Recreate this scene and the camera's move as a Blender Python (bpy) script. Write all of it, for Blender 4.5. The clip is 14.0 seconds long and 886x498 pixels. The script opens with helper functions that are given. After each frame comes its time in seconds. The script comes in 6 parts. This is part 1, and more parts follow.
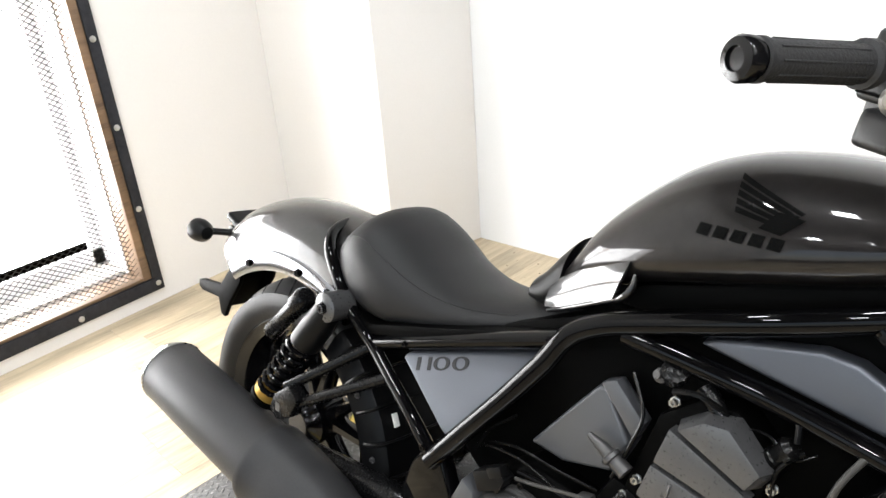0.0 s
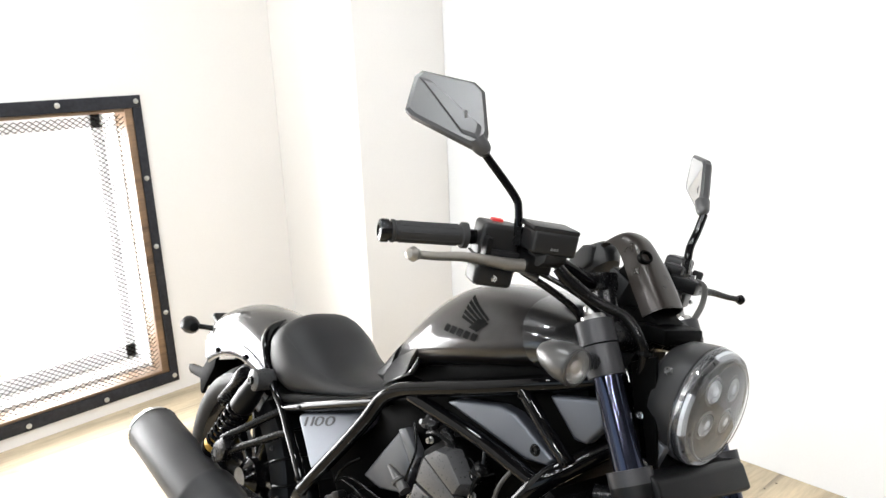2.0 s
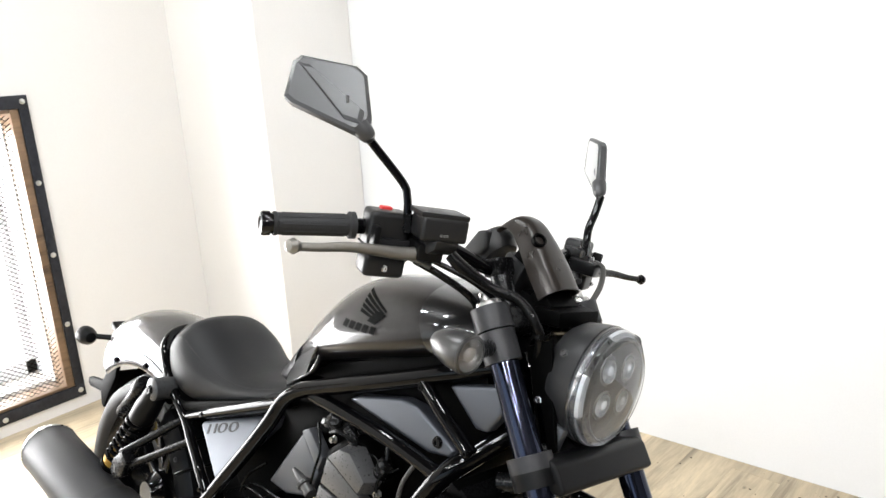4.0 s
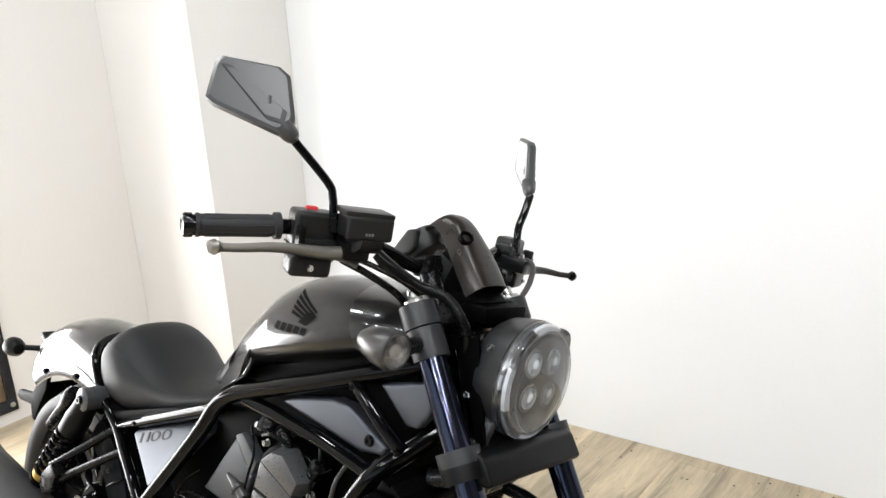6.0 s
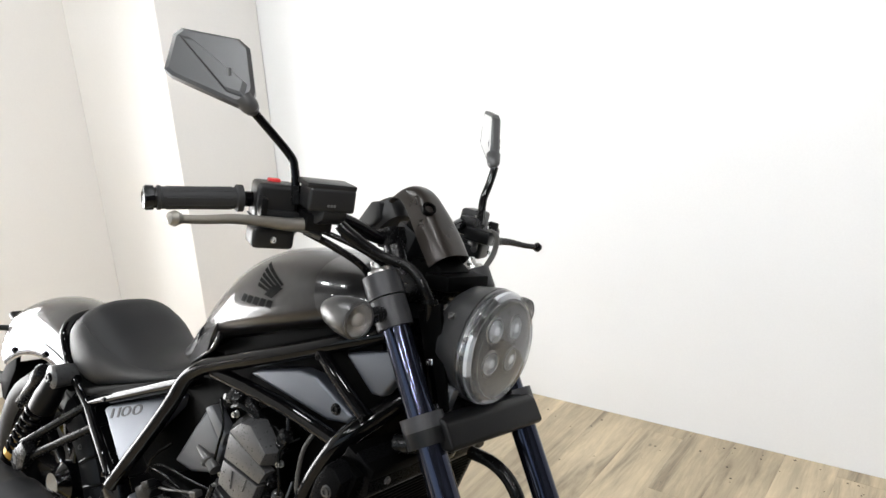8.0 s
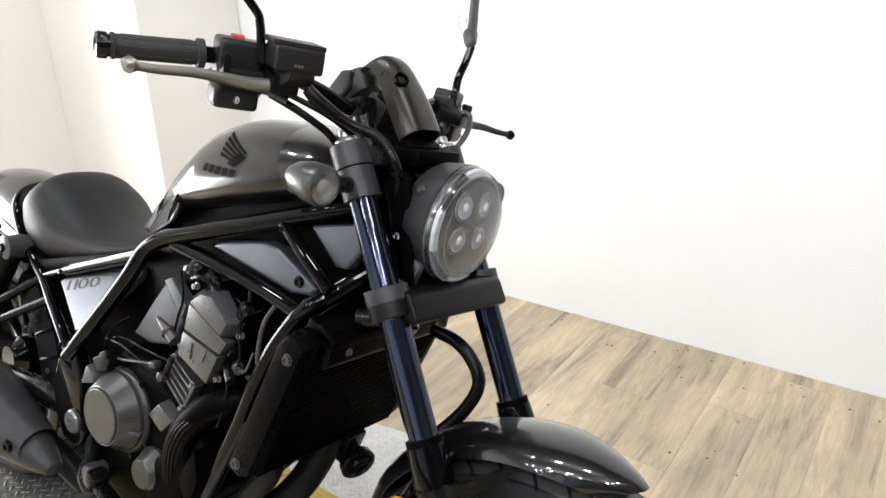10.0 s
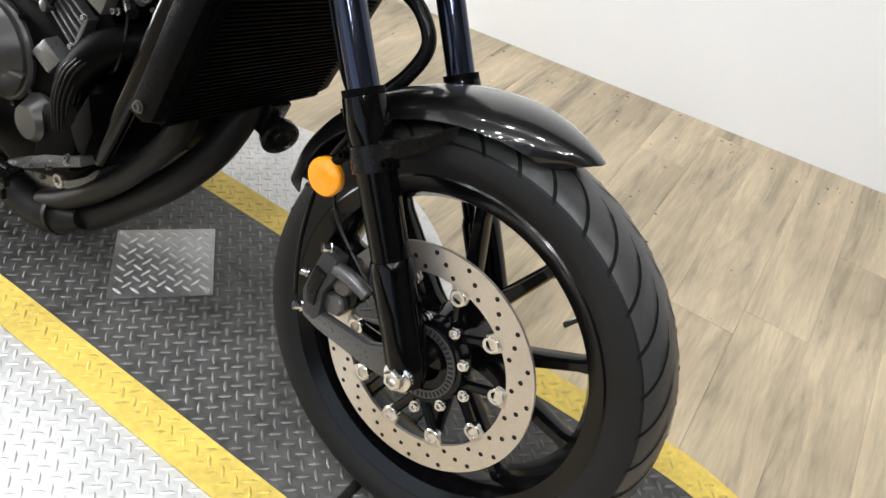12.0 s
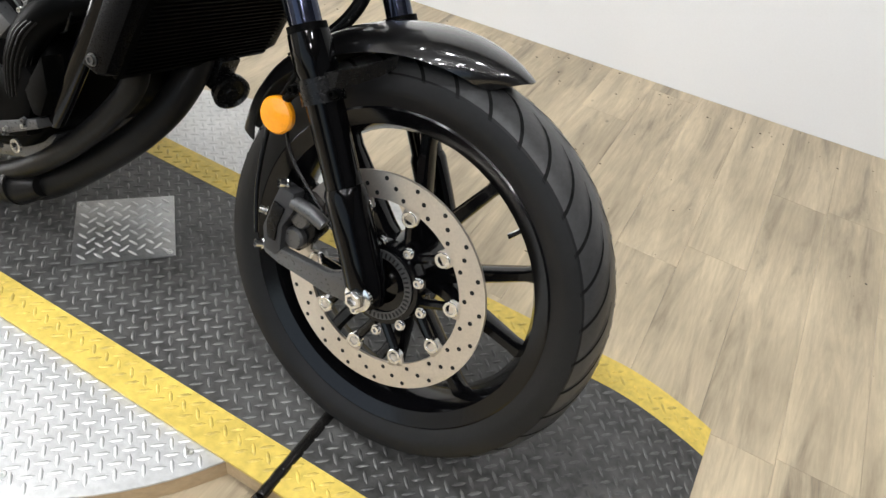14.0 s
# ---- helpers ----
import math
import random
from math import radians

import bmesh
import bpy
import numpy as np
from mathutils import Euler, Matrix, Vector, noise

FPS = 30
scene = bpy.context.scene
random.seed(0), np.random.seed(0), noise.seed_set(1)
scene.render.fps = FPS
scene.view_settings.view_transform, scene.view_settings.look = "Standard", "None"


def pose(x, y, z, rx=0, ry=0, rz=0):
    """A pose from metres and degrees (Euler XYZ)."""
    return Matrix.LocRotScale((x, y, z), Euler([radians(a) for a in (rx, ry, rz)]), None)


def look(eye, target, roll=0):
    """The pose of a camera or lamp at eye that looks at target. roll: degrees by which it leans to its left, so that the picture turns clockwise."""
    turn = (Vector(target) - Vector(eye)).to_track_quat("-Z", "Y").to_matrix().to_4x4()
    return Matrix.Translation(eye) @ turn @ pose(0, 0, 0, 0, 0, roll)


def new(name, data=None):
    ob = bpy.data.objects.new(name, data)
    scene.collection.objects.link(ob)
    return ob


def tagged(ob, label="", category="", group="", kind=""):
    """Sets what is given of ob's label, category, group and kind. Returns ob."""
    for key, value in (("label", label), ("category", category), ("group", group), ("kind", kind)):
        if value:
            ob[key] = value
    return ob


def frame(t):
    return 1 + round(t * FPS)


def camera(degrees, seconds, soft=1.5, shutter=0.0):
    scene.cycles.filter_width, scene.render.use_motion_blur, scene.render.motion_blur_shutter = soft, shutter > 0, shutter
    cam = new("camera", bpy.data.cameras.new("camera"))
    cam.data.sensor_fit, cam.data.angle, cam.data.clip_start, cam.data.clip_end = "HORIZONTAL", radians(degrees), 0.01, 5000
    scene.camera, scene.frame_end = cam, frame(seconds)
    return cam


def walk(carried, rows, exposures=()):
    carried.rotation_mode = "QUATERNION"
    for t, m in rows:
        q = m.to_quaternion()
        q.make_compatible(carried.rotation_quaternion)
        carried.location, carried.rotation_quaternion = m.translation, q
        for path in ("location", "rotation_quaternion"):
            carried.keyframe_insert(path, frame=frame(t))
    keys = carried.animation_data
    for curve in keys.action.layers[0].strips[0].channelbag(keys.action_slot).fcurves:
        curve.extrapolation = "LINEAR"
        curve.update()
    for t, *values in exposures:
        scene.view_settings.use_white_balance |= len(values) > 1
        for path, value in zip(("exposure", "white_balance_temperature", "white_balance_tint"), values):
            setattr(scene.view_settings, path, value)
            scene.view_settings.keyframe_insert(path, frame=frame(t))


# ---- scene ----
cam = camera(63.24, 14.0)
PATH = [
    (0, (1.1213, -0.5942, 1.2287), (-0.0682, 0.7637, 0.3676), -4.31),
    (0.5, (1.3756, -0.5901, 1.2225), (-0.0234, 0.5750, 0.3944), -2.30),
    (1, (1.5636, -0.7000, 1.2297), (0.2716, 0.6304, 0.4812), -2.93),
    (1.5, (1.6612, -0.7763, 1.2958), (0.3297, 0.5933, 0.7030), -1.90),
    (2, (1.7132, -0.7095, 1.3456), (0.3344, 0.6480, 0.8392), -2.19),
    (2.5, (1.7123, -0.6705, 1.3361), (0.3306, 0.6689, 0.7912), -3.17),
    (3, (1.7104, -0.6650, 1.3285), (0.3705, 0.7197, 0.7923), -3.39),
    (3.5, (1.7177, -0.6581, 1.3260), (0.4459, 0.7896, 0.7905), -2.88),
    (4, (1.7345, -0.6507, 1.3249), (0.5027, 0.8347, 0.7990), -3.22),
    (6.5, (1.7749, -0.6379, 1.3145), (0.6744, 0.9453, 0.7833), -3.26),
    (7, (1.7810, -0.6371, 1.3118), (0.7003, 0.9513, 0.7558), -3.51),
    (9.5, (1.8198, -0.6503, 1.2911), (0.8102, 0.9488, 0.6407), -2.14),
    (10, (1.7928, -0.6388, 1.2516), (0.8400, 0.9183, 0.4345), -0.04),
    (10.5, (1.7790, -0.6292, 1.2014), (0.9063, 0.8837, 0.2268), 2.77),
    (11, (1.7718, -0.6234, 1.1580), (0.9925, 0.8492, 0.0515), 5.66),
    (11.5, (1.7625, -0.6205, 1.1067), (1.1002, 0.8052, -0.1298), 8.72),
    (12, (1.7559, -0.6233, 1.0605), (1.2067, 0.7610, -0.2745), 11.84),
    (12.5, (1.7568, -0.6373, 1.0230), (1.2875, 0.7410, -0.3482), 14.05),
    (13, (1.7636, -0.6873, 0.9984), (1.3700, 0.7112, -0.3761), 15.21),
    (13.5, (1.7688, -0.7389, 1.0178), (1.4515, 0.6874, -0.3477), 15.38),
    (14, (1.8245, -0.7133, 1.0386), (1.3737, 0.7077, -0.2948), 10.79),
]
walk(cam, [(t, look(eye, target, roll)) for t, eye, target, roll in PATH], exposures=[(0.0, 0.45), (3.6, 0.42), (4.4, 0.38), (6.4, 0.15), (7.2, 0.12), (9.4, 0.12), (10.0, 0.32), (11.0, 0.34), (12.0, 0.2), (13.0, 0.12), (14.0, 0.12)])

# ---- light ----
world = bpy.data.worlds.new("daylight")
scene.world = world
world.use_nodes = True
wn = world.node_tree.nodes
sky = wn.new("ShaderNodeTexSky")
sky.sky_type, sky.sun_disc = "NISHITA", False
sky.sun_elevation, sky.sun_rotation = radians(38), radians(250)
world.node_tree.links.new(sky.outputs[0], wn["Background"].inputs[0])
wn["Background"].inputs[1].default_value = 0.1


def area(name, where, target, sx, sy, watts, colour):
    d = bpy.data.lights.new(name, "AREA")
    d.shape, d.size, d.size_y, d.energy, d.color = "RECTANGLE", sx, sy, watts, colour
    ob = new(name, d)
    ob.matrix_world = look(where, target)
    return ob


area("window_daylight", (-1.86, -0.35, 0.64), (0.5, -0.2, 0.5), 1.6, 1.05, 72, (1.0, 1.0, 1.0))
area("shopfront_daylight", (0.2, -3.9, 1.5), (0.2, 0, 1.2), 4.2, 1.9, 18, (0.84, 0.93, 1.0))
for lx, ly in [(x, y) for x in (-0.55, 0.15, 1.35, 2.05) for y in (-1.9, -0.2)]:
    area("ceiling_downlight", (lx, ly, 2.93), (lx, ly, 0), 0.15, 0.15, 11, (0.94, 0.975, 1.0))
for lx, ly in ((0.6, -2.6), (1.1, -2.6), (1.6, -2.6), (2.1, -2.6), (2.6, -2.6), (3.1, -1.5), (3.1, -1.0), (3.1, -0.5)):
    d = bpy.data.lights.new("spot_lamp", "POINT")
    d.energy, d.shadow_soft_size, d.color = 30, 0.05, (0.985, 0.985, 1.0)
    new("spot_lamp", d).location = (lx, ly, 2.8)

# ---- materials ----
def mat(name, col, rough=0.5, metal=0.0, var=0.12, scale=6.0, fine=90.0, bump=0.1, coat=0.0, rvar=0.12, dist=0.002, spec=None, ior=1.5):
    """Colour with variation at two scales, roughness wear and a fine relief."""
    m = bpy.data.materials.new(name)
    m.use_nodes = True
    nt, b = m.node_tree, m.node_tree.nodes["Principled BSDF"]
    n, l = nt.nodes.new, nt.links.new
    tc = n("ShaderNodeTexCoord")
    big, small = n("ShaderNodeTexNoise"), n("ShaderNodeTexNoise")
    big.inputs["Scale"].default_value, small.inputs["Scale"].default_value = scale, fine
    big.inputs["Detail"].default_value = small.inputs["Detail"].default_value = 4
    l(tc.outputs["Object"], big.inputs["Vector"]), l(tc.outputs["Object"], small.inputs["Vector"])
    mix = n("ShaderNodeMath")
    mix.operation = "ADD"
    l(big.outputs[0], mix.inputs[0]), l(small.outputs[0], mix.inputs[1])
    ramp = n("ShaderNodeMapRange")
    ramp.inputs["From Min"].default_value, ramp.inputs["From Max"].default_value = 0.6, 1.4
    ramp.inputs["To Min"].default_value, ramp.inputs["To Max"].default_value = 1 - var, 1 + var
    l(mix.outputs[0], ramp.inputs[0])
    tint = n("ShaderNodeMix")
    tint.data_type, tint.blend_type = "RGBA", "MULTIPLY"
    tint.inputs[0].default_value = 1
    tint.inputs[6].default_value = (*col, 1)
    l(ramp.outputs[0], tint.inputs[7])
    l(tint.outputs[2], b.inputs["Base Color"])
    rr = n("ShaderNodeMapRange")
    rr.inputs["From Min"].default_value, rr.inputs["From Max"].default_value = 0.3, 0.7
    rr.inputs["To Min"].default_value, rr.inputs["To Max"].default_value = max(0.02, rough * (1 - rvar)), min(1, rough * (1 + rvar))
    l(small.outputs[0], rr.inputs[0]), l(rr.outputs[0], b.inputs["Roughness"])
    b.inputs["Metallic"].default_value = metal
    b.inputs["Coat Weight"].default_value = coat
    b.inputs["Coat Roughness"].default_value, b.inputs["Coat IOR"].default_value = 0.04, ior
    b.inputs["IOR"].default_value = ior
    b.inputs["Specular IOR Level"].default_value = spec if spec is not None else (0.22 if max(col) < 0.05 and rough > 0.3 else 0.5)
    if bump:
        bp = n("ShaderNodeBump")
        bp.inputs["Strength"].default_value, bp.inputs["Distance"].default_value = bump, dist
        l(small.outputs[0], bp.inputs["Height"]), l(bp.outputs[0], b.inputs["Normal"])
    return m


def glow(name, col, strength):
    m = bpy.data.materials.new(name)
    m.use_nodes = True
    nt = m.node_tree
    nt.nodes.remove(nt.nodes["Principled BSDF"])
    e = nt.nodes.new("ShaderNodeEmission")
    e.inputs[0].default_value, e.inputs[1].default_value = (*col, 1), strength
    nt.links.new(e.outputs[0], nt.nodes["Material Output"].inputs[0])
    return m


def clear(name, col=(1, 1, 1), rough=0.02, ior=1.45):
    m = bpy.data.materials.new(name)
    m.use_nodes = True
    b = m.node_tree.nodes["Principled BSDF"]
    b.inputs["Base Color"].default_value = (*col, 1)
    b.inputs["Transmission Weight"].default_value, b.inputs["Roughness"].default_value, b.inputs["IOR"].default_value = 1, rough, ior
    return m


def plank_mat(name, dark, light, randomised=True):
    """Weathered oak-look vinyl: streaks along the plank, knots, and a tone that differs from plank to plank."""
    m = bpy.data.materials.new(name)
    m.use_nodes = True
    nt, b = m.node_tree, m.node_tree.nodes["Principled BSDF"]
    n, l = nt.nodes.new, nt.links.new
    tc, mp, info = n("ShaderNodeTexCoord"), n("ShaderNodeMapping"), n("ShaderNodeObjectInfo")
    mp.inputs["Scale"].default_value = (8, 0.8, 8)
    off = n("ShaderNodeVectorMath")
    off.operation = "ADD"
    sc = n("ShaderNodeVectorMath")
    sc.operation = "SCALE"
    sc.inputs[0].default_value = (37, 61, 0)
    l(info.outputs["Random"], sc.inputs["Scale"])
    l(tc.outputs["Object"], off.inputs[0]), l(sc.outputs[0], off.inputs[1]), l(off.outputs[0], mp.inputs[0])
    a, c, f = n("ShaderNodeTexNoise"), n("ShaderNodeTexNoise"), n("ShaderNodeTexNoise")
    for t, s, d, w in ((a, 2.0, 12, 0.9), (c, 0.8, 6, 0.7), (f, 17, 8, 0.3)):
        t.inputs["Scale"].default_value, t.inputs["Detail"].default_value, t.inputs["Distortion"].default_value = s, d, w
        l(mp.outputs[0], t.inputs["Vector"])
    a.inputs["Roughness"].default_value = 0.68
    r1 = n("ShaderNodeValToRGB")
    r1.color_ramp.elements[0].position, r1.color_ramp.elements[0].color = 0.33, (*dark, 1)
    r1.color_ramp.elements[1].position, r1.color_ramp.elements[1].color = 0.62, (*light, 1)
    e = r1.color_ramp.elements.new(0.45)
    e.color = (*[0.45 * x + 0.55 * y for x, y in zip(dark, light)], 1)
    mx = n("ShaderNodeMath")
    mx.operation = "MULTIPLY_ADD"
    mx.inputs[1].default_value = 0.62
    l(a.outputs[0], mx.inputs[0])
    half = n("ShaderNodeMath")
    half.operation = "MULTIPLY"
    half.inputs[1].default_value = 0.38
    l(c.outputs[0], half.inputs[0]), l(half.outputs[0], mx.inputs[2])
    l(mx.outputs[0], r1.inputs[0])
    tone = n("ShaderNodeMapRange")
    tone.inputs["To Min"].default_value, tone.inputs["To Max"].default_value = (0.93, 1.06) if randomised else (1, 1)
    l(info.outputs["Random"], tone.inputs[0])
    fine = n("ShaderNodeMapRange")
    fine.inputs["To Min"].default_value, fine.inputs["To Max"].default_value = 0.80, 1.20
    l(f.outputs[0], fine.inputs[0])
    mul = n("ShaderNodeMath")
    mul.operation = "MULTIPLY"
    l(tone.outputs[0], mul.inputs[0]), l(fine.outputs[0], mul.inputs[1])
    # small dark knots and scuffs
    vor, spot = n("ShaderNodeTexVoronoi"), n("ShaderNodeMapRange")
    mv = n("ShaderNodeMapping")
    mv.inputs["Scale"].default_value = (5.5, 3.2, 4)
    l(off.outputs[0], mv.inputs[0]), l(mv.outputs[0], vor.inputs["Vector"])
    vor.inputs["Scale"].default_value = 1.2
    spot.inputs["From Min"].default_value, spot.inputs["From Max"].default_value = 0.015, 0.05
    spot.inputs["To Min"].default_value = 0.35
    l(vor.outputs["Distance"], spot.inputs[0])
    mul2 = n("ShaderNodeMath")
    mul2.operation = "MULTIPLY"
    l(mul.outputs[0], mul2.inputs[0]), l(spot.outputs[0], mul2.inputs[1])
    # walked-in dirt over the whole floor, larger than a plank
    geo, dirt, soil = n("ShaderNodeNewGeometry"), n("ShaderNodeTexNoise"), n("ShaderNodeMapRange")
    dirt.inputs["Scale"].default_value, dirt.inputs["Detail"].default_value = 3.2, 7
    soil.inputs["From Min"].default_value, soil.inputs["From Max"].default_value = 0.35, 0.65
    soil.inputs["To Min"].default_value, soil.inputs["To Max"].default_value = 0.82, 1.10
    l(geo.outputs["Position"], dirt.inputs["Vector"]), l(dirt.outputs[0], soil.inputs[0])
    mul3 = n("ShaderNodeMath")
    mul3.operation = "MULTIPLY"
    l(mul2.outputs[0], mul3.inputs[0]), l(soil.outputs[0], mul3.inputs[1])
    col = n("ShaderNodeMix")
    col.data_type, col.blend_type = "RGBA", "MULTIPLY"
    col.inputs[0].default_value = 1
    l(r1.outputs[0], col.inputs[6]), l(mul3.outputs[0], col.inputs[7])
    l(col.outputs[2], b.inputs["Base Color"])
    b.inputs["Roughness"].default_value = 0.36
    bp = n("ShaderNodeBump")
    bp.inputs["Strength"].default_value, bp.inputs["Distance"].default_value = 0.25, 0.001
    l(f.outputs[0], bp.inputs["Height"]), l(bp.outputs[0], b.inputs["Normal"])
    return m


WALL = mat("white_wall_paint", (0.82, 0.825, 0.83), 0.55, var=0.025, scale=1.3, fine=160, bump=0.12)
WALL_B = mat("warm_white_wall_paint", (0.80, 0.780, 0.753), 0.55, var=0.025, scale=1.3, fine=160, bump=0.12)
CEIL = mat("dull_ceiling_boards", (0.10, 0.095, 0.09), 0.7, var=0.2)
# For walls out of view: dark so that gloss parts reflect less light.
SHOP = mat("dark_unseen_wall", (0.07, 0.07, 0.075), 0.6, var=0.1)
PLANK = plank_mat("oak_vinyl_plank", (0.180, 0.143, 0.100), (0.640, 0.527, 0.357))
FLOORBASE = mat("floor_joint", (0.30, 0.235, 0.16), 0.8)
RAWWOOD = plank_mat("raw_plywood", (0.25, 0.17, 0.09), (0.5, 0.37, 0.22), False)
SCORCHED = plank_mat("scorched_wood", (0.035, 0.022, 0.014), (0.24, 0.15, 0.085), False)
STEELBAR = mat("blued_steel_bar", (0.035, 0.036, 0.042), 0.5, 0.5, 0.35, 9, 60, 0.15)
WIRE = mat("expanded_metal", (0.03, 0.03, 0.03), 0.6, 0.0)
SCREW = mat("zinc_screw", (0.6, 0.6, 0.58), 0.35, 1.0)
TREADBLACK = mat("worn_black_tread_plate", (0.054, 0.053, 0.051), 0.33, 0.0, 1.0, 2.6, 45, 0.25)
TREADLUG = mat("worn_black_tread_lug", (0.115, 0.114, 0.112), 0.32, 0.3, 0.7, 5, 60, 0.2)
TREADYELLOW = mat("yellow_floor_paint", (0.66, 0.49, 0.10), 0.42, 0.0, 0.28, 8, 70, 0.2)
YELLOWLUG = mat("scuffed_yellow_lug", (0.60, 0.44, 0.09), 0.42, 0.0, 0.5, 14, 90, 0.2)
TREADSTEEL = mat("bright_tread_plate", (0.62, 0.62, 0.615), 0.44, 0.7, 0.22, 7, 80, 0.12)
DULLPLATE = mat("dull_grey_tread_plate", (0.30, 0.30, 0.295), 0.34, 0.8, 0.30, 12, 90, 0.15)
STEELLUG = mat("polished_tread_lug", (0.63, 0.63, 0.625), 0.44, 0.7, 0.15, 9, 120, 0.1)
GLOSSBLACK = mat("gloss_black_frame_paint", (0.0012, 0.0012, 0.0014), 0.035, 0, 0.1, 8, 50, 0.0, spec=0.5, ior=1.27)
PAINT = mat("metallic_black_tank_paint", (0.0095, 0.0085, 0.0083), 0.34, 0.35, 0.25, 60, 1400, 0.03, coat=1.0, dist=0.0003, spec=0.10, ior=1.38)
SATIN = mat("satin_black_metal", (0.003, 0.003, 0.0032), 0.26, 0.0, 0.15, 12, 220, 0.0, spec=0.5, ior=1.28)
ENGINE = mat("satin_dark_grey_engine_paint", (0.092, 0.092, 0.094), 0.30, 0.6, 0.12, 10, 260, 0.015, spec=0.4)
CASECOVER = mat("satin_charcoal_case_cover", (0.052, 0.051, 0.050), 0.33, 0.55, 0.12, 10, 260, 0.015, spec=0.35)
LAMPSHELL = mat("satin_charcoal_lamp_shell", (0.019, 0.019, 0.0195), 0.40, 0.2, 0.10, 10, 400, 0.04, spec=0.5)
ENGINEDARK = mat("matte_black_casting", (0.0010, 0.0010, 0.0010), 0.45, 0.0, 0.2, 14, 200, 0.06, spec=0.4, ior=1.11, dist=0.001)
PLASTIC = mat("grained_black_plastic", (0.003, 0.003, 0.0032), 0.36, 0, 0.12, 10, 500, 0.05, spec=0.5, ior=1.24, dist=0.0005)
COVER = mat("satin_grey_side_cover", (0.092, 0.099, 0.115), 0.42, 0.70, 0.06, 10, 500, 0.04)
VINYL = mat("black_seat_vinyl", (0.013, 0.013, 0.0135), 0.50, 0, 0.1, 8, 520, 0.2, spec=0.5, ior=1.3)
RUBBER = mat("tyre_rubber", (0.0085, 0.0085, 0.009), 0.46, 0, 0.25, 9, 160, 0.12, spec=0.2)
# Near-black that paints the shade inside the tread grooves.
GROOVESHADE = mat("groove_shade", (0.0015, 0.0015, 0.0015), 0.85, 0, 0.1)
HEATPAINT = mat("heat_resistant_black", (0.03, 0.03, 0.031), 0.45, 0.2, 0.14, 9, 260, 0.15)
CASTWHEEL = mat("cast_wheel_black", (0.0020, 0.0020, 0.0024), 0.14, 0.0, 0.15, 10, 150, 0.02, spec=0.5, ior=1.36)
STANCHION = mat("blue_black_coated_tube", (0.035, 0.04, 0.062), 0.09, 0.9, 0.05, 8, 60, 0.0)
DISCSTEEL = mat("brake_disc_steel", (0.62, 0.57, 0.51), 0.34, 0.9, 0.12, 14, 300, 0.05)
HOLESHADE = mat("hole_shade_dark", (0.01, 0.01, 0.01), 0.8)
HEADERPAINT = mat("sooty_black_header_paint", (0.0065, 0.0063, 0.0062), 0.40, 0.05, 0.4, 12, 120, 0.2, spec=0.12)
INTAKEGREY = mat("satin_intake_grey", (0.085, 0.088, 0.095), 0.4, 0.5, 0.06, 10, 500, 0.04)
POLISHED = mat("polished_dark_steel", (0.24, 0.25, 0.27), 0.12, 1.0, 0.08)
SIGNALGREY = mat("satin_silver_grey_shell", (0.075, 0.074, 0.073), 0.34, 0.7, 0.05, 10, 200, 0.0, spec=0.4)
LEDWHITE = mat("white_led_lens", (0.62, 0.63, 0.64), 0.12, 0.0, 0.1, spec=0.6)
MIRRORSHELL = mat("sheened_mirror_shell", (0.030, 0.030, 0.031), 0.36, 0.0, 0.08, 10, 500, 0.08, spec=0.7)
# Tyre rubber in a paler copy: some dust, and the crown's sheen as colour.
TREADRUBBER = mat("dusty_sheen_tread_rubber", (0.030, 0.030, 0.0305), 0.36, 0, 0.4, 9, 160, 0.15, spec=0.55)
HOUSING = mat("weathered_black_housing", (0.0095, 0.0095, 0.0098), 0.40, 0, 0.15, 10, 400, 0.06, spec=0.32)
OILYSTEEL = mat("oily_black_steel", (0.012, 0.011, 0.010), 0.22, 0.3, 0.5, 30, 140, 0.6)
GRIT = mat("dark_grit", (0.05, 0.04, 0.03), 0.8)
FENDERPAINT = mat("gloss_black_fender_paint", (0.0035, 0.0034, 0.0036), 0.3, 0.15, 0.15, 40, 900, 0.02, coat=1.0, dist=0.0003, spec=0.3, ior=1.5)
SHROUD = mat("fine_grained_shroud_plastic", (0.0022, 0.0022, 0.0024), 0.28, 0, 0.12, 10, 500, 0.08, spec=0.3, ior=1.15)
CALIPER = mat("cast_caliper_grey", (0.034, 0.034, 0.036), 0.4, 0.3, 0.1, 20, 300, 0.05)
CHROME = mat("bright_bolt_steel", (0.72, 0.72, 0.72), 0.16, 1.0, 0.08)
ALLOY = mat("bare_alloy", (0.42, 0.415, 0.40), 0.28, 0.95, 0.15)
LEVER = mat("grey_lever_alloy", (0.27, 0.255, 0.23), 0.32, 0.8, 0.1)
GRIP = mat("grip_rubber", (0.017, 0.017, 0.0175), 0.6, 0, 0.15, 30, 420, 0.3, spec=0.3)
RED = mat("red_switch", (0.5, 0.03, 0.03), 0.4)
AMBER = mat("amber_reflector", (0.80, 0.29, 0.006), 0.14, 0, 0.14, 60, 260, 0.2, coat=0.6)
GOLD = mat("gold_adjuster", (0.42, 0.25, 0.05), 0.34, 0.7)
MIRROR = mat("mirror_glass", (0.92, 0.92, 0.92), 0.02, 1.0, 0.0, bump=0)
LENS = clear("clear_lamp_lens", (0.98, 0.99, 1.0))
GUIDE = mat("pale_light_guide", (0.42, 0.43, 0.44), 0.15, 0.2, 0.1)
FROSTED = clear("frosted_lamp_lens", (0.93, 0.92, 0.90), 0.22)
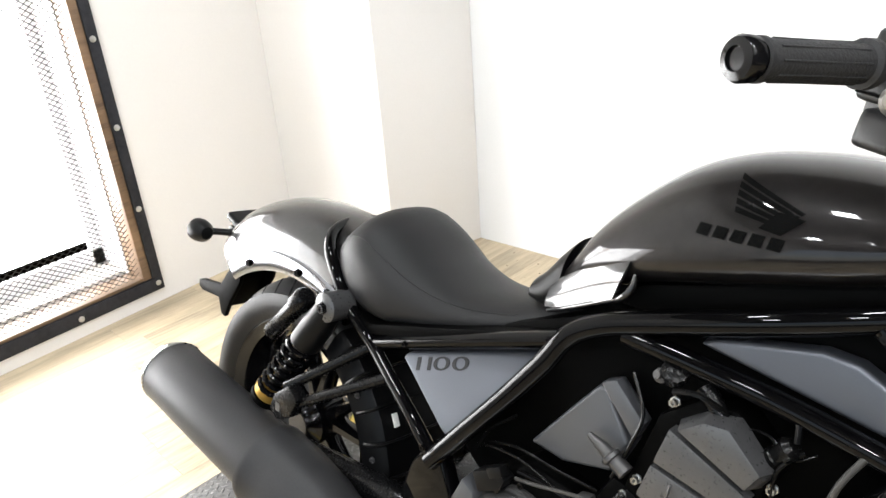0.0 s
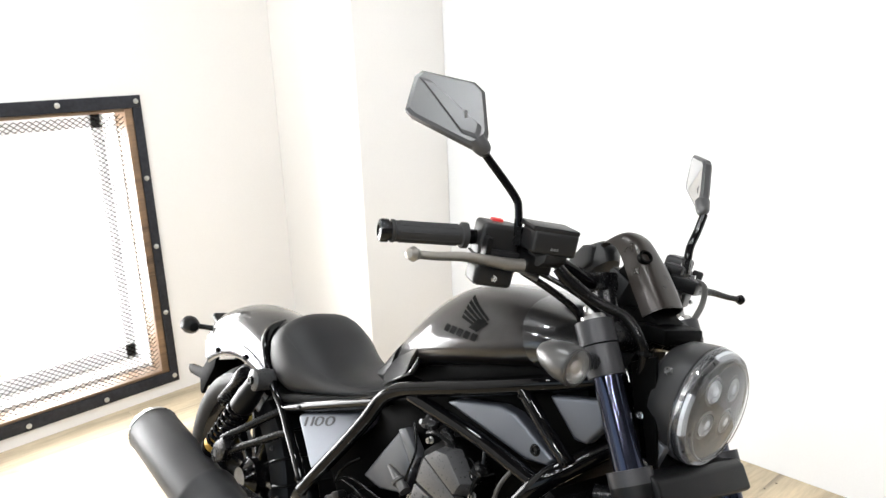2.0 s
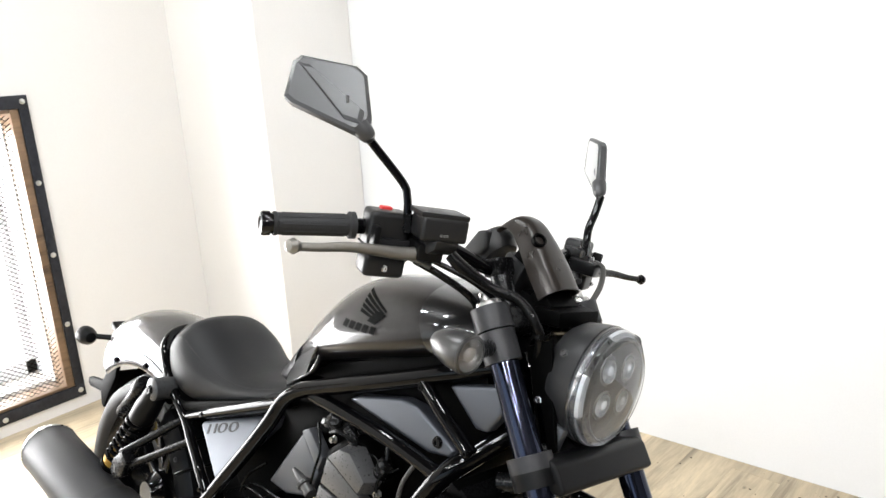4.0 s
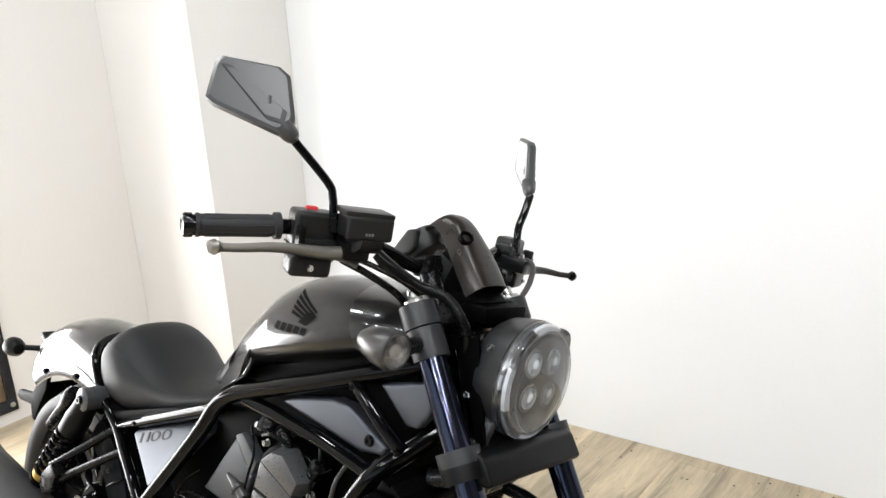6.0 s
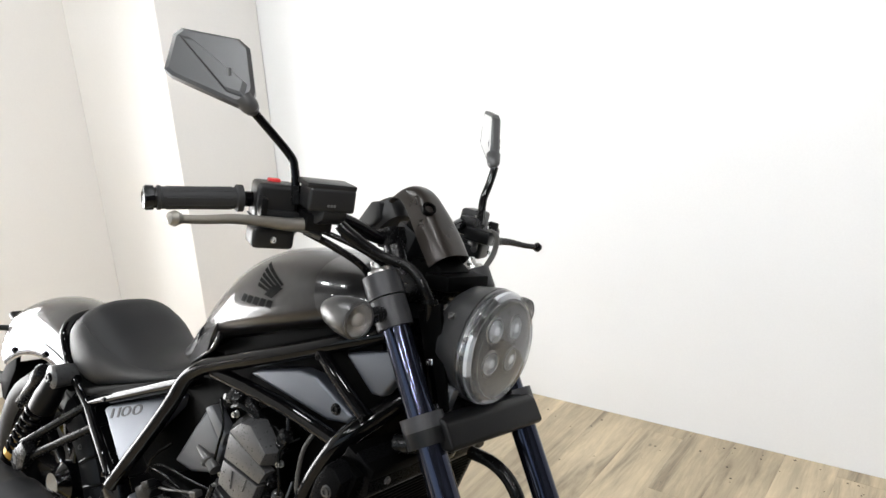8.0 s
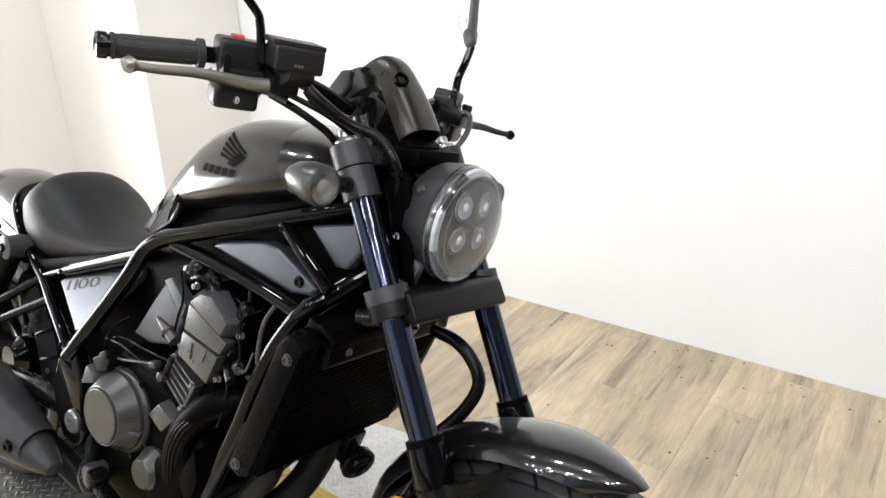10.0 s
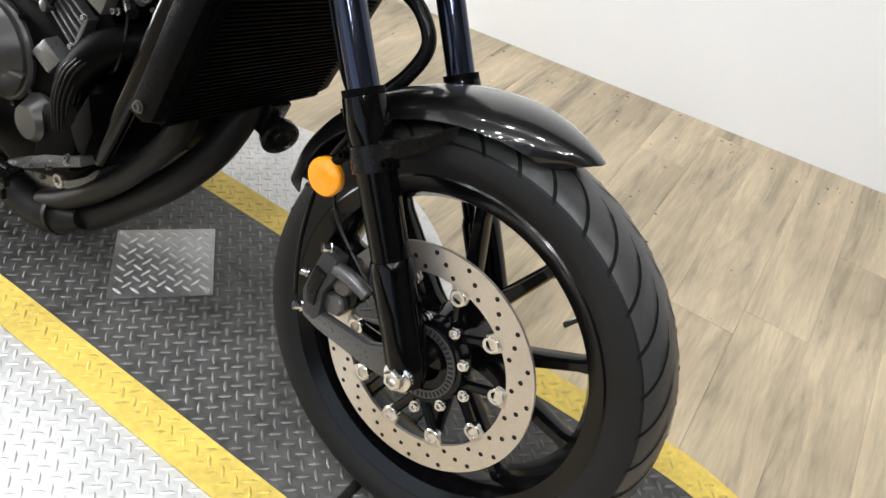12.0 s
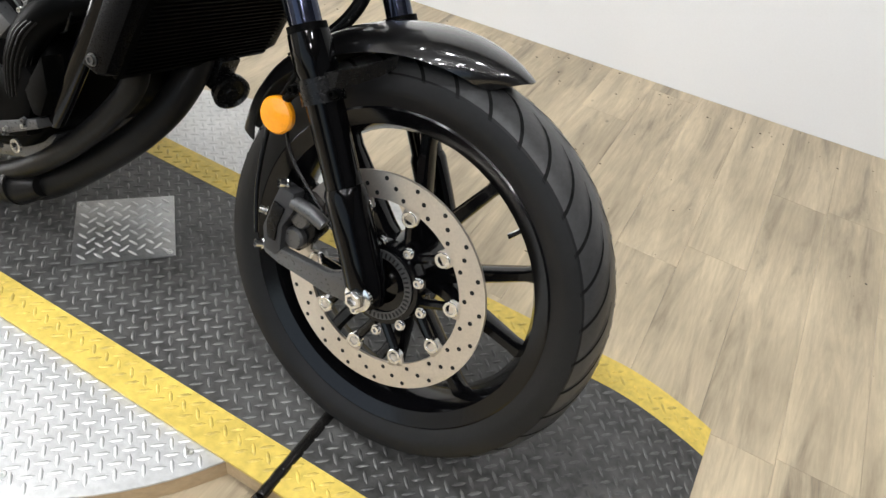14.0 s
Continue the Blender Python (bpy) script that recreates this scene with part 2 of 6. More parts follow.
SIGLENS = mat("frosted_signal_lens", (0.30, 0.28, 0.265), 0.25, 0.0, 0.10, 30, 90, 0.04, coat=0.5)
REFLECTOR = mat("lamp_reflector", (0.75, 0.75, 0.76), 0.12, 1.0, 0.06)
LAMPDARK = mat("lamp_bezel_grey", (0.165, 0.165, 0.168), 0.3, 0.3)
HOSE = mat("black_rubber_hose", (0.0025, 0.0025, 0.0025), 0.25, 0, 0.15, 20, 200, 0.15, spec=0.5, ior=1.25)
CABLEGREY = mat("grey_cable_sheath", (0.045, 0.043, 0.040), 0.4)
DECAL = mat("dark_tank_mark", (0.0012, 0.0012, 0.0012), 0.6, spec=0.03)
MARKGREY = mat("dark_grey_lettering", (0.012, 0.012, 0.013), 0.45)
BROWNGLOSS = mat("satin_dark_visor", (0.017, 0.0135, 0.011), 0.3, 0.35, 0.06, 10, 60, 0.0, spec=0.45)
BRICK = mat("sunlit_orange_brick", (0.75, 0.42, 0.27), 0.8, 0, 0.3, 12, 60, 0.4)
BARS = mat("pale_print", (0.10, 0.10, 0.10), 0.5)

# ---- building helpers ----
def finish(bm, name, material, parent=None, M=None, angle=38):
    if M is not None:
        bmesh.ops.transform(bm, matrix=M, verts=bm.verts)
    if parent is not None:
        bmesh.ops.translate(bm, vec=-BASE[parent], verts=bm.verts)
    bmesh.ops.recalc_face_normals(bm, faces=bm.faces)
    me = bpy.data.meshes.new(name)
    bm.to_mesh(me)
    bm.free()
    for p in me.polygons:
        p.use_smooth = True
    me.set_sharp_from_angle(angle=radians(angle))
    me.materials.append(material)
    return me


BASE = {}


def thing(name, base, label, category, group="", kind=""):
    ob = new(name)
    ob.location = base
    BASE[ob] = Vector(base)
    return tagged(ob, label, category, group, kind)


def part(name, bm, material, parent, label="", M=None, angle=38):
    """Links a bmesh, given in world or in frame M, as one mesh under a thing or a part."""
    ob = new(name, finish(bm, name, material, parent, M, angle))
    ob.parent = parent
    BASE[ob] = BASE[parent]
    return tagged(ob, label)


def solid(name, bm, material, label="", category="", kind="", group="", angle=38):
    ob = new(name, finish(bm, name, material, angle=angle))
    BASE[ob] = Vector((0, 0, 0))
    return tagged(ob, label, category, group, kind)


def join(*parts):
    """Several bmeshes into one."""
    out = bmesh.new()
    for b in parts:
        me = bpy.data.meshes.new("t")
        b.to_mesh(me)
        b.free()
        out.from_mesh(me)
        bpy.data.meshes.remove(me)
    return out


def spline(pts, sub):
    pts = [Vector(p) for p in pts]
    if len(pts) < 3:
        return pts
    out = []
    for i in range(len(pts) - 1):
        p0, p1, p2, p3 = pts[max(i - 1, 0)], pts[i], pts[i + 1], pts[min(i + 2, len(pts) - 1)]
        for k in range(sub):
            t = k / sub
            out.append(0.5 * (2 * p1 + (p2 - p0) * t + (2 * p0 - 5 * p1 + 4 * p2 - p3) * t * t + (3 * p1 - p0 - 3 * p2 + p3) * t ** 3))
    return out + [pts[-1]]


def tube(pts, r, n=12, sub=6, radii=None, ripple=0.0):
    """A round tube along a smooth line; radii gives a radius at each given point."""
    path = spline(pts, sub)
    if radii:
        rr = [v.x for v in spline([(x, 0, 0) for x in radii], sub)] if len(pts) > 2 else radii
    else:
        rr = [r] * len(path)
    bm, rings = bmesh.new(), []
    side = None
    for i, p in enumerate(path):
        d = (path[min(i + 1, len(path) - 1)] - path[max(i - 1, 0)]).normalized()
        if side is None:
            side = d.orthogonal().normalized()
        side = (side - d * side.dot(d)).normalized()
        other = d.cross(side)
        q = rr[i] * (1 + ripple * (1 if i % 2 else -1))
        rings.append([bm.verts.new(p + q * (math.cos(a) * side + math.sin(a) * other)) for a in (2 * math.pi * k / n for k in range(n))])
    for a, b in zip(rings, rings[1:]):
        for k in range(n):
            bm.faces.new((a[k], a[(k + 1) % n], b[(k + 1) % n], b[k]))
    bm.faces.new(rings[0][::-1])
    bm.faces.new(rings[-1])
    return bm


def lathe(origin, axis, profile, n=32, start=0.0, sweep=360.0, up=None):
    """Turns (radius, height along the axis) round the axis."""
    o, d = Vector(origin), Vector(axis).normalized()
    s = (Vector(up) - d * Vector(up).dot(d)).normalized() if up else d.orthogonal().normalized()
    w = d.cross(s)
    full = sweep >= 359.9
    bm, rings = bmesh.new(), []
    count = n if full else n + 1
    for r, h in profile:
        if r < 1e-6:
            rings.append([bm.verts.new(o + d * h)] * count)
            continue
        rings.append([bm.verts.new(o + d * h + r * (math.cos(a) * s + math.sin(a) * w)) for a in (radians(start + sweep * k / n) for k in range(count))])
    for a, b in zip(rings, rings[1:]):
        for k in range(n):
            f = []
            for v in (a[k], a[(k + 1) % count], b[(k + 1) % count], b[k]):
                if v not in f:
                    f.append(v)
            if len(f) > 2:
                bm.faces.new(f)
    return bm


def bevelled(bm, width, seg=2, angle=25):
    if width > 0:
        edges = [e for e in bm.edges if len(e.link_faces) == 2 and e.calc_face_angle(0) > radians(angle)]
        bmesh.ops.bevel(bm, geom=edges, offset=width, segments=seg, profile=0.6, affect="EDGES", clamp_overlap=True)
    return bm


def prism(pts, y0, y1, bevel=0.004, seg=2, shrink=1.0):
    """A plate with the outline pts (x, z) from y0 to y1; shrink tapers the y0 side."""
    bm = bmesh.new()
    cx, cz = sum(p[0] for p in pts) / len(pts), sum(p[1] for p in pts) / len(pts)
    a = [bm.verts.new((cx + (x - cx) * shrink, y0, cz + (z - cz) * shrink)) for x, z in pts]
    b = [bm.verts.new((x, y1, z)) for x, z in pts]
    bm.faces.new(a), bm.faces.new(b[::-1])
    for i in range(len(pts)):
        j = (i + 1) % len(pts)
        bm.faces.new((a[i], b[i], b[j], a[j]))
    bmesh.ops.recalc_face_normals(bm, faces=bm.faces)
    return bevelled(bm, bevel, seg)


def rbox(centre, size, bevel=0.004, seg=2, rot=(0, 0, 0)):
    bm = bmesh.new()
    bmesh.ops.create_cube(bm, size=1)
    bmesh.ops.scale(bm, vec=size, verts=bm.verts)
    bevelled(bm, bevel, seg)
    bmesh.ops.transform(bm, matrix=pose(*centre, *rot), verts=bm.verts)
    return bm


def loft(rings, caps=True):
    bm = bmesh.new()
    vs = [[bm.verts.new(p) for p in ring] for ring in rings]
    n = len(rings[0])
    for a, b in zip(vs, vs[1:]):
        for k in range(n):
            bm.faces.new((a[k], a[(k + 1) % n], b[(k + 1) % n], b[k]))
    if caps:
        bm.faces.new(vs[0][::-1]), bm.faces.new(vs[-1])
    return bm


def sheet(rows, thick=0.0):
    """A skin through rows of points, thickened along its normals."""
    bm = bmesh.new()
    vs = [[bm.verts.new(p) for p in row] for row in rows]
    for a, b in zip(vs, vs[1:]):
        for k in range(len(a) - 1):
            bm.faces.new((a[k], a[k + 1], b[k + 1], b[k]))
    bmesh.ops.recalc_face_normals(bm, faces=bm.faces)
    if thick:
        bmesh.ops.solidify(bm, geom=bm.faces[:], thickness=thick)
    return bm


def bolt(where, axis, r, h, hexed=True):
    return lathe(where, axis, [(0, 0), (r * 1.3, 0), (r * 1.3, h * 0.25), (r, h * 0.3), (r, h), (r * 0.55, h), (r * 0.5, h * 0.55), (0, h * 0.55)], 6 if hexed else 14)


def curve_at(xs, ys, x):
    """Smooth curve through the stations (xs, ys)."""
    m = np.gradient(np.array(ys), np.array(xs))
    i = int(np.clip(np.searchsorted(xs, x) - 1, 0, len(xs) - 2))
    h = xs[i + 1] - xs[i]
    t = min(1.0, max(0.0, (x - xs[i]) / h))
    return float((2 * t ** 3 - 3 * t ** 2 + 1) * ys[i] + (t ** 3 - 2 * t ** 2 + t) * h * m[i] + (3 * t ** 2 - 2 * t ** 3) * ys[i + 1] + (t ** 3 - t ** 2) * h * m[i + 1])


# ---- the room ----
FLOOR = -0.06


def slab(lo, hi, bevel=0.0):
    return rbox([(a + b) / 2 for a, b in zip(lo, hi)], [b - a for a, b in zip(lo, hi)], bevel)


floor = solid("floor", slab((-1.6, -4.1, FLOOR - 0.12), (4.6, 1.8, FLOOR - 0.006)), FLOORBASE, "weathered oak-look plank floor with dark joints", "floor", "structure")
wall_north = solid("wall_north", slab((-1.45, 1.612, FLOOR - 0.1), (4.6, 1.8, 3.0)), WALL, "plain white painted wall behind the motorcycle", "wall", "structure")
WX = -1.302
west = [slab((-1.62, -4.1, FLOOR - 0.1), (WX, 1.626, 0.0)), slab((-1.62, -4.1, 1.25), (WX, 1.626, 3.0)),
        slab((-1.62, -4.1, 0.0), (WX, -1.30, 1.25)), slab((-1.62, 0.50, 0.0), (WX, 1.626, 1.25))]
wall_west = solid("wall_west", join(*west), WALL_B, "warm white painted wall with a low window opening", "wall", "structure")
solid("ceiling", slab((-1.6, -4.1, 3.0), (4.6, 1.8, 3.1)), CEIL, "dull brown-grey board ceiling", "ceiling", "structure")
# East and south walls are unseen, added dark for contrast in the reflections.
solid("wall_east", slab((4.5, -4.1, FLOOR), (4.6, 1.8, 3.0)), SHOP, "unseen wall, added dark to deepen the reflections", "wall", "structure")
south = [slab((-1.6, -4.1, FLOOR), (4.5, -4.0, 0.5)), slab((-1.6, -4.1, 2.5), (4.5, -4.0, 3.0)), slab((-1.6, -4.1, 0.5), (-1.3, -4.0, 2.5)), slab((3.0, -4.1, 0.5), (4.5, -4.0, 2.5))]
solid("wall_south", join(*south), SHOP, "unseen wall, added dark, with a wide shopfront opening", "wall", "structure")

cb = bmesh.new()
cv = [[cb.verts.new((x, y, z)) for x, y in ((-0.588, 1.609), (-0.684, 1.184), (-1.300, 1.184), (-1.300, 1.609))] for z in (FLOOR + 0.001, 2.999)]
cb.faces.new(cv[0]), cb.faces.new(cv[1][::-1])
for k in range(4):
    cb.faces.new((cv[0][k], cv[1][k], cv[1][(k + 1) % 4], cv[0][(k + 1) % 4]))
bmesh.ops.recalc_face_normals(cb, faces=cb.faces)
solid("wall_column", bevelled(cb, 0.004, 2), WALL_B, "warm white boxed-in column filling the corner of the room", "column", "structure")

# window with steel frame, scorched wood liner and expanded metal
window = thing("window_1", (WX, -0.38, 0.0), "low window framed in dark steel bar and scorched wood behind expanded metal", "window", kind="structure")
y0, y1, z0, z1, fw = -1.36, 0.542, -0.008, 1.256, 0.05
frame_parts = (("frame_bar", (WX - 0.002, y0, z1 - fw), (WX + 0.012, y1, z1)), ("frame_bar", (WX - 0.002, y0, z0), (WX + 0.012, y1, z0 + fw)),
               ("frame_bar", (WX - 0.002, y1 - fw * 0.72, z0 + fw), (WX + 0.012, y1, z1 - fw)), ("frame_bar", (WX - 0.002, y0, z0 + fw), (WX + 0.012, y0 + fw * 0.72, z1 - fw)))
for nm, lo, hi in frame_parts:
    part(nm, slab(lo, hi, 0.0015), STEELBAR, window, "dark blued steel flat bar")
ly0, ly1, lz0, lz1 = y0 + 0.036, y1 - 0.038, z0 + fw + 0.001, z1 - fw - 0.001
for lo, hi in (((WX - 0.10, ly1 - 0.030, lz0), (WX + 0.004, ly1 + 0.001, lz1)), ((WX - 0.10, ly0, lz0), (WX + 0.004, ly0 + 0.03, lz1)),
               ((WX - 0.10, ly0 + 0.03, lz1 - 0.014), (WX + 0.003, ly1 - 0.03, lz1)), ((WX - 0.10, ly0 + 0.03, lz0), (WX + 0.003, ly1 - 0.03, lz0 + 0.012))):
    part("liner_board", slab(lo, hi, 0.002), SCORCHED, window, "scorched rough wooden liner board")
for sy, sz in [(y1 - 0.02, z) for z in (0.02, 0.32, 0.62, 0.915, 1.232)] + [(y1 - 0.32 - 0.30 * k, z) for k in range(6) for z in (0.012, 1.234)]:
    part("frame_screw", lathe((WX + 0.012, sy, sz), (1, 0, 0), [(0.011, 0), (0.0105, 0.002), (0.006, 0.0045), (0, 0.005)], 12), SCREW, window, "domed zinc screw")


def expanded(ya, yb, za, zb, x, dy, dz, w):
    """Expanded metal: a lattice of slanting strands, each a thin bent ribbon."""
    v, f = [], []
    ny, nz = int((yb - ya) / dy), int((zb - za) / dz)
    for j in range(nz):
        for i in range(ny):
            cy, cz = ya + dy * (i + 0.5 * (j % 2)), za + dz * j
            for s in (-1, 1):
                a, b = Vector((x, cy, cz)), Vector((x + 0.0025 * s, cy + s * dy / 2, cz + dz))
                k = len(v)
                t = Vector((0, 0, w))
                v += [a - t, b - t, b + t + Vector((0.0015, 0, 0)), a + t + Vector((0.0015, 0, 0))]
                f.append((k, k + 1, k + 2, k + 3))
    me = bpy.data.meshes.new("wire_mesh")
    me.from_pydata(v, [], f)
    me.materials.append(WIRE)
    return me


wm = new("wire_mesh", expanded(ly0 + 0.03, ly1 - 0.03, lz0 + 0.012, lz1 - 0.014, WX - 0.022, 0.026, 0.0098, 0.0019))
wm.location = -Vector((WX, -0.38, 0.0))
wm.parent = window
tagged(wm, "dark expanded metal screen", kind="stuff")
# deep white reveal and the pane's own frame at its back
rx = -1.57
reveal = [slab((rx, 0.47, 0.03), (WX - 0.1, 0.50, 1.22)), slab((rx, -1.32, 0.02), (WX - 0.1, 0.50, 0.045)), slab((rx, -1.32, 1.2), (WX - 0.1, 0.5, 1.24))]
part("reveal", join(*reveal), WALL, window, "white painted reveal")
sash = [slab((rx - 0.03, 0.43, 0.05), (rx, 0.47, 1.2)), slab((rx - 0.03, -1.3, 0.05), (rx, 0.47, 0.12)), slab((rx - 0.03, -1.3, 1.12), (rx, 0.47, 1.2))]
part("sash", join(*sash), WALL, window, "white window sash")
part("window_sill", slab((rx, -1.3, 0.045), (WX - 0.12, 0.47, 0.062), 0.003), mat("dusty_sill", (0.45, 0.43, 0.40), 0.6, var=0.4, scale=20), window, "dusty grey sill")
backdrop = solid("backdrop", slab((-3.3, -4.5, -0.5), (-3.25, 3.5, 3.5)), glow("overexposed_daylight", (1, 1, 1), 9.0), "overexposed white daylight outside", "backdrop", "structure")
post = solid("brick_post", slab((-1.76, -0.14, -0.06), (-1.70, -0.055, 2.2)), BRICK, "orange brick post outside the window", "post")

# ---- turntable and runway ----
PIV = Vector((0.90, 0.081, 0))
TILT_RUN = Matrix.Translation(PIV) @ Matrix.Rotation(radians(-4.4), 4, "Z")


def lug_mesh(name, places, material, height=0.0021, length=0.0130, width=0.0029):
    """Raised lens-shaped lugs; places: (point, angle, normal tilt)."""
    v, f = [], []
    for p, ang, up in places:
        a = Vector((math.cos(ang), math.sin(ang), 0))
        b = Vector((-a.y, a.x, 0))
        a = (a - up * a.dot(up)).normalized()
        b = (b - up * b.dot(up)).normalized()
        k = len(v)
        v += [p - a * length, p - a * length * 0.45 - b * width, p + a * length * 0.45 - b * width, p + a * length, p + a * length * 0.45 + b * width, p - a * length * 0.45 + b * width,
              p - a * length * 0.6 + up * height, p + a * length * 0.6 + up * height]
        f += [(k, k + 1, k + 6), (k + 1, k + 2, k + 7, k + 6), (k + 2, k + 3, k + 7), (k + 3, k + 4, k + 7), (k + 4, k + 5, k + 6, k + 7), (k + 5, k, k + 6)]
    me = bpy.data.meshes.new(name)
    me.from_pydata(v, [], f)
    for q in me.polygons:
        q.use_smooth = True
    me.materials.append(material)
    return me


def lug_part(name, places, material, parent, label):
    ob = new(name, lug_mesh(name, [(p - BASE[parent], a, u) for p, a, u in places], material))
    ob.parent = parent
    return tagged(ob, label, kind="stuff")


UP = Vector((0, 0, 1))
PITCH = 0.0290
LUGS = ((0.0, 45), (0.5, -45))  # offset in the lattice, angle
turntable = thing("turntable", (PIV.x, PIV.y, FLOOR), "round display turntable with bright tread plate on a wooden disc", "turntable")
part("wooden_disc", lathe((PIV.x, PIV.y, FLOOR), (0, 0, 1), [(0, 0.001), (0.578, 0.001), (0.578, 0.046), (0, 0.046)], 96), RAWWOOD, turntable, "raw plywood disc edge")
part("tread_plate", lathe((PIV.x, PIV.y, -0.014), (0, 0, 1), [(0, 0), (0.582, 0), (0.583, 0.002), (0.582, 0.0045), (0, 0.0045)], 96), TREADSTEEL, turntable, "bright steel tread plate")
lugs = []
RUNZ = -0.0095
for i in range(-20, 21):
    for j in range(-20, 21):
        for o, turn in LUGS:
            p = Vector(((i + o) * PITCH, (j + o) * PITCH, 0))
            if p.length < 0.57 and abs(p.y) > 0.283:
                q = TILT_RUN @ p
                lugs.append((Vector((q.x, q.y, RUNZ)), radians(-4.4 + turn), UP))
lug_part("tread_lug", lugs, STEELLUG, turntable, "raised steel tread lugs")
for ang in (-66, -38, -94, 40, 66, 94):
    q = PIV + Vector((0.545 * math.cos(radians(ang)), 0.545 * math.sin(radians(ang)), RUNZ))
    part("plate_screw", lathe(q, (0, 0, 1), [(0.007, 0), (0.006, 0.0015), (0.003, 0.0015), (0.002, 0.0005), (0, 0.0005)], 12), SCREW, turntable, "countersunk screw")

runway = thing("runway", (PIV.x, PIV.y, FLOOR), "raised runway of worn black tread plate with yellow edge bands", "runway")
HALF, BAND = 0.285, 0.069


def run_z(u):
    """Height of the runway along its length: flat, rolled down to the floor at both ends."""
    e = max(0.0, u - 0.985, -1.0 - u)
    return -0.052 * min(1.0, e / 0.2) ** 1.6


US = [-1.19 + 0.2 * k / 8 for k in range(9)] + [-0.57, -0.562] + [0.0, 0.592, 0.601] + [0.985 + 0.2 * k / 8 for k in range(9)]


def run_strip(ua, ub, wa, wb, top=0.0, deep=0.006):
    us = [ua] + [u for u in US if ua < u < ub] + [ub]
    rows = [[TILT_RUN @ Vector((u, w, run_z(u) + top)) for w in (wa, wb)] + [TILT_RUN @ Vector((u, w, run_z(u) + top - deep)) for w in (wb, wa)] for u in us]
    return loft(rows)


SECTIONS = ((-1.19, -0.571), (-0.566, 0.592), (0.601, 1.185))
for ua, ub in SECTIONS:
    part("black_plate", run_strip(ua, ub, -HALF + BAND, HALF - BAND), TREADBLACK, runway, "worn black tread plate")
    part("yellow_band", run_strip(ua, ub, -HALF, -HALF + BAND - 0.0005, 0.0004), TREADYELLOW, runway, "scuffed yellow painted edge band")
    part("yellow_band", run_strip(ua, ub, HALF - BAND + 0.0005, HALF, 0.0004), TREADYELLOW, runway, "scuffed yellow painted edge band")
part("base_board", run_strip(-1.185, 1.18, -HALF + 0.006, HALF - 0.006, -0.0065, 0.048), RAWWOOD, runway, "raw plywood base")
bl, yl = [], []
for i, j, (o, turn) in [(i, j, lug) for i in range(-42, 43) for j in range(-10, 11) for lug in LUGS]:
    u, w = (i + o) * PITCH, (j + o) * PITCH
    if abs(w) > HALF - 0.013 or abs(abs(w) - HALF + BAND) < 0.008 or not -1.18 < u < 1.175 or min(abs(u - 0.5965), abs(u + 0.568)) < 0.012:
        continue
    s = (run_z(u + 0.005) - run_z(u - 0.005)) / 0.01
    up = (TILT_RUN.to_3x3() @ Vector((-s, 0, 1))).normalized()
    q = TILT_RUN @ Vector((u, w, run_z(u) + 0.0004))
    (yl if abs(w) > HALF - BAND else bl).append((q, radians(-4.4 + turn), up))
lug_part("tread_lug", bl, TREADLUG, runway, "worn black tread lugs")
lug_part("painted_lug", yl, YELLOWLUG, runway, "yellow painted tread lugs")
RODS = [TILT_RUN @ Vector((0.5965, w, -0.001)) for w in (HALF, 0.0, -HALF - 0.018)]
part("hinge_rod", join(tube(RODS, 0.0095, 10, 14, ripple=0.05), tube([RODS[-1], RODS[-1] + Vector((-0.006, -0.010, -0.014)), RODS[-1] + Vector((-0.008, -0.012, -0.050))], 0.0095, 8)), OILYSTEEL, runway, "oily black hinge rod")

pivot_plate = thing("pivot_plate", (0.9, 0.081, 0.0), "square bright tread plate cover screwed over the pivot", "cover plate")
PP = Matrix.Translation((0.899, 0.081, 0)) @ Matrix.Rotation(radians(41), 4, "Z")
b = rbox((0, 0, 0.004), (0.19, 0.19, 0.004), 0.001)
part("plate", b, DULLPLATE, pivot_plate, M=PP)
pl = []
for i, j, (o, turn) in [(i, j, lug) for i in range(-4, 5) for j in range(-4, 5) for lug in LUGS]:
    w = Vector(((i + o) * 0.0310, (j + o) * 0.0310, 0.006))
    if abs(w.x) < 0.086 and abs(w.y) < 0.086:
        pl.append((PP @ w, radians(41 + turn), UP))
lug_part("tread_lug", pl, STEELLUG, pivot_plate, "raised steel tread lugs")
for cx, cy in ((-0.084, 0.084), (0.084, -0.084)):
    part("screw", bolt(PP @ Vector((cx, cy, 0.006)), (0, 0, 1), 0.005, 0.003), SCREW, pivot_plate)

# ---- motorcycle ----
MB = Matrix.Translation((-0.0032, 0.0939, 0.0000)) @ Matrix.Rotation(radians(-4.5), 4, "Z") @ Matrix.Rotation(radians(-14), 4, "X")
MF = Matrix.Translation((0.0030, 0.1480, -0.0038)) @ Matrix.Rotation(radians(-7.5), 4, "Z") @ Matrix.Rotation(radians(-15), 4, "X")
bike = thing("motorcycle", (0.75, 0.1, 0.0), "gloss black cruiser motorcycle leaning on its stand over the runway", "motorcycle")


def on_body(name, bm, material, label="", parent=None, angle=38):
    return part(name, bm, material, parent or bike, label, MB, angle)


def on_fork(name, bm, material, label="", parent=None, angle=38):
    return part(name, bm, material, parent or bike, label, MF, angle)


# tank
TX = [0.645, 0.67, 0.70, 0.75, 0.81, 0.87, 0.93, 1.00, 1.06, 1.11, 1.15, 1.175]
TOP = [0.772, 0.806, 0.848, 0.900, 0.946, 0.971, 0.982, 0.986, 0.984, 0.978, 0.966, 0.945]
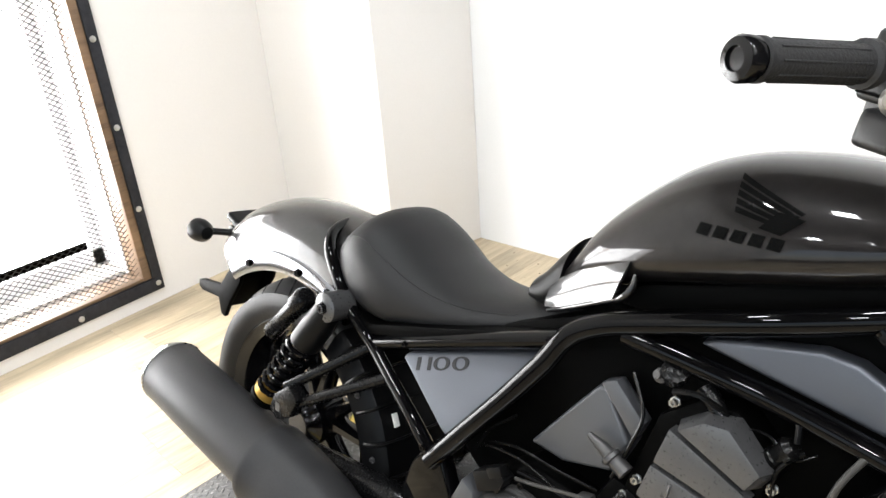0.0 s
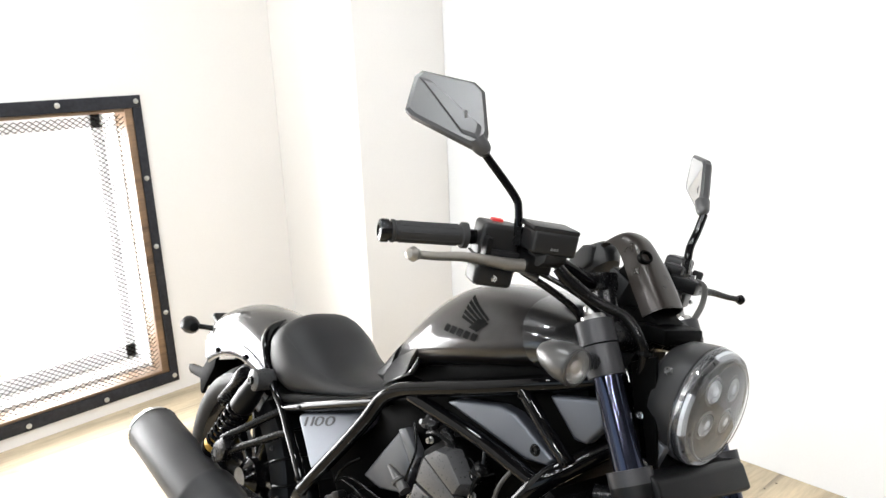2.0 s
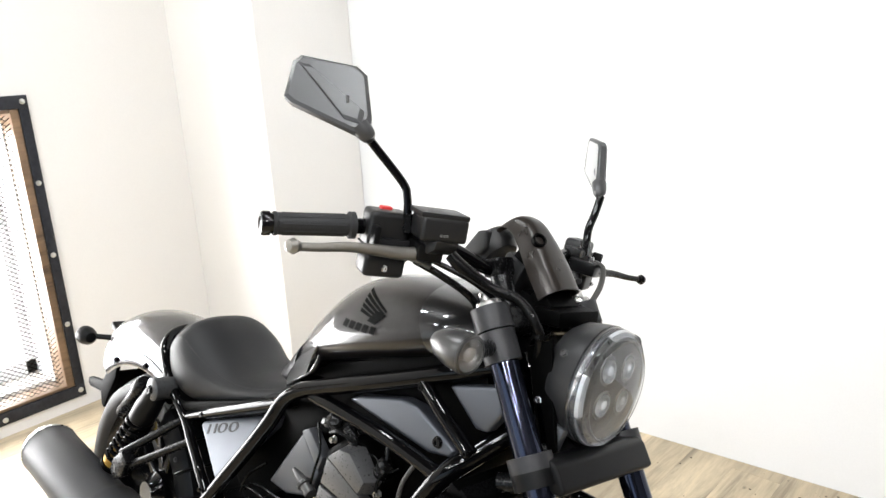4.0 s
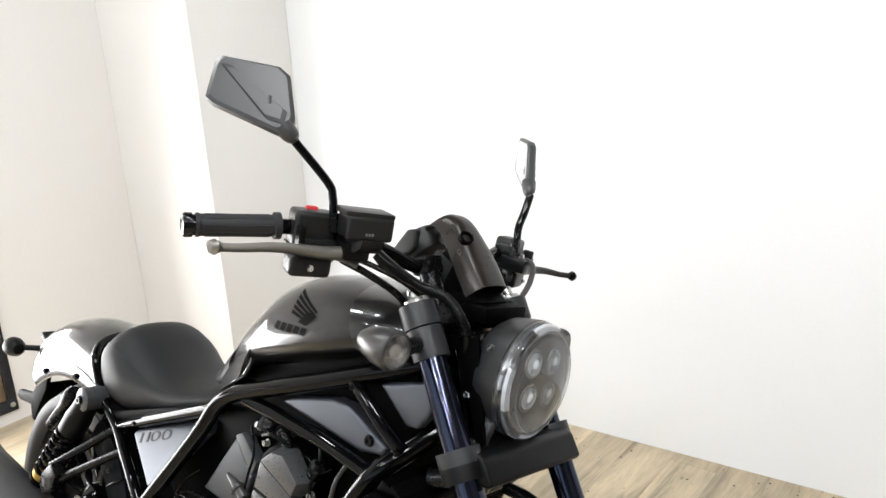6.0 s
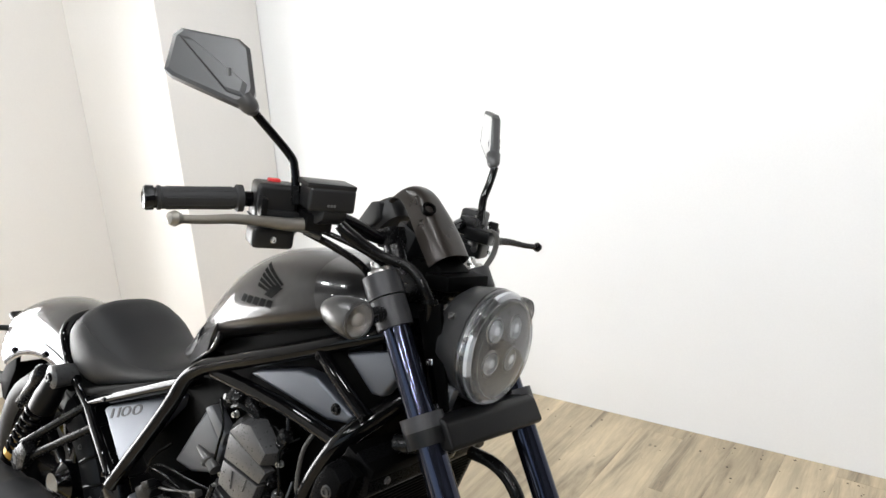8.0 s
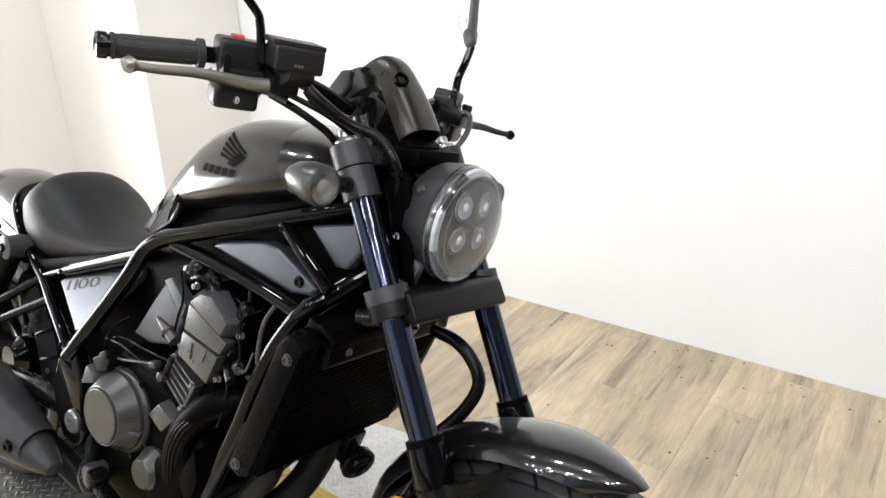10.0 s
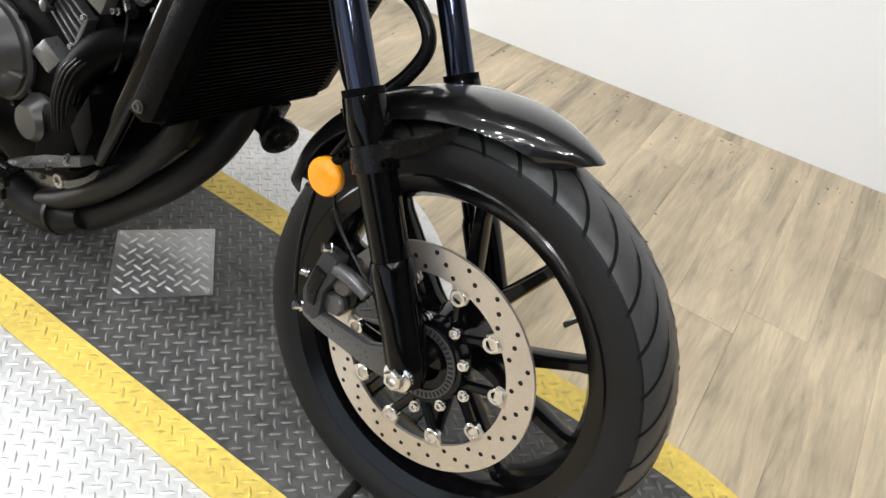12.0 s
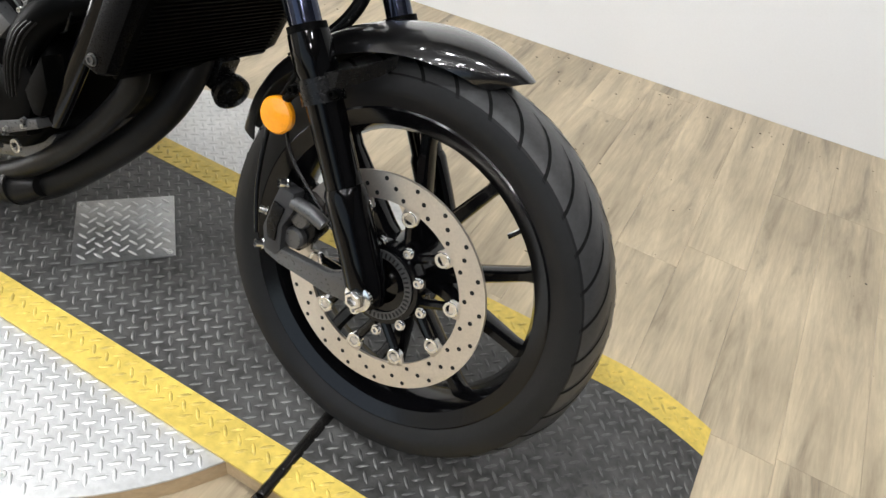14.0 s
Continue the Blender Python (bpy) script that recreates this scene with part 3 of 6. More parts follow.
LOW = [0.742, 0.748, 0.757, 0.776, 0.796, 0.814, 0.831, 0.850, 0.868, 0.884, 0.897, 0.908]
WID = [0.040, 0.062, 0.080, 0.100, 0.118, 0.128, 0.134, 0.137, 0.134, 0.124, 0.104, 0.070]


def tank_ring(x, n=44):
    top, low, w = curve_at(TX, TOP, x), curve_at(TX, LOW, x), curve_at(TX, WID, x)
    crease = low + min(0.042, 0.42 * (top - low))
    ring = []
    for k in range(n):
        a = 2 * math.pi * k / n
        c, s = math.cos(a), math.sin(a)
        if s >= 0:
            ex = 2 / 2.25
            y, z = w * math.copysign(abs(c) ** ex, c) * (1 - 0.14 * abs(s) * abs(c)), crease + (top - crease) * abs(s) ** ex
        else:
            ex = 2 / 3.6
            y, z = w * math.copysign(abs(c) ** ex, c) * (1 - 0.24 * abs(s)), crease - (crease - low) * abs(s) ** ex
        ring.append((x, y, z))
    return ring


xs = [0.645 + (1.175 - 0.645) * k / 40 for k in range(41)]
tank_bm = loft([tank_ring(x) for x in xs])
bmesh.ops.smooth_vert(tank_bm, verts=tank_bm.verts, factor=0.2, use_axis_x=True, use_axis_y=True, use_axis_z=True)
tank_bm.normal_update()
from mathutils.bvhtree import BVHTree
tank_tree = BVHTree.FromBMesh(tank_bm)
tank = on_body("fuel_tank", tank_bm, PAINT, "metallic black teardrop tank", angle=70)


def on_tank(poly, steps=(10, 5), lift=0.0012):
    """A thin mark laid on the tank's right side; poly: four corners (x, z), bilinear."""
    bm = bmesh.new()
    a, b, c, d = (Vector((p[0], 0, p[1])) for p in poly)
    rows = []
    for i in range(steps[0] + 1):
        row = []
        for j in range(steps[1] + 1):
            u, v = i / steps[0], j / steps[1]
            p = (a * (1 - u) + b * u) * (1 - v) + (d * (1 - u) + c * u) * v
            hit, nrm, _, _ = tank_tree.ray_cast(Vector((p.x, -1, p.z)), Vector((0, 1, 0)))
            if hit is None:
                hit, nrm = Vector((p.x, -0.1, p.z)), Vector((0, -1, 0))
            row.append(hit + (nrm if nrm.y < 0 else -nrm) * lift)
        rows.append(row)
    return sheet(rows)


# wing mark of plain feathers and a row of plain blocks under it
feathers = []
for k in range(5):
    f0, f1 = k / 5, (k + 0.72) / 5
    top = lambda f: (0.884 + 0.012 * f, 0.952 - 0.040 * f)
    end = lambda f: (0.966 - 0.022 * f, 0.928 - 0.020 * f)
    feathers.append(on_tank((top(f0), end(f0), end(f1), top(f1))))
feathers.append(on_tank(((0.940, 0.924), (0.969, 0.922), (0.950, 0.903), (0.926, 0.905)), (5, 4), 0.0014))
part("wing_mark", join(*feathers), DECAL, tank, "dark plain wing-shaped mark", MB)
blocks = []
for k in range(5):
    x = 0.860 + 0.0200 * k
    z = 0.8960 + 0.0010 * k
    blocks.append(on_tank(((x + 0.002, z), (x + 0.0165, z), (x + 0.0145, z - 0.0125), (x, z - 0.0125)), (3, 3)))
part("name_mark", join(*blocks), DECAL, tank, "row of dark plain blocks", MB)
rear_rings = []
for k in range(9):
    x = 0.606 + 0.056 * k / 8
    top, low, w = curve_at([0.60, 0.62, 0.645, 0.67], [0.742, 0.762, 0.796, 0.822], x), curve_at([0.60, 0.63, 0.665], [0.712, 0.704, 0.716], x), curve_at([0.60, 0.63, 0.665], [0.052, 0.060, 0.066], x)
    mid = low + 0.35 * (top - low)
    rear_rings.append([(x, w * math.copysign(abs(math.cos(a)) ** 0.85, math.cos(a)), mid + ((top - mid) if math.sin(a) > 0 else (mid - low)) * math.copysign(abs(math.sin(a)) ** 0.85, math.sin(a))) for a in (2 * math.pi * j / 32 for j in range(32))])
on_body("tank_rear_cover", loft(rear_rings), PLASTIC, "black joint cover between seat and tank", angle=60)
# smooth knee panels that turn in towards the seat, each with a raised lip along its front edge
for s in (-1, 1):
    rows = []
    for k in range(17):
        u = k / 16
        x = 0.646 + 0.128 * u
        row = []
        for j in range(9):
            v = j / 8
            z = (0.717 + 0.062 * u - 0.004 * math.sin(math.pi * u)) * (1 - v) + (0.752 + 0.080 * u + 0.006 * math.sin(math.pi * u)) * v
            row.append((x + 0.012 * v * u, s * (0.068 + 0.052 * u + 0.003 * math.sin(math.pi * v) - 0.010 * v), z))
        rows.append(row)
    knee = on_body("knee_panel", sheet(rows, 0.004), FENDERPAINT, "glossy black knee panel at the rear of the tank", angle=60)
    part("panel_lip", tube([(0.795, s * 0.113, 0.815), (0.796, s * 0.115, 0.802), (0.788, s * 0.117, 0.786), (0.768, s * 0.111, 0.774), (0.70, s * 0.092, 0.738), (0.655, s * 0.072, 0.716)], 0, 10, 5, [0.002, 0.0045, 0.005, 0.004, 0.0035, 0.003]), FENDERPAINT, knee, "", MB)
front_rings = []
for k in range(13):
    x = 1.052 + 0.126 * k / 12
    top, low, w = curve_at(TX, TOP, min(x, 1.174)) + 0.0022, curve_at(TX, LOW, min(x, 1.174)) - 0.004, curve_at(TX, WID, min(x, 1.174)) + 0.0026
    mid = low + 0.4 * (top - low)
    front_rings.append([(x - 0.50 * (1 - k / 12) * (z - 0.93), y, z) for y, z in ((w * math.copysign(abs(math.cos(a)) ** 0.90, math.cos(a)), mid + ((top - mid) if math.sin(a) > 0 else (mid - low)) * math.copysign(abs(math.sin(a)) ** 0.90, math.sin(a))) for a in (2 * math.pi * j / 36 for j in range(36)))])
on_body("tank_front_cover", loft(front_rings), FENDERPAINT, "gloss black cover over the front of the tank", angle=60)
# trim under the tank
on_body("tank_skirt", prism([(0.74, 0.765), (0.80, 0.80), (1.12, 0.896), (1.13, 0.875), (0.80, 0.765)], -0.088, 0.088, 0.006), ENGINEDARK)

# seat
SX = [0.186, 0.202, 0.226, 0.256, 0.294, 0.346, 0.41, 0.48, 0.55, 0.62, 0.69]
STOP = [0.668, 0.697, 0.728, 0.757, 0.776, 0.761, 0.721, 0.697, 0.697, 0.712, 0.726]
SLOW = [0.660, 0.656, 0.642, 0.622, 0.602, 0.592, 0.606, 0.624, 0.642, 0.662, 0.686]
SWID = [0.030, 0.066, 0.095, 0.115, 0.126, 0.128, 0.115, 0.102, 0.090, 0.074, 0.060]


def seat_ring(x, n=40):
    t, lo, w = curve_at(SX, STOP, x), curve_at(SX, SLOW, x), curve_at(SX, SWID, x)
    rear = curve_at([0.1, 0.24, 0.60, 0.75], [1.0, 1.0, 0.0, 0.0], x)
    edge = lo + (0.40 + 0.16 * rear) * (t - lo)
    ring = []
    for k in range(n):
        a = 2 * math.pi * k / n
        c, s = math.cos(a), math.sin(a)
        if s >= 0:
            y, z = w * math.copysign(abs(c) ** (0.95 - 0.12 * rear), c) * (1 - 0.10 * rear * abs(s) * abs(c)), edge + (t - edge) * abs(s) ** (1.05 - 0.12 * rear)
        else:
            y, z = w * math.copysign(abs(c) ** 0.5, c) * (1 - 0.07 * abs(s)), edge - (edge - lo) * abs(s) ** 0.45
        ring.append((x, y, z))
    return ring


sb = loft([seat_ring(0.186 + 0.504 * k / 36) for k in range(37)])
bmesh.ops.smooth_vert(sb, verts=sb.verts, factor=0.3, use_axis_x=True, use_axis_y=True, use_axis_z=True)
seat = on_body("seat", sb, VINYL, "black vinyl solo seat with raised rear", angle=60)
for s in (-1, 1):
    welt = []
    for k in range(25):
        x = 0.205 + 0.40 * k / 24
        ring = seat_ring(x)
        p = ring[(17 if s < 0 else 3)]
        welt.append((x, p[1] * 1.004, p[2] + 0.0005))
    part("seat_welt", tube(welt, 0.0007, 6, 2), VINYL, seat, "stitched welt between seat top and side", MB)
on_body("seat_pan", prism([(0.25, 0.588), (0.28, 0.606), (0.345, 0.598), (0.70, 0.705), (0.71, 0.69), (0.345, 0.578)], -0.118, 0.118, 0.004), ENGINEDARK)

# frame
frame_thing = on_body("frame", join(*[tube([(x, s * y, z) for x, y, z in pts], r, 14, 6) for s in (-1, 1) for pts, r in (
    (((0.552, 0.166, 0.462), (0.600, 0.157, 0.528), (0.655, 0.146, 0.602), (0.700, 0.136, 0.668), (0.728, 0.129, 0.715), (0.766, 0.125, 0.742), (0.82, 0.122, 0.763), (0.963, 0.118, 0.812), (1.102, 0.100, 0.862), (1.185, 0.06, 0.892)), 0.0148),
    (((0.34, 0.112, 0.560), (0.436, 0.114, 0.597), (0.56, 0.115, 0.645), (0.725, 0.118, 0.708)), 0.0125),
    (((0.800, 0.118, 0.742), (0.92, 0.119, 0.735), (1.002, 0.120, 0.728), (1.115, 0.124, 0.712)), 0.0135),
    (((1.055, 0.112, 0.836), (1.11, 0.117, 0.798), (1.166, 0.118, 0.760)), 0.0115),
    (((1.205, 0.05, 0.802), (1.165, 0.09, 0.760), (1.13, 0.126, 0.718), (1.091, 0.131, 0.664), (1.053, 0.132, 0.586), (1.012, 0.13, 0.483), (0.955, 0.125, 0.362), (0.92, 0.12, 0.30)), 0.0165),
)]), GLOSSBLACK, "gloss black tubular trellis frame")
hoop = [(0.556, 0.166, 0.470), (0.500, 0.155, 0.502), (0.425, 0.136, 0.533), (0.352, 0.118, 0.566), (0.290, 0.116, 0.606), (0.246, 0.113, 0.652), (0.205, 0.100, 0.690), (0.172, 0.062, 0.712), (0.158, 0.0, 0.718)]
hoop = hoop + [(x, -y, z) for x, y, z in reversed(hoop[:-1])]
part("seat_hoop", tube(hoop, 0.0115, 12, 5), GLOSSBLACK, frame_thing, "gloss black seat hoop tube", MB)
part("steering_head", join(lathe((1.225, 0, 0.78), (-0.50, 0, 0.86), [(0, 0), (0.036, 0), (0.036, 0.2), (0, 0.2)], 24), rbox((1.17, 0, 0.83), (0.08, 0.14, 0.11), 0.02)), GLOSSBLACK, frame_thing, "", MB)
for s in (-1, 1):
    part("swingarm_plate", prism([(0.512, 0.440), (0.540, 0.486), (0.572, 0.478), (0.600, 0.42), (0.604, 0.36), (0.616, 0.318), (0.592, 0.282), (0.540, 0.282), (0.506, 0.33), (0.496, 0.39)], s * 0.138, s * 0.166, 0.007, 3), GLOSSBLACK, frame_thing, "gloss black swingarm pivot plate", MB)
part("pivot_cap", lathe((0.582, -0.166, 0.334), (0, -1, 0), [(0.024, 0), (0.024, 0.006), (0.02, 0.01), (0.008, 0.0102), (0.007, 0.007), (0, 0.007)], 24), ENGINE, frame_thing, "grey pivot cap", MB)
for w_ in [bolt((x, -y, z), (0, -1, 0), 0.0042, 0.004, False) for x, y, z in ((0.437, 0.126, 0.597), (0.70, 0.128, 0.70), (1.115, 0.137, 0.715), (1.166, 0.128, 0.763), (1.06, 0.122, 0.83), (0.545, 0.178, 0.485))]:
    part("frame_bolt", w_, GLOSSBLACK, frame_thing, "", MB)

# side cover with its number, and the two upper panels
SC = [(0.430, 0.573), (0.437, 0.583), (0.660, 0.662), (0.673, 0.660), (0.664, 0.636), (0.625, 0.580), (0.582, 0.516), (0.570, 0.507), (0.556, 0.512)]


def flared(bm, side):
    """The side covers stand further out towards their lower corner."""
    for v in bm.verts:
        v.co.y += side * (0.04 * (v.co.x - 0.431) - 0.494 * (v.co.z - 0.580))
    return bm



for s in (-1, 1):
    cover = on_body("side_cover", flared(prism(SC, s * 0.121, s * 0.097, 0.006, 3, 0.97), s), COVER, "satin grey triangular side cover")
    if s < 0:
        for digit, dx in (("1", 0.000), ("1", 0.0215), ("0", 0.0445), ("0", 0.080)):
            txt = bpy.data.curves.new("number", "FONT")
            txt.body, txt.size, txt.extrude = digit, 0.029, 0.0006
            tmp = bpy.data.objects.new("number", txt)
            scene.collection.objects.link(tmp)
            bpy.context.view_layer.update()
            me = bpy.data.meshes.new_from_object(tmp.evaluated_get(bpy.context.evaluated_depsgraph_get()))
            bpy.data.objects.remove(tmp)
            tb = bmesh.new()
            tb.from_mesh(me)
            bmesh.ops.scale(tb, vec=(2.4, 0.95, 1), verts=tb.verts)
            bmesh.ops.transform(tb, matrix=Matrix.Translation((0.457, -0.1212, 0.5615)) @ Matrix.Rotation(radians(-19.5), 4, "Y") @ Matrix.Translation((dx, 0, 0)) @ Matrix.Rotation(radians(90), 4, "X"), verts=tb.verts)
            flared(tb, s)
            part("numeral", tb, MARKGREY, cover, "raised dark numeral", MB)
    p1 = on_body("frame_panel", prism([(0.882, 0.760), (0.905, 0.772), (1.010, 0.797), (1.045, 0.795), (1.136, 0.752), (1.126, 0.738), (1.08, 0.731)], s * 0.113, s * 0.085, 0.006, 3, 0.97), COVER, "satin grey panel between frame tubes")
    part("panel_bolt", bolt((1.098, s * 0.113, 0.755), (0, s, 0), 0.0075, 0.005, False), SATIN, p1, "black socket bolt", MB)
    on_body("frame_panel", prism([(1.098, 0.842), (1.20, 0.868), (1.204, 0.825), (1.180, 0.793), (1.158, 0.792)], s * 0.105, s * 0.08, 0.006, 3, 0.97), COVER, "satin grey front panel")
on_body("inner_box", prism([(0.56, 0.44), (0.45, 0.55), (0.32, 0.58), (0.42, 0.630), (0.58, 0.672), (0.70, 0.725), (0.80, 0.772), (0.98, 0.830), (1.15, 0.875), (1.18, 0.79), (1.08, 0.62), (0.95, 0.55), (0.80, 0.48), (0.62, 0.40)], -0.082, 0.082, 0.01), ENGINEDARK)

# rear fender, struts, tail
RC = (0.085, 0.27)


def arc(r, deg, y=0.0, c=RC):
    return (c[0] + r * math.cos(radians(deg)), y, c[1] + r * math.sin(radians(deg)))


rows = []
for k in range(31):
    deg = 56 + (134 - 56) * k / 30
    row = []
    for j in range(17):
        v = -1 + 2 * j / 16
        a = radians(90 * v)
        wide = 0.098 if deg < 118 else 0.098 - 0.024 * (deg - 118) / 16
        r = 0.372 + 0.096 * math.cos(a) ** 0.75 if abs(v) < 1 else 0.372
        row.append(arc(r - (0.02 * max(0, deg - 140) / 18), deg, wide * math.sin(a)))
    rows.append(row)
fender = on_body("rear_fender", sheet(rows, 0.004), FENDERPAINT, "gloss black bobbed rear fender", angle=60)
for s in (-1, 1):
    # Gloss black strut and arm; the bright metal stands in for reflected window light.
    rows = [[arc(r, deg, s * y) for r, y in ((0.330, 0.096), (0.336, 0.100), (0.366, 0.101), (0.372, 0.097))] for deg in range(68, 127, 2)]
    part("fender_strut", sheet(rows, 0.006), POLISHED, fender, "fender strut, bright metal imitating the window's reflection", MB)
    part("strut_arm", tube([arc(0.348, 70, s * 0.106), (0.235, s * 0.112, 0.59), (0.285, s * 0.118, 0.585)], 0.012, 10, 5), POLISHED, fender, "", MB)
    for deg in (85, 113):
        part("strut_bolt", bolt(arc(0.349, deg, s * 0.101), (0, s, 0), 0.0065, 0.006), ENGINEDARK, fender, "black socket bolt", MB)
    part("rear_signal", join(lathe((-0.240, s * 0.104, 0.612), (-1, 0, 0), [(0, -0.028), (0.014, -0.024), (0.023, -0.010), (0.026, 0.008), (0.025, 0.02), (0, 0.026)], 24), tube([(-0.236, s * 0.095, 0.612), (-0.205, s * 0.058, 0.612), (-0.188, s * 0.035, 0.610)], 0, 10, 4, [0.008, 0.008, 0.014])), PLASTIC, fender, "black bullet turn signal", MB)
part("tail_lamp", join(rbox((-0.215, 0.02, 0.622), (0.09, 0.11, 0.020), 0.008, 3, (0, 22, 0)), rbox((-0.245, 0.02, 0.602), (0.02, 0.10, 0.026), 0.006)), PLASTIC, fender, "flat black tail lamp", MB)
part("plate_holder", join(prism([(-0.20, 0.545), (-0.165, 0.545), (-0.175, 0.50), (-0.215, 0.44), (-0.235, 0.40), (-0.250, 0.405), (-0.262, 0.440), (-0.335, 0.435), (-0.352, 0.442), (-0.352, 0.458), (-0.335, 0.464), (-0.255, 0.474)], -0.048, -0.036, 0.003), prism([(-0.20, 0.545), (-0.165, 0.545), (-0.175, 0.50), (-0.215, 0.44), (-0.235, 0.40), (-0.250, 0.405), (-0.262, 0.440)], 0.036, 0.048, 0.003), rbox((-0.215, 0, 0.470), (0.006, 0.085, 0.10), 0.002, 2, (0, 25, 0))), ENGINEDARK, fender, "black number plate holder", MB)
part("fender_brace", join(tube([arc(0.35, 124, -0.085), arc(0.375, 131, -0.03), arc(0.375, 131, 0.03), arc(0.35, 124, 0.085)], 0.008, 8)), ENGINEDARK, fender, "", MB)


def tyre_profile(R, w, rim):
    """Half-round tyre section (radius, height) from bead to bead."""
    pts = [(rim - 0.012, -w * 0.66), (rim, -w * 0.80), (rim + 0.02, -w * 0.95), (rim + 0.45 * (R - rim), -w), (rim + 0.70 * (R - rim), -w * 0.93)]
    for a in (-52, -40, -28, -14, 0, 14, 28, 40, 52):
        q = radians(a)
        pts.append((R - 0.55 * w * (1 - math.cos(q)) * 1.6, w * 1.03 * math.sin(q) / math.sin(radians(62))))
    return pts + [(r, -h) for r, h in reversed(pts[:5])]


def groove_shade_strips(c, R, w, n, depth=0.0008):
    """Curved sipes across the crown: their shade, laid as thin dark strips just proud of the rubber."""
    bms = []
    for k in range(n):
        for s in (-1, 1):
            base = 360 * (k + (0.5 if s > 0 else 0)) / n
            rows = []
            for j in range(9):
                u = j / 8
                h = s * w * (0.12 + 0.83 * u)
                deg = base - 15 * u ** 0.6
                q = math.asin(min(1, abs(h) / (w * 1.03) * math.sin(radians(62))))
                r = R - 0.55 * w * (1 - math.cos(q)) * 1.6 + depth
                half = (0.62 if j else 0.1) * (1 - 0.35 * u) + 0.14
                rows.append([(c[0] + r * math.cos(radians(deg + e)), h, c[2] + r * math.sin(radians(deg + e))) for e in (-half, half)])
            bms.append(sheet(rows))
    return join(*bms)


def cast_wheel(name, holder, C, R, w, rimr, label, spokes, disc_side):
    wheel = holder(name, lathe(C, (0, 1, 0), [(rimr - 0.020, -w * 0.72), (rimr + 0.002, -w * 0.86), (rimr + 0.007, -w * 0.82), (rimr - 0.008, -w * 0.66), (rimr - 0.024, -w * 0.35), (rimr - 0.026, 0), (rimr - 0.024, w * 0.35), (rimr - 0.008, w * 0.66), (rimr + 0.007, w * 0.82), (rimr + 0.002, w * 0.86), (rimr - 0.020, w * 0.72), (rimr - 0.03, w * 0.4), (rimr - 0.034, 0), (rimr - 0.03, -w * 0.4), (rimr - 0.020, -w * 0.72)], 72), CASTWHEEL, label)
    M = MF if holder is on_fork else MB
    tyre = part("tyre", lathe(C, (0, 1, 0), tyre_profile(R, w, rimr), 96), RUBBER, wheel, "black road tyre with curved grooves", M)
    # The band's grey also carries light falling on the crown.
    part("tread", lathe(C, (0, 1, 0), [(q[0] + (0.0008 if 0 < i < 8 else -0.0004), q[1]) for i, q in enumerate(tyre_profile(R, w, rimr)[5:14])], 96), TREADRUBBER, wheel, "grey tread band, paler for dust and painted-in sheen", M)
    tagged(part("groove_shade", groove_shade_strips(C, R, w, 36, 0.0016), GROOVESHADE, wheel, "", M), "dark strips drawing the shade in the curved tread grooves", kind="stuff")
    part("hub", lathe(C, (0, 1, 0), [(0, -0.062), (0.03, -0.062), (0.034, -0.05), (0.05, -0.035), (0.054, 0), (0.05, 0.035), (0.034, 0.05), (0.03, 0.062), (0, 0.062)], 32), CASTWHEEL, wheel, "", M)
    for deg in spokes:
        bm = bmesh.new()
        c, s = math.cos(radians(deg[0])), math.sin(radians(deg[0]))
        c2, s2 = math.cos(radians(deg[1])), math.sin(radians(deg[1]))
        a, b = Vector((C[0] + 0.045 * c, 0, C[2] + 0.045 * s)), Vector((C[0] + (rimr - 0.022) * c2, 0, C[2] + (rimr - 0.022) * s2))
        d = (b - a).normalized()
        e = Vector((-d.z, 0, d.x))
        rings = []
        for t in (0, 0.15, 0.5, 0.85, 1):
            hw = 0.013 - 0.004 * t + (0.006 if t in (0, 1) else 0)
            ht = 0.021 - 0.007 * t
            p = a + (b - a) * t
            rings.append([p + e * (hw * x) + Vector((0, C[1] + ht * y, 0)) for x, y in ((-1, -0.45), (-0.55, -1), (0.55, -1), (1, -0.45), (1, 0.45), (0.55, 1), (-0.55, 1), (-1, 0.45))])
        part("spoke", loft(rings), CASTWHEEL, wheel, "", M)
    return wheel, M


FC = Vector((1.542, 0.0, 0.302))
fspokes = [(p + o * 4, p + o * 17.5) for p in (8.0, 80.0, 152.0, 224.0, 296.0) for o in (-1, 1)]
front_wheel, _ = cast_wheel("front_wheel", on_fork, FC, 0.312, 0.066, 0.242, "black cast front wheel with split spokes", fspokes, -1)
# brake disc: drilled ring on floating bobbins
DY = -0.076


def ring_plate(c, y, r0, r1, t, n=96, inner=None):
    prof = [(r0, y - t / 2), (r1, y - t / 2), (r1, y + t / 2), (r0, y + t / 2), (r0, y - t / 2)]
    return lathe((c[0], 0, c[2]), (0, 1, 0), prof, n)


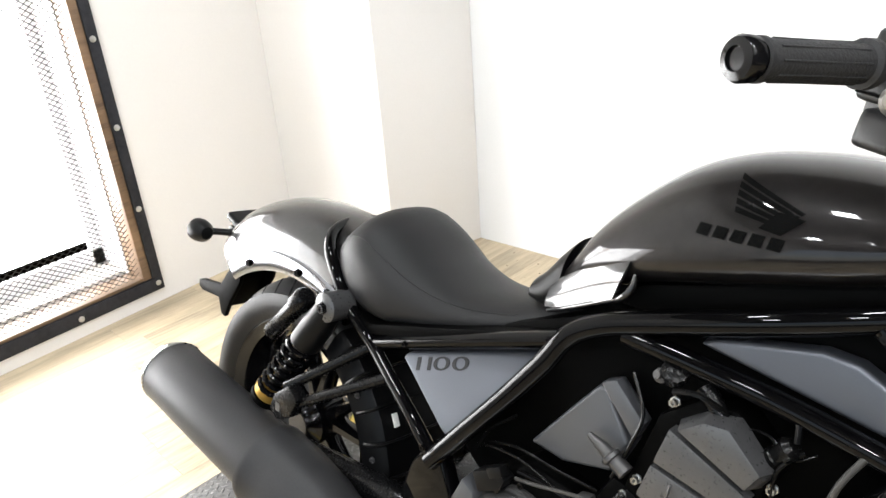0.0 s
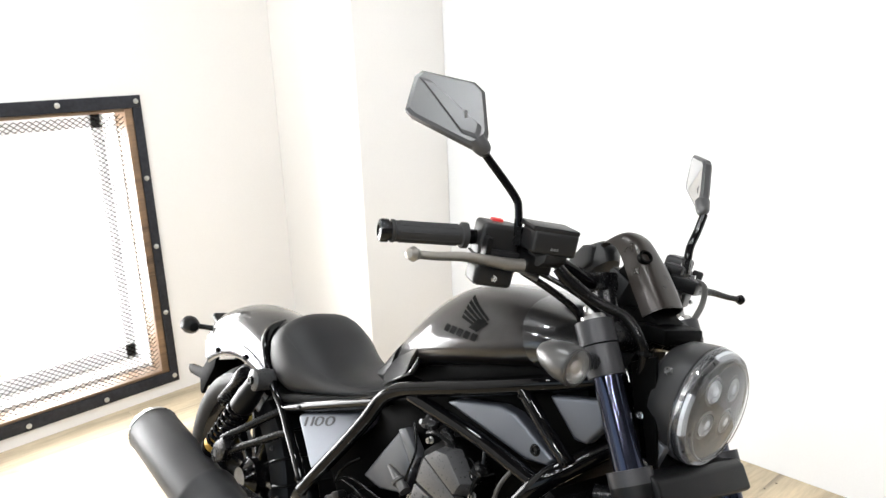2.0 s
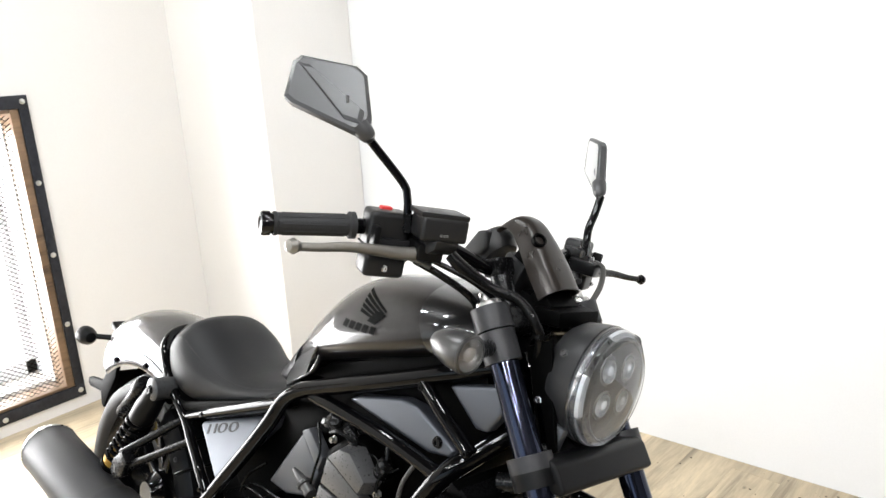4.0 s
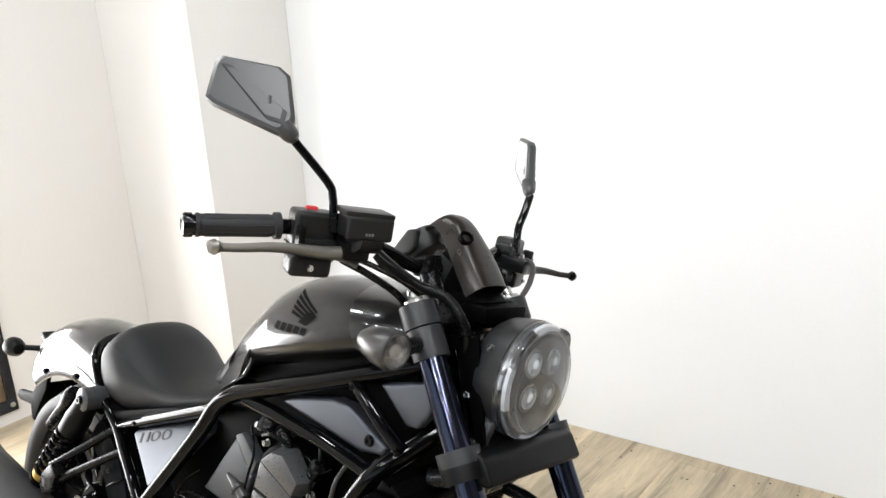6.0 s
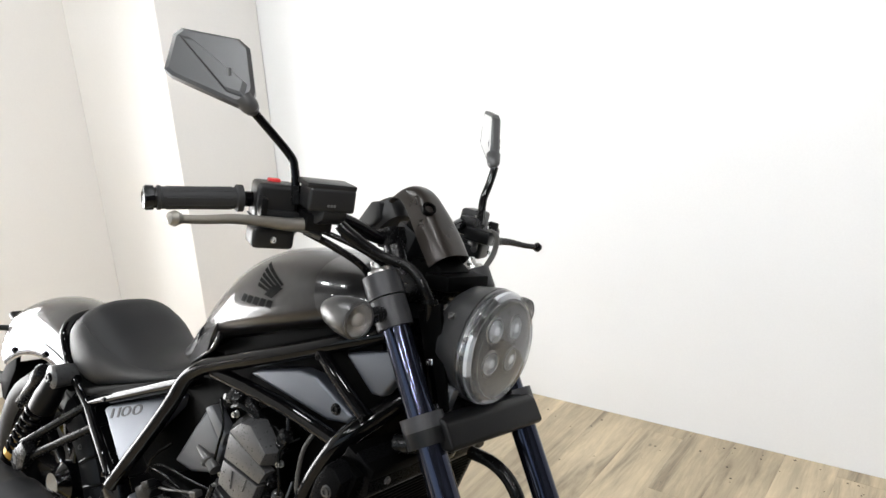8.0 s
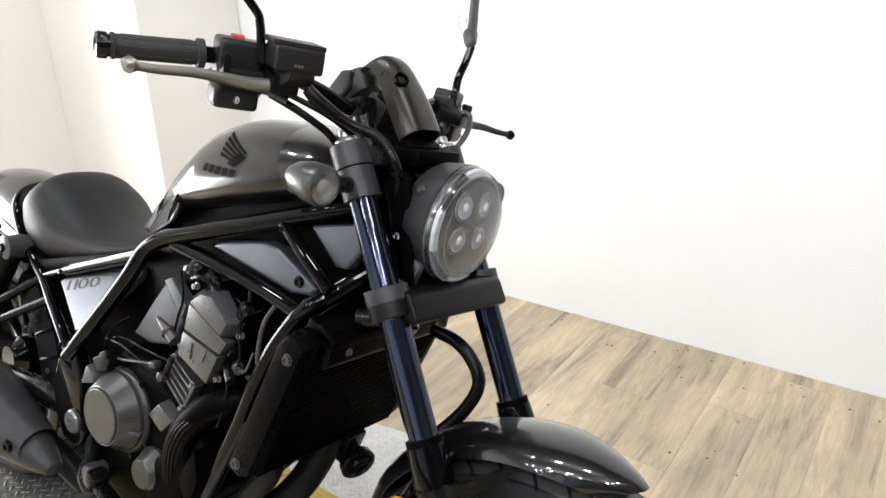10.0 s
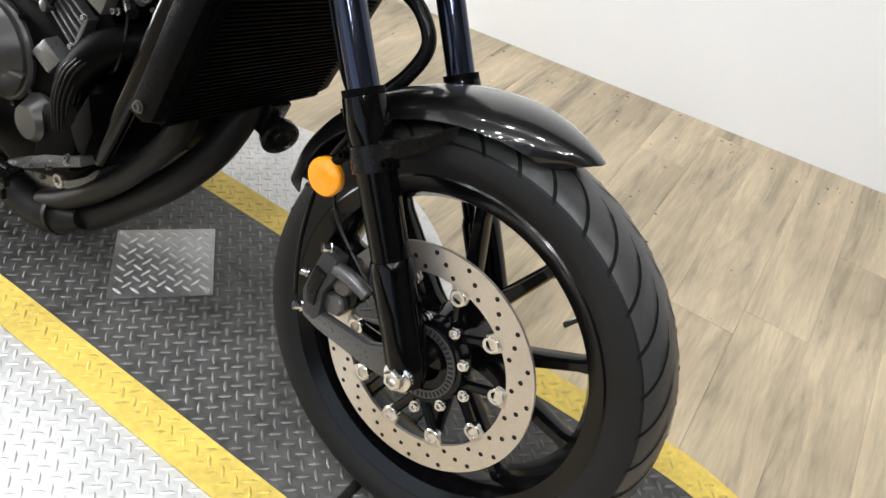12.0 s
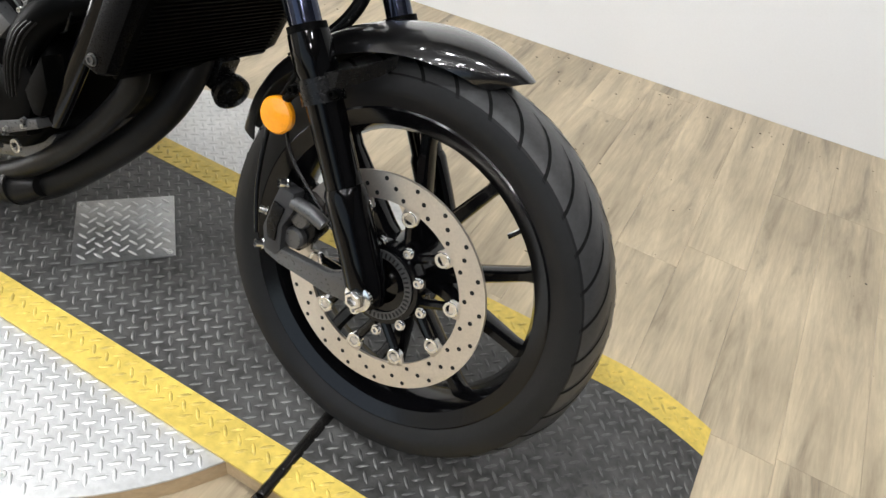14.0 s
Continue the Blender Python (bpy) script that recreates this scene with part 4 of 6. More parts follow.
brake_disc = part("brake_disc", ring_plate(FC, DY, 0.126, 0.165, 0.005), DISCSTEEL, front_wheel, "drilled steel brake disc, faintly rust tinted", MF)
# Drill holes are flat dark spots on the face, their shade as colour.
for k in range(60):
    a, r = radians(6 * k), (0.134, 0.146, 0.157)[k % 3]
    part("hole_shade_spot", lathe((FC.x + r * math.cos(a), DY - 0.0029, FC.z + r * math.sin(a)), (0, -1, 0), [(0, 0), (0.0034, 0)], 10), HOLESHADE, front_wheel, "", MF)
for k in range(10):
    a = radians(36 * k + 10)
    p = Vector((FC.x + 0.114 * math.cos(a), DY, FC.z + 0.114 * math.sin(a)))
    part("disc_tab", rbox((FC.x + 0.121 * math.cos(a), DY, FC.z + 0.121 * math.sin(a)), (0.020, 0.005, 0.026), 0.002, 2, (0, -math.degrees(a), 0)), DISCSTEEL, front_wheel, "", MF)
    part("disc_bobbin", lathe(p + Vector((0, -0.001, 0)), (0, -1, 0), [(0.0118, -0.006), (0.0118, 0.0025), (0.0108, 0.0035), (0.0072, 0.0035), (0.0066, 0.0025), (0.0066, -0.003), (0.0035, -0.003), (0.0035, 0.0), (0, 0.0)], 20), CHROME, front_wheel, "bright disc rivet", MF)
for k in range(10):
    a0, a1 = radians(36 * k + 10), radians(36 * k + 10 + (18 if k % 2 else -18))
    part("carrier_arm", tube([(FC.x + 0.110 * math.cos(a0), DY + 0.004, FC.z + 0.110 * math.sin(a0)), (FC.x + 0.055 * math.cos(a1), DY + 0.010, FC.z + 0.055 * math.sin(a1))], 0.007, 8), CASTWHEEL, front_wheel, "", MF)
part("disc_carrier", lathe((FC.x, DY, FC.z), (0, 1, 0), [(0.03, -0.004), (0.062, -0.004), (0.064, 0.006), (0.064, 0.016), (0.03, 0.016)], 40), CASTWHEEL, front_wheel, "black disc carrier", MF)
part("sensor_ring", lathe((FC.x, DY - 0.008, FC.z), (0, 1, 0), [(0.043, 0), (0.054, 0), (0.054, 0.003), (0.043, 0.003), (0.043, 0)], 48), ENGINE, front_wheel, "slotted wheel-speed ring", MF)
# Slots likewise: thin dark bars painting the shade of the openings.
slots = [rbox((FC.x + 0.0485 * math.cos(a), DY - 0.0088, FC.z + 0.0485 * math.sin(a)), (0.007, 0.001, 0.0024), 0, 1, (0, -math.degrees(a), 0)) for a in (2 * math.pi * k / 44 for k in range(44))]
part("slot_shade", join(*slots), HOLESHADE, front_wheel, "", MF)
for k in range(5):
    a = radians(72 * k + 30)
    part("carrier_bolt", bolt((FC.x + 0.066 * math.cos(a), DY - 0.004, FC.z + 0.066 * math.sin(a)), (0, -1, 0), 0.0062, 0.006, False), CHROME, front_wheel, "bright dome bolt", MF)
    a = radians(72 * k + 66)
    part("carrier_bolt", bolt((FC.x + 0.074 * math.cos(a), DY - 0.004, FC.z + 0.074 * math.sin(a)), (0, -1, 0), 0.0062, 0.006, False), CHROME, front_wheel, "bright dome bolt", MF)
va = radians(44)
part("valve", tube([(FC.x + 0.214 * math.cos(va), -0.012, FC.z + 0.214 * math.sin(va)), (FC.x + 0.196 * math.cos(va), -0.034, FC.z + 0.196 * math.sin(va))], 0.004, 8), CHROME, front_wheel, "bright valve stem", MF)

# front fender and its brackets
rows = []
for k in range(41):
    u = k / 40
    deg = 74 + (166 - 74) * u
    tip = min(1.0, 0.40 + 0.60 * (u / 0.22) ** 0.55) * (1.0 - 0.72 * max(0.0, (u - 0.72) / 0.28) ** 1.3)
    row = []
    for j in range(15):
        v = -1 + 2 * j / 14
        a = radians(80 * v)
        r = 0.309 + 0.045 * math.cos(a) ** 0.9 - 0.012 * max(0, (0.25 - u) / 0.25) ** 2
        row.append((FC.x + r * math.cos(radians(deg + 7.0 * v * v * max(0, 1 - u / 0.4) ** 2)), 0.074 * tip * math.sin(a) / math.sin(radians(80)), FC.z + r * math.sin(radians(deg + 7.0 * v * v * max(0, 1 - u / 0.4) ** 2))))
    rows.append(row)
front_fender = on_fork("front_fender", sheet(rows, 0.003), FENDERPAINT, "short gloss black front fender", angle=60)
FK = lambda z, y=-0.112: Vector((1.148 + (0.972 - z) * 0.5925, y, z))
for s in (-1, 1):
    part("fender_bracket", loft([[(x, s * y, z - h), (x + 0.004, s * (y + 0.005), z - h), (x + 0.004, s * (y + 0.005), z + h), (x, s * y, z + h)] for x, y, z, h in ((1.365, 0.118, 0.536, 0.014), (1.400, 0.122, 0.551, 0.015), (1.428, 0.122, 0.567, 0.013), (1.447, 0.100, 0.580, 0.011), (1.463, 0.082, 0.592, 0.010), (1.478, 0.074, 0.606, 0.008))]), SATIN, front_fender, "", MF)

# fork
for s in (-1, 1):
    y = s * 0.112
    leg = on_fork("fork_leg", tube([FK(0.925, y), FK(0.60, y)], 0.0208, 28), STANCHION, "blue-black coated fork tube")
    sl = [(FK(0.605, y), 0.027), (FK(0.585, y), 0.0285), (FK(0.565, y), 0.0285), (FK(0.555, y), 0.0255), (FK(0.36, y), 0.0250), (FK(0.30, y), 0.022), (FK(0.285, y), 0.018)]
    part("slider", tube([p for p, _ in sl], 0, 26, 1, [r for _, r in sl]), GLOSSBLACK, leg, "gloss black fork slider", MF)
    part("axle_holder", tube([FK(0.432, y), FK(0.425, y), FK(0.375, y), FK(0.345, y), FK(0.318, y), FK(0.296, y)], 0, 26, 1, [0.0265, 0.0292, 0.0292, 0.0285, 0.030, 0.024]), GLOSSBLACK, leg, "gloss black axle holder", MF)
    part("dust_seal", tube([FK(0.613, y), FK(0.60, y)], 0.0262, 24), ENGINEDARK, leg, "", MF)
    part("fork_clamp", tube([FK(0.556, y), FK(0.528, y)], 0.0295, 26), SATIN, leg, "satin black clamp ring", MF)
    for o in (0.031, -0.031):
        part("clamp_bolt", bolt(FK(0.542, y) + Vector((o, s * 0.012, o * 0.3)), (0, s, 0), 0.0058, 0.012, False), ENGINEDARK, leg, "black socket bolt", MF)
    part("upper_collar", join(tube([FK(0.975, y), FK(0.945, y)], 0.0285, 26), ), CALIPER, leg, "satin grey clamp collar", MF)
    part("signal_collar", tube([FK(0.943, y), FK(0.905, y)], 0.0272, 26), CALIPER, leg, "", MF)
    part("fork_cap", lathe(FK(0.970, y), FK(1.0, y) - FK(0.970, y), [(0.019, 0), (0.019, 0.012), (0.017, 0.015), (0.0105, 0.0155), (0.0105, 0.028), (0.009, 0.030), (0, 0.030)], 24), ALLOY, leg, "alloy fork cap nut", MF)
on_fork("top_bridge", join(prism([(1.105, 0.935), (1.115, 0.962), (1.165, 0.982), (1.185, 0.955), (1.175, 0.935), (1.13, 0.92)], -0.098, 0.098, 0.008, 2)), SATIN, "satin black top bridge")
lower_clamp = on_fork("lower_clamp", join(rbox((1.268, 0.0, 0.775), (0.062, 0.205, 0.036), 0.006, 3, (0, 31, 0)), tube([FK(0.792), FK(0.757)], 0.0315, 26), tube([FK(0.792, 0.112), FK(0.757, 0.112)], 0.0315, 26), prism([(1.268, 0.797), (1.288, 0.800), (1.300, 0.795), (1.319, 0.766), (1.313, 0.758), (1.285, 0.757)], -0.113, 0.113, 0.005, 3)), PLASTIC, "black lower fork clamp with wide front cover")
for s in (-1, 1):
    part("clamp_collar", tube([FK(0.794, s * 0.112), FK(0.776, s * 0.112)], 0.0318, 26), CALIPER, lower_clamp, "dark grey collar on the clamp", MF)

# axle, caliper
on_fork("axle", join(lathe((1.542, -0.132, 0.302), (0, -1, 0), [(0.021, -0.03), (0.021, 0.004), (0.019, 0.0055), (0, 0.0055)], 28), lathe((1.542, -0.1375, 0.302), (0, -1, 0), [(0.0145, 0), (0.0145, 0.009), (0.012, 0.012), (0.008, 0.012), (0.007, 0.006), (0, 0.006)], 6), tube([(1.542, -0.12, 0.302), (1.542, 0.13, 0.302)], 0.012, 12)), CHROME, "bright axle nut")
caliper = on_fork("brake_caliper", prism([(1.374, 0.391), (1.398, 0.389), (1.404, 0.364), (1.390, 0.332), (1.394, 0.294), (1.387, 0.283), (1.366, 0.285), (1.357, 0.318), (1.364, 0.352)], -0.122, -0.096, 0.0025, 2), CALIPER, "grey two-piston brake caliper")
part("inner_half", prism([(1.380, 0.380), (1.366, 0.335), (1.376, 0.292), (1.410, 0.292), (1.432, 0.330), (1.425, 0.375), (1.405, 0.384)], -0.099, -0.062, 0.004, 2), SATIN, caliper, "black caliper half", MF)
for p in ((1.408, 0.352), (1.404, 0.316)):
    part("piston_boss", lathe((p[0], -0.100, p[1]), (0, -1, 0), [(0.017, -0.02), (0.017, 0.008), (0.014, 0.012), (0, 0.0125)], 24), ENGINE, caliper, "", MF, 20)
part("caliper_arm", tube([(1.396, -0.115, 0.374), (1.422, -0.113, 0.372), (1.450, -0.110, 0.362)], 0, 10, 4, [0.010, 0.011, 0.010]), ENGINE, caliper, "", MF)
for p in ((1.380, 0.394), (1.358, 0.284)):
    part("caliper_bolt", bolt((p[0], -0.112, p[1]), (-0.5, -0.8, 0.1), 0.0064, 0.014, False), CHROME, caliper, "bright caliper bolt", MF)
part("pad_cover", prism([(1.370, 0.366), (1.390, 0.362), (1.383, 0.330), (1.384, 0.306), (1.369, 0.306), (1.364, 0.330)], -0.1255, -0.118, 0.002, 2), SATIN, caliper, "black pad cover", MF)
part("bleed_nipple", bolt((1.352, -0.110, 0.336), (-0.8, -0.5, 0.1), 0.005, 0.012, False), ALLOY, caliper, "", MF)
part("caliper_bracket", prism([(1.358, 0.292), (1.366, 0.277), (1.394, 0.271), (1.481, 0.268), (1.532, 0.274), (1.566, 0.296), (1.556, 0.330), (1.522, 0.328), (1.478, 0.302), (1.402, 0.297)], -0.120, -0.106, 0.004, 2), ENGINE, caliper, "dark grey caliper bracket", MF)
on_fork("brake_line", join(tube([(1.345, -0.118, 0.30), (1.325, -0.11, 0.38), (1.325, -0.10, 0.48), (1.350, -0.095, 0.56), (1.326, -0.112, 0.62), (1.285, -0.112, 0.69), (1.258, -0.112, 0.740)], 0.0036, 8), tube([(1.505, -0.09, 0.325), (1.44, -0.10, 0.37), (1.36, -0.10, 0.44), (1.34, -0.09, 0.52)], 0.0028, 6)), HOSE, "thin black brake line")
on_fork("front_reflector", join(lathe((1.338, -0.108, 0.480), (0.08, -1, 0), [(0.0265, -0.004), (0.0265, 0.003), (0.024, 0.006), (0.012, 0.0085), (0, 0.009)], 28)), AMBER, "round amber side reflector")
on_fork("reflector_stay", join(lathe((1.338, -0.104, 0.480), (0, 1, 0), [(0, 0), (0.024, 0), (0.024, 0.004), (0, 0.004)], 20), tube([(1.325, -0.10, 0.485), (1.37, -0.112, 0.53)], 0.006, 8)), ENGINEDARK)

# headlight
HC = Vector((1.270, 0.0, 0.889))
HD = Vector((0.990, 0.060, -0.07)).normalized()
HR = lambda r, h: (r * 0.935, h * (0.86 if h > 0 else 1.28))
headlight = on_fork("headlight", lathe(HC, HD, [HR(*q) for q in [(0, -0.042), (0.045, -0.041), (0.076, -0.036), (0.087, -0.025), (0.0920, -0.006), (0.094, 0.008), (0.0915, 0.010), (0.0915, 0.002)]], 56), LAMPSHELL, "round black headlamp shell with a clear four-lens light")
part("lamp_bezel", lathe(HC, HD, [HR(*q) for q in [(0.0915, 0.000), (0.090, 0.010), (0.081, 0.011), (0.0785, 0.020), (0.0760, 0.021), (0.0745, 0.012), (0.068, 0.0085), (0, 0.0085)]], 56), LAMPDARK, headlight, "grey inner bezel", MF)
part("light_guide", lathe(HC, HD, [HR(*q) for q in [(0.0885, 0.012), (0.0885, 0.022), (0.0825, 0.022), (0.0825, 0.012)]], 56), REFLECTOR, headlight, "bright ring light guide", MF)
part("front_lens", lathe(HC, HD, [HR(*q) for q in [(0.0935, 0.006), (0.0928, 0.026), (0.088, 0.035), (0.070, 0.041), (0.04, 0.0445), (0, 0.046), (0, 0.043), (0.04, 0.0415), (0.069, 0.038), (0.0855, 0.0325), (0.0895, 0.025), (0.090, 0.006)]], 56), LENS, headlight, "clear domed lens", MF).visible_shadow = False
part("lens_rim", lathe(HC, HD, [HR(*q) for q in [(0.0795, 0.0405), (0.0785, 0.0425), (0.0765, 0.0420)]], 56), LENS, headlight, "", MF).visible_shadow = False
for deg in (25, 115, 205, 295):
    part("guide_bar", lathe(HC, HD, [HR(*q) for q in [(0.0888, 0.0225), (0.0888, 0.0290), (0.0820, 0.0300), (0.0820, 0.0225), (0.0888, 0.0225)]], 14, deg, 42), GUIDE, headlight, "clear segment of the ring light", MF)
hy = Vector((-0.060, 0.998, 0)).normalized()
hz = HD.cross(hy)
for a, b in ((-1, 1), (1, 1), (-1, -1), (1, -1)):
    c = HC + hy * (0.0255 * a - 0.004) + hz * (0.0238 * b) + Vector((0, 0, 0.007)) + HD * 0.0185
    part("led_ring", lathe(c, HD, [(0.0205, 0), (0.0200, 0.0035), (0.0175, 0.0040), (0.0165, 0.001)], 24), LAMPDARK, headlight, "", MF)
    part("led_bowl", lathe(c, HD, [(0.0165, 0.0015), (0.0140, -0.0045), (0.0080, -0.0090), (0, -0.0100)], 24), REFLECTOR, headlight, "silvery lamp bowl", MF)
    part("led_lens", lathe(c, HD, [(0.0160, 0.001), (0.0150, 0.0055), (0.0105, 0.0095), (0, 0.0115), (0, 0.0085), (0.0100, 0.0070), (0.0140, 0.0040), (0.0150, 0.001)], 24), LENS, headlight, "clear round lamp lens", MF).visible_shadow = False
    part("led_core", lathe(c + hy * 0.002, HD, [(0.0055, -0.009), (0.0050, -0.001), (0.003, 0.0005), (0, 0.001)], 14), LEDWHITE, headlight, "pale lamp core", MF)
for s in (-1, 1):
    for a in (radians(32), radians(-40)):
        part("shell_bolt", bolt(HC + Vector((-0.012, s * 0.0860 * math.cos(a), 0.0860 * math.sin(a))), (0, s * math.cos(a), math.sin(a)), 0.0052, 0.004), SIGNALGREY, headlight, "", MF)
on_fork("headlight_stay", join(*[prism([(1.20, 0.93), (1.24, 0.95), (1.275, 0.80), (1.25, 0.785)], s * 0.075, s * 0.082, 0.002) for s in (-1, 1)], rbox((1.195, 0, 0.86), (0.04, 0.07, 0.13), 0.012), rbox((1.245, 0, 0.795), (0.04, 0.05, 0.04), 0.006)), ENGINEDARK)
lamp_plug = on_fork("lamp_connector", rbox((1.260, -0.066, 0.816), (0.024, 0.016, 0.038), 0.003, 2, (0, 18, 0)), INTAKEGREY, "blue-grey lamp loom connector")
part("connector_latch", rbox((1.263, -0.0755, 0.820), (0.009, 0.004, 0.020), 0.0015, 1, (0, 18, 0)), SIGNALGREY, lamp_plug, "", MF)
part("loom_wire", tube([(1.254, -0.066, 0.834), (1.244, -0.066, 0.858), (1.226, -0.060, 0.880), (1.205, -0.045, 0.900)], 0.0035, 8, 5), HOSE, lamp_plug, "black wire loom", MF)
part("plug_wire", tube([(1.266, -0.066, 0.797), (1.272, -0.062, 0.785), (1.262, -0.050, 0.776)], 0.0032, 8, 5), CABLEGREY, lamp_plug, "", MF)
part("bright_strap", loft([[(x, -0.083, z), (x + 0.0085, -0.083, z + 0.002), (x + 0.0085, -0.0805, z + 0.002), (x, -0.0805, z)] for x, z in ((1.228, 0.866), (1.234, 0.850), (1.246, 0.818), (1.252, 0.794))]), POLISHED, lamp_plug, "bright bent metal strap", MF)
for q in ((1.234, 0.862), (1.256, 0.800)):
    part("strap_bolt", bolt((q[0], -0.083, q[1]), (0.2, -1, 0.1), 0.0045, 0.005), CHROME, lamp_plug, "bright bolt", MF)


# front turn signals
for s in (-1, 1):
    c = Vector((1.200, s * (0.212 if s < 0 else 0.190), 0.930 - (0.02 if s > 0 else 0)))
    ax = Vector((1, 0, -0.08))
    sig = on_fork("turn_signal", lathe(c, ax, [(0, -0.056), (0.012, -0.052), (0.0205, -0.038), (0.0262, -0.016), (0.0278, 0.006), (0.0268, 0.0105), (0.0250, 0.0090)], 32), SIGNALGREY, "grey bullet turn signal")
    part("signal_reflector", lathe(c, ax, [(0.0248, 0.0085), (0.019, -0.001), (0.010, -0.006), (0, -0.006)], 32), REFLECTOR, sig, "silvery reflector bowl", MF)
    part("signal_core", lathe(c, ax, [(0.0085, -0.006), (0.0085, 0.003), (0.005, 0.006), (0, 0.0065)], 20), SIGLENS, sig, "pale lamp core", MF)
    part("signal_lens", lathe(c, ax, [(0.0252, 0.0085), (0.0224, 0.0135), (0.0125, 0.0170), (0, 0.0175), (0, 0.0155), (0.0120, 0.0150), (0.0215, 0.0118), (0.0240, 0.0085)], 32), FROSTED, sig, "frosted clear lens", MF).visible_shadow = False
    part("lens_rim", lathe(c, ax, [(0.0260, 0.0090), (0.0262, 0.0130), (0.0235, 0.0145), (0.0228, 0.0122)], 32), SIGNALGREY, sig, "grey lens rim", MF)
    part("signal_stalk", tube([c + Vector((0.0, -s * 0.023, 0)), FK(0.925, s * 0.112) + Vector((0, s * 0.02, 0))], 0.012, 12), SATIN, sig, "", MF)

# meter and visor
meter = on_fork("meter", join(lathe((1.052, -0.010, 1.052), (-0.72, 0, 0.69), [(0, -0.02), (0.030, -0.018), (0.036, -0.006), (0.038, 0.014), (0.035, 0.018), (0.032, 0.013), (0, 0.012)], 36), prism([(1.045, 1.078), (1.064, 1.081), (1.068, 1.052), (1.058, 1.040), (1.018, 1.026), (1.018, 1.044)], -0.050, 0.03, 0.006, 3), rbox((1.10, -0.005, 1.005), (0.045, 0.06, 0.09), 0.008, 2, (0, 25, 0))), HOUSING, "round black meter pod")
rows = []
VIS = [(1.084, 1.092, 0.018), (1.094, 1.106, 0.022), (1.110, 1.111, 0.025), (1.132, 1.103, 0.029), (1.152, 1.084, 0.034), (1.172, 1.061, 0.039), (1.192, 1.036, 0.041), (1.208, 1.014, 0.040)]
for k in range(29):
    x, z, w = spline(VIS, 4)[k]
    row = []
    for j in range(13):
        v = -1 + 2 * j / 12
        row.append((x - 0.026 * abs(v) ** 3, -0.008 + w * (0.8 * math.sin(radians(90 * v)) + 0.2 * v), z - 0.022 * abs(v) ** 3))
    rows.append(row)
visor = on_fork("meter_visor", sheet(rows, 0.003), BROWNGLOSS, "gloss dark brown-black meter visor", angle=60)
part("visor_screw", lathe((1.1535, -0.030, 1.0775), (0.72, -0.3, 0.62), [(0.0115, -0.004), (0.0115, 0.004), (0.0085, 0.0045), (0.0075, -0.002), (0, -0.002)], 18), ENGINEDARK, visor, "recessed black screw", MF)
on_fork("visor_stay", join(rbox((1.118, -0.010, 1.035), (0.03, 0.044, 0.06), 0.006, 2, (0, 35, 0)), rbox((1.165, -0.01, 0.985), (0.06, 0.06, 0.02), 0.006, 2, (0, 15, 0)), rbox((1.205, -0.005, 0.973), (0.05, 0.10, 0.025), 0.006), rbox((1.180, -0.006, 0.988), (0.044, 0.070, 0.030), 0.008, 2, (0, 35, 0))), ENGINEDARK)
# handlebar and controls
def sym(p, s):
    """A point of the right-hand controls, or its left-hand twin, which sits a little lower."""
    return Vector((p[0], p[1] * s, p[2] - (0.034 * abs(p[1]) / 0.4 if s < 0 else 0)))


handlebar = on_fork("handlebar", tube([sym(p, 1) for p in ((0.981, -0.377, 1.0595), (1.022, -0.27, 1.068), (1.048, -0.20, 1.068), (1.075, -0.12, 1.045), (1.095, -0.07, 1.025))] + [(1.10, 0.0, 1.02)] + [sym(p, -1) for p in ((1.095, -0.07, 1.025), (1.075, -0.12, 1.045), (1.048, -0.20, 1.068), (1.022, -0.27, 1.068), (0.981, -0.377, 1.0595))], 0.011, 14, 8), GLOSSBLACK, "gloss black handlebar")
part("riser", join(*[tube([(1.135, y, 0.955), (1.10, y, 1.03)], 0.017, 14) for y in (-0.05, 0.05)], rbox((1.10, 0, 1.027), (0.036, 0.14, 0.03), 0.008, 2, (0, -20, 0))), SATIN, handlebar, "satin black handlebar clamp", MF)
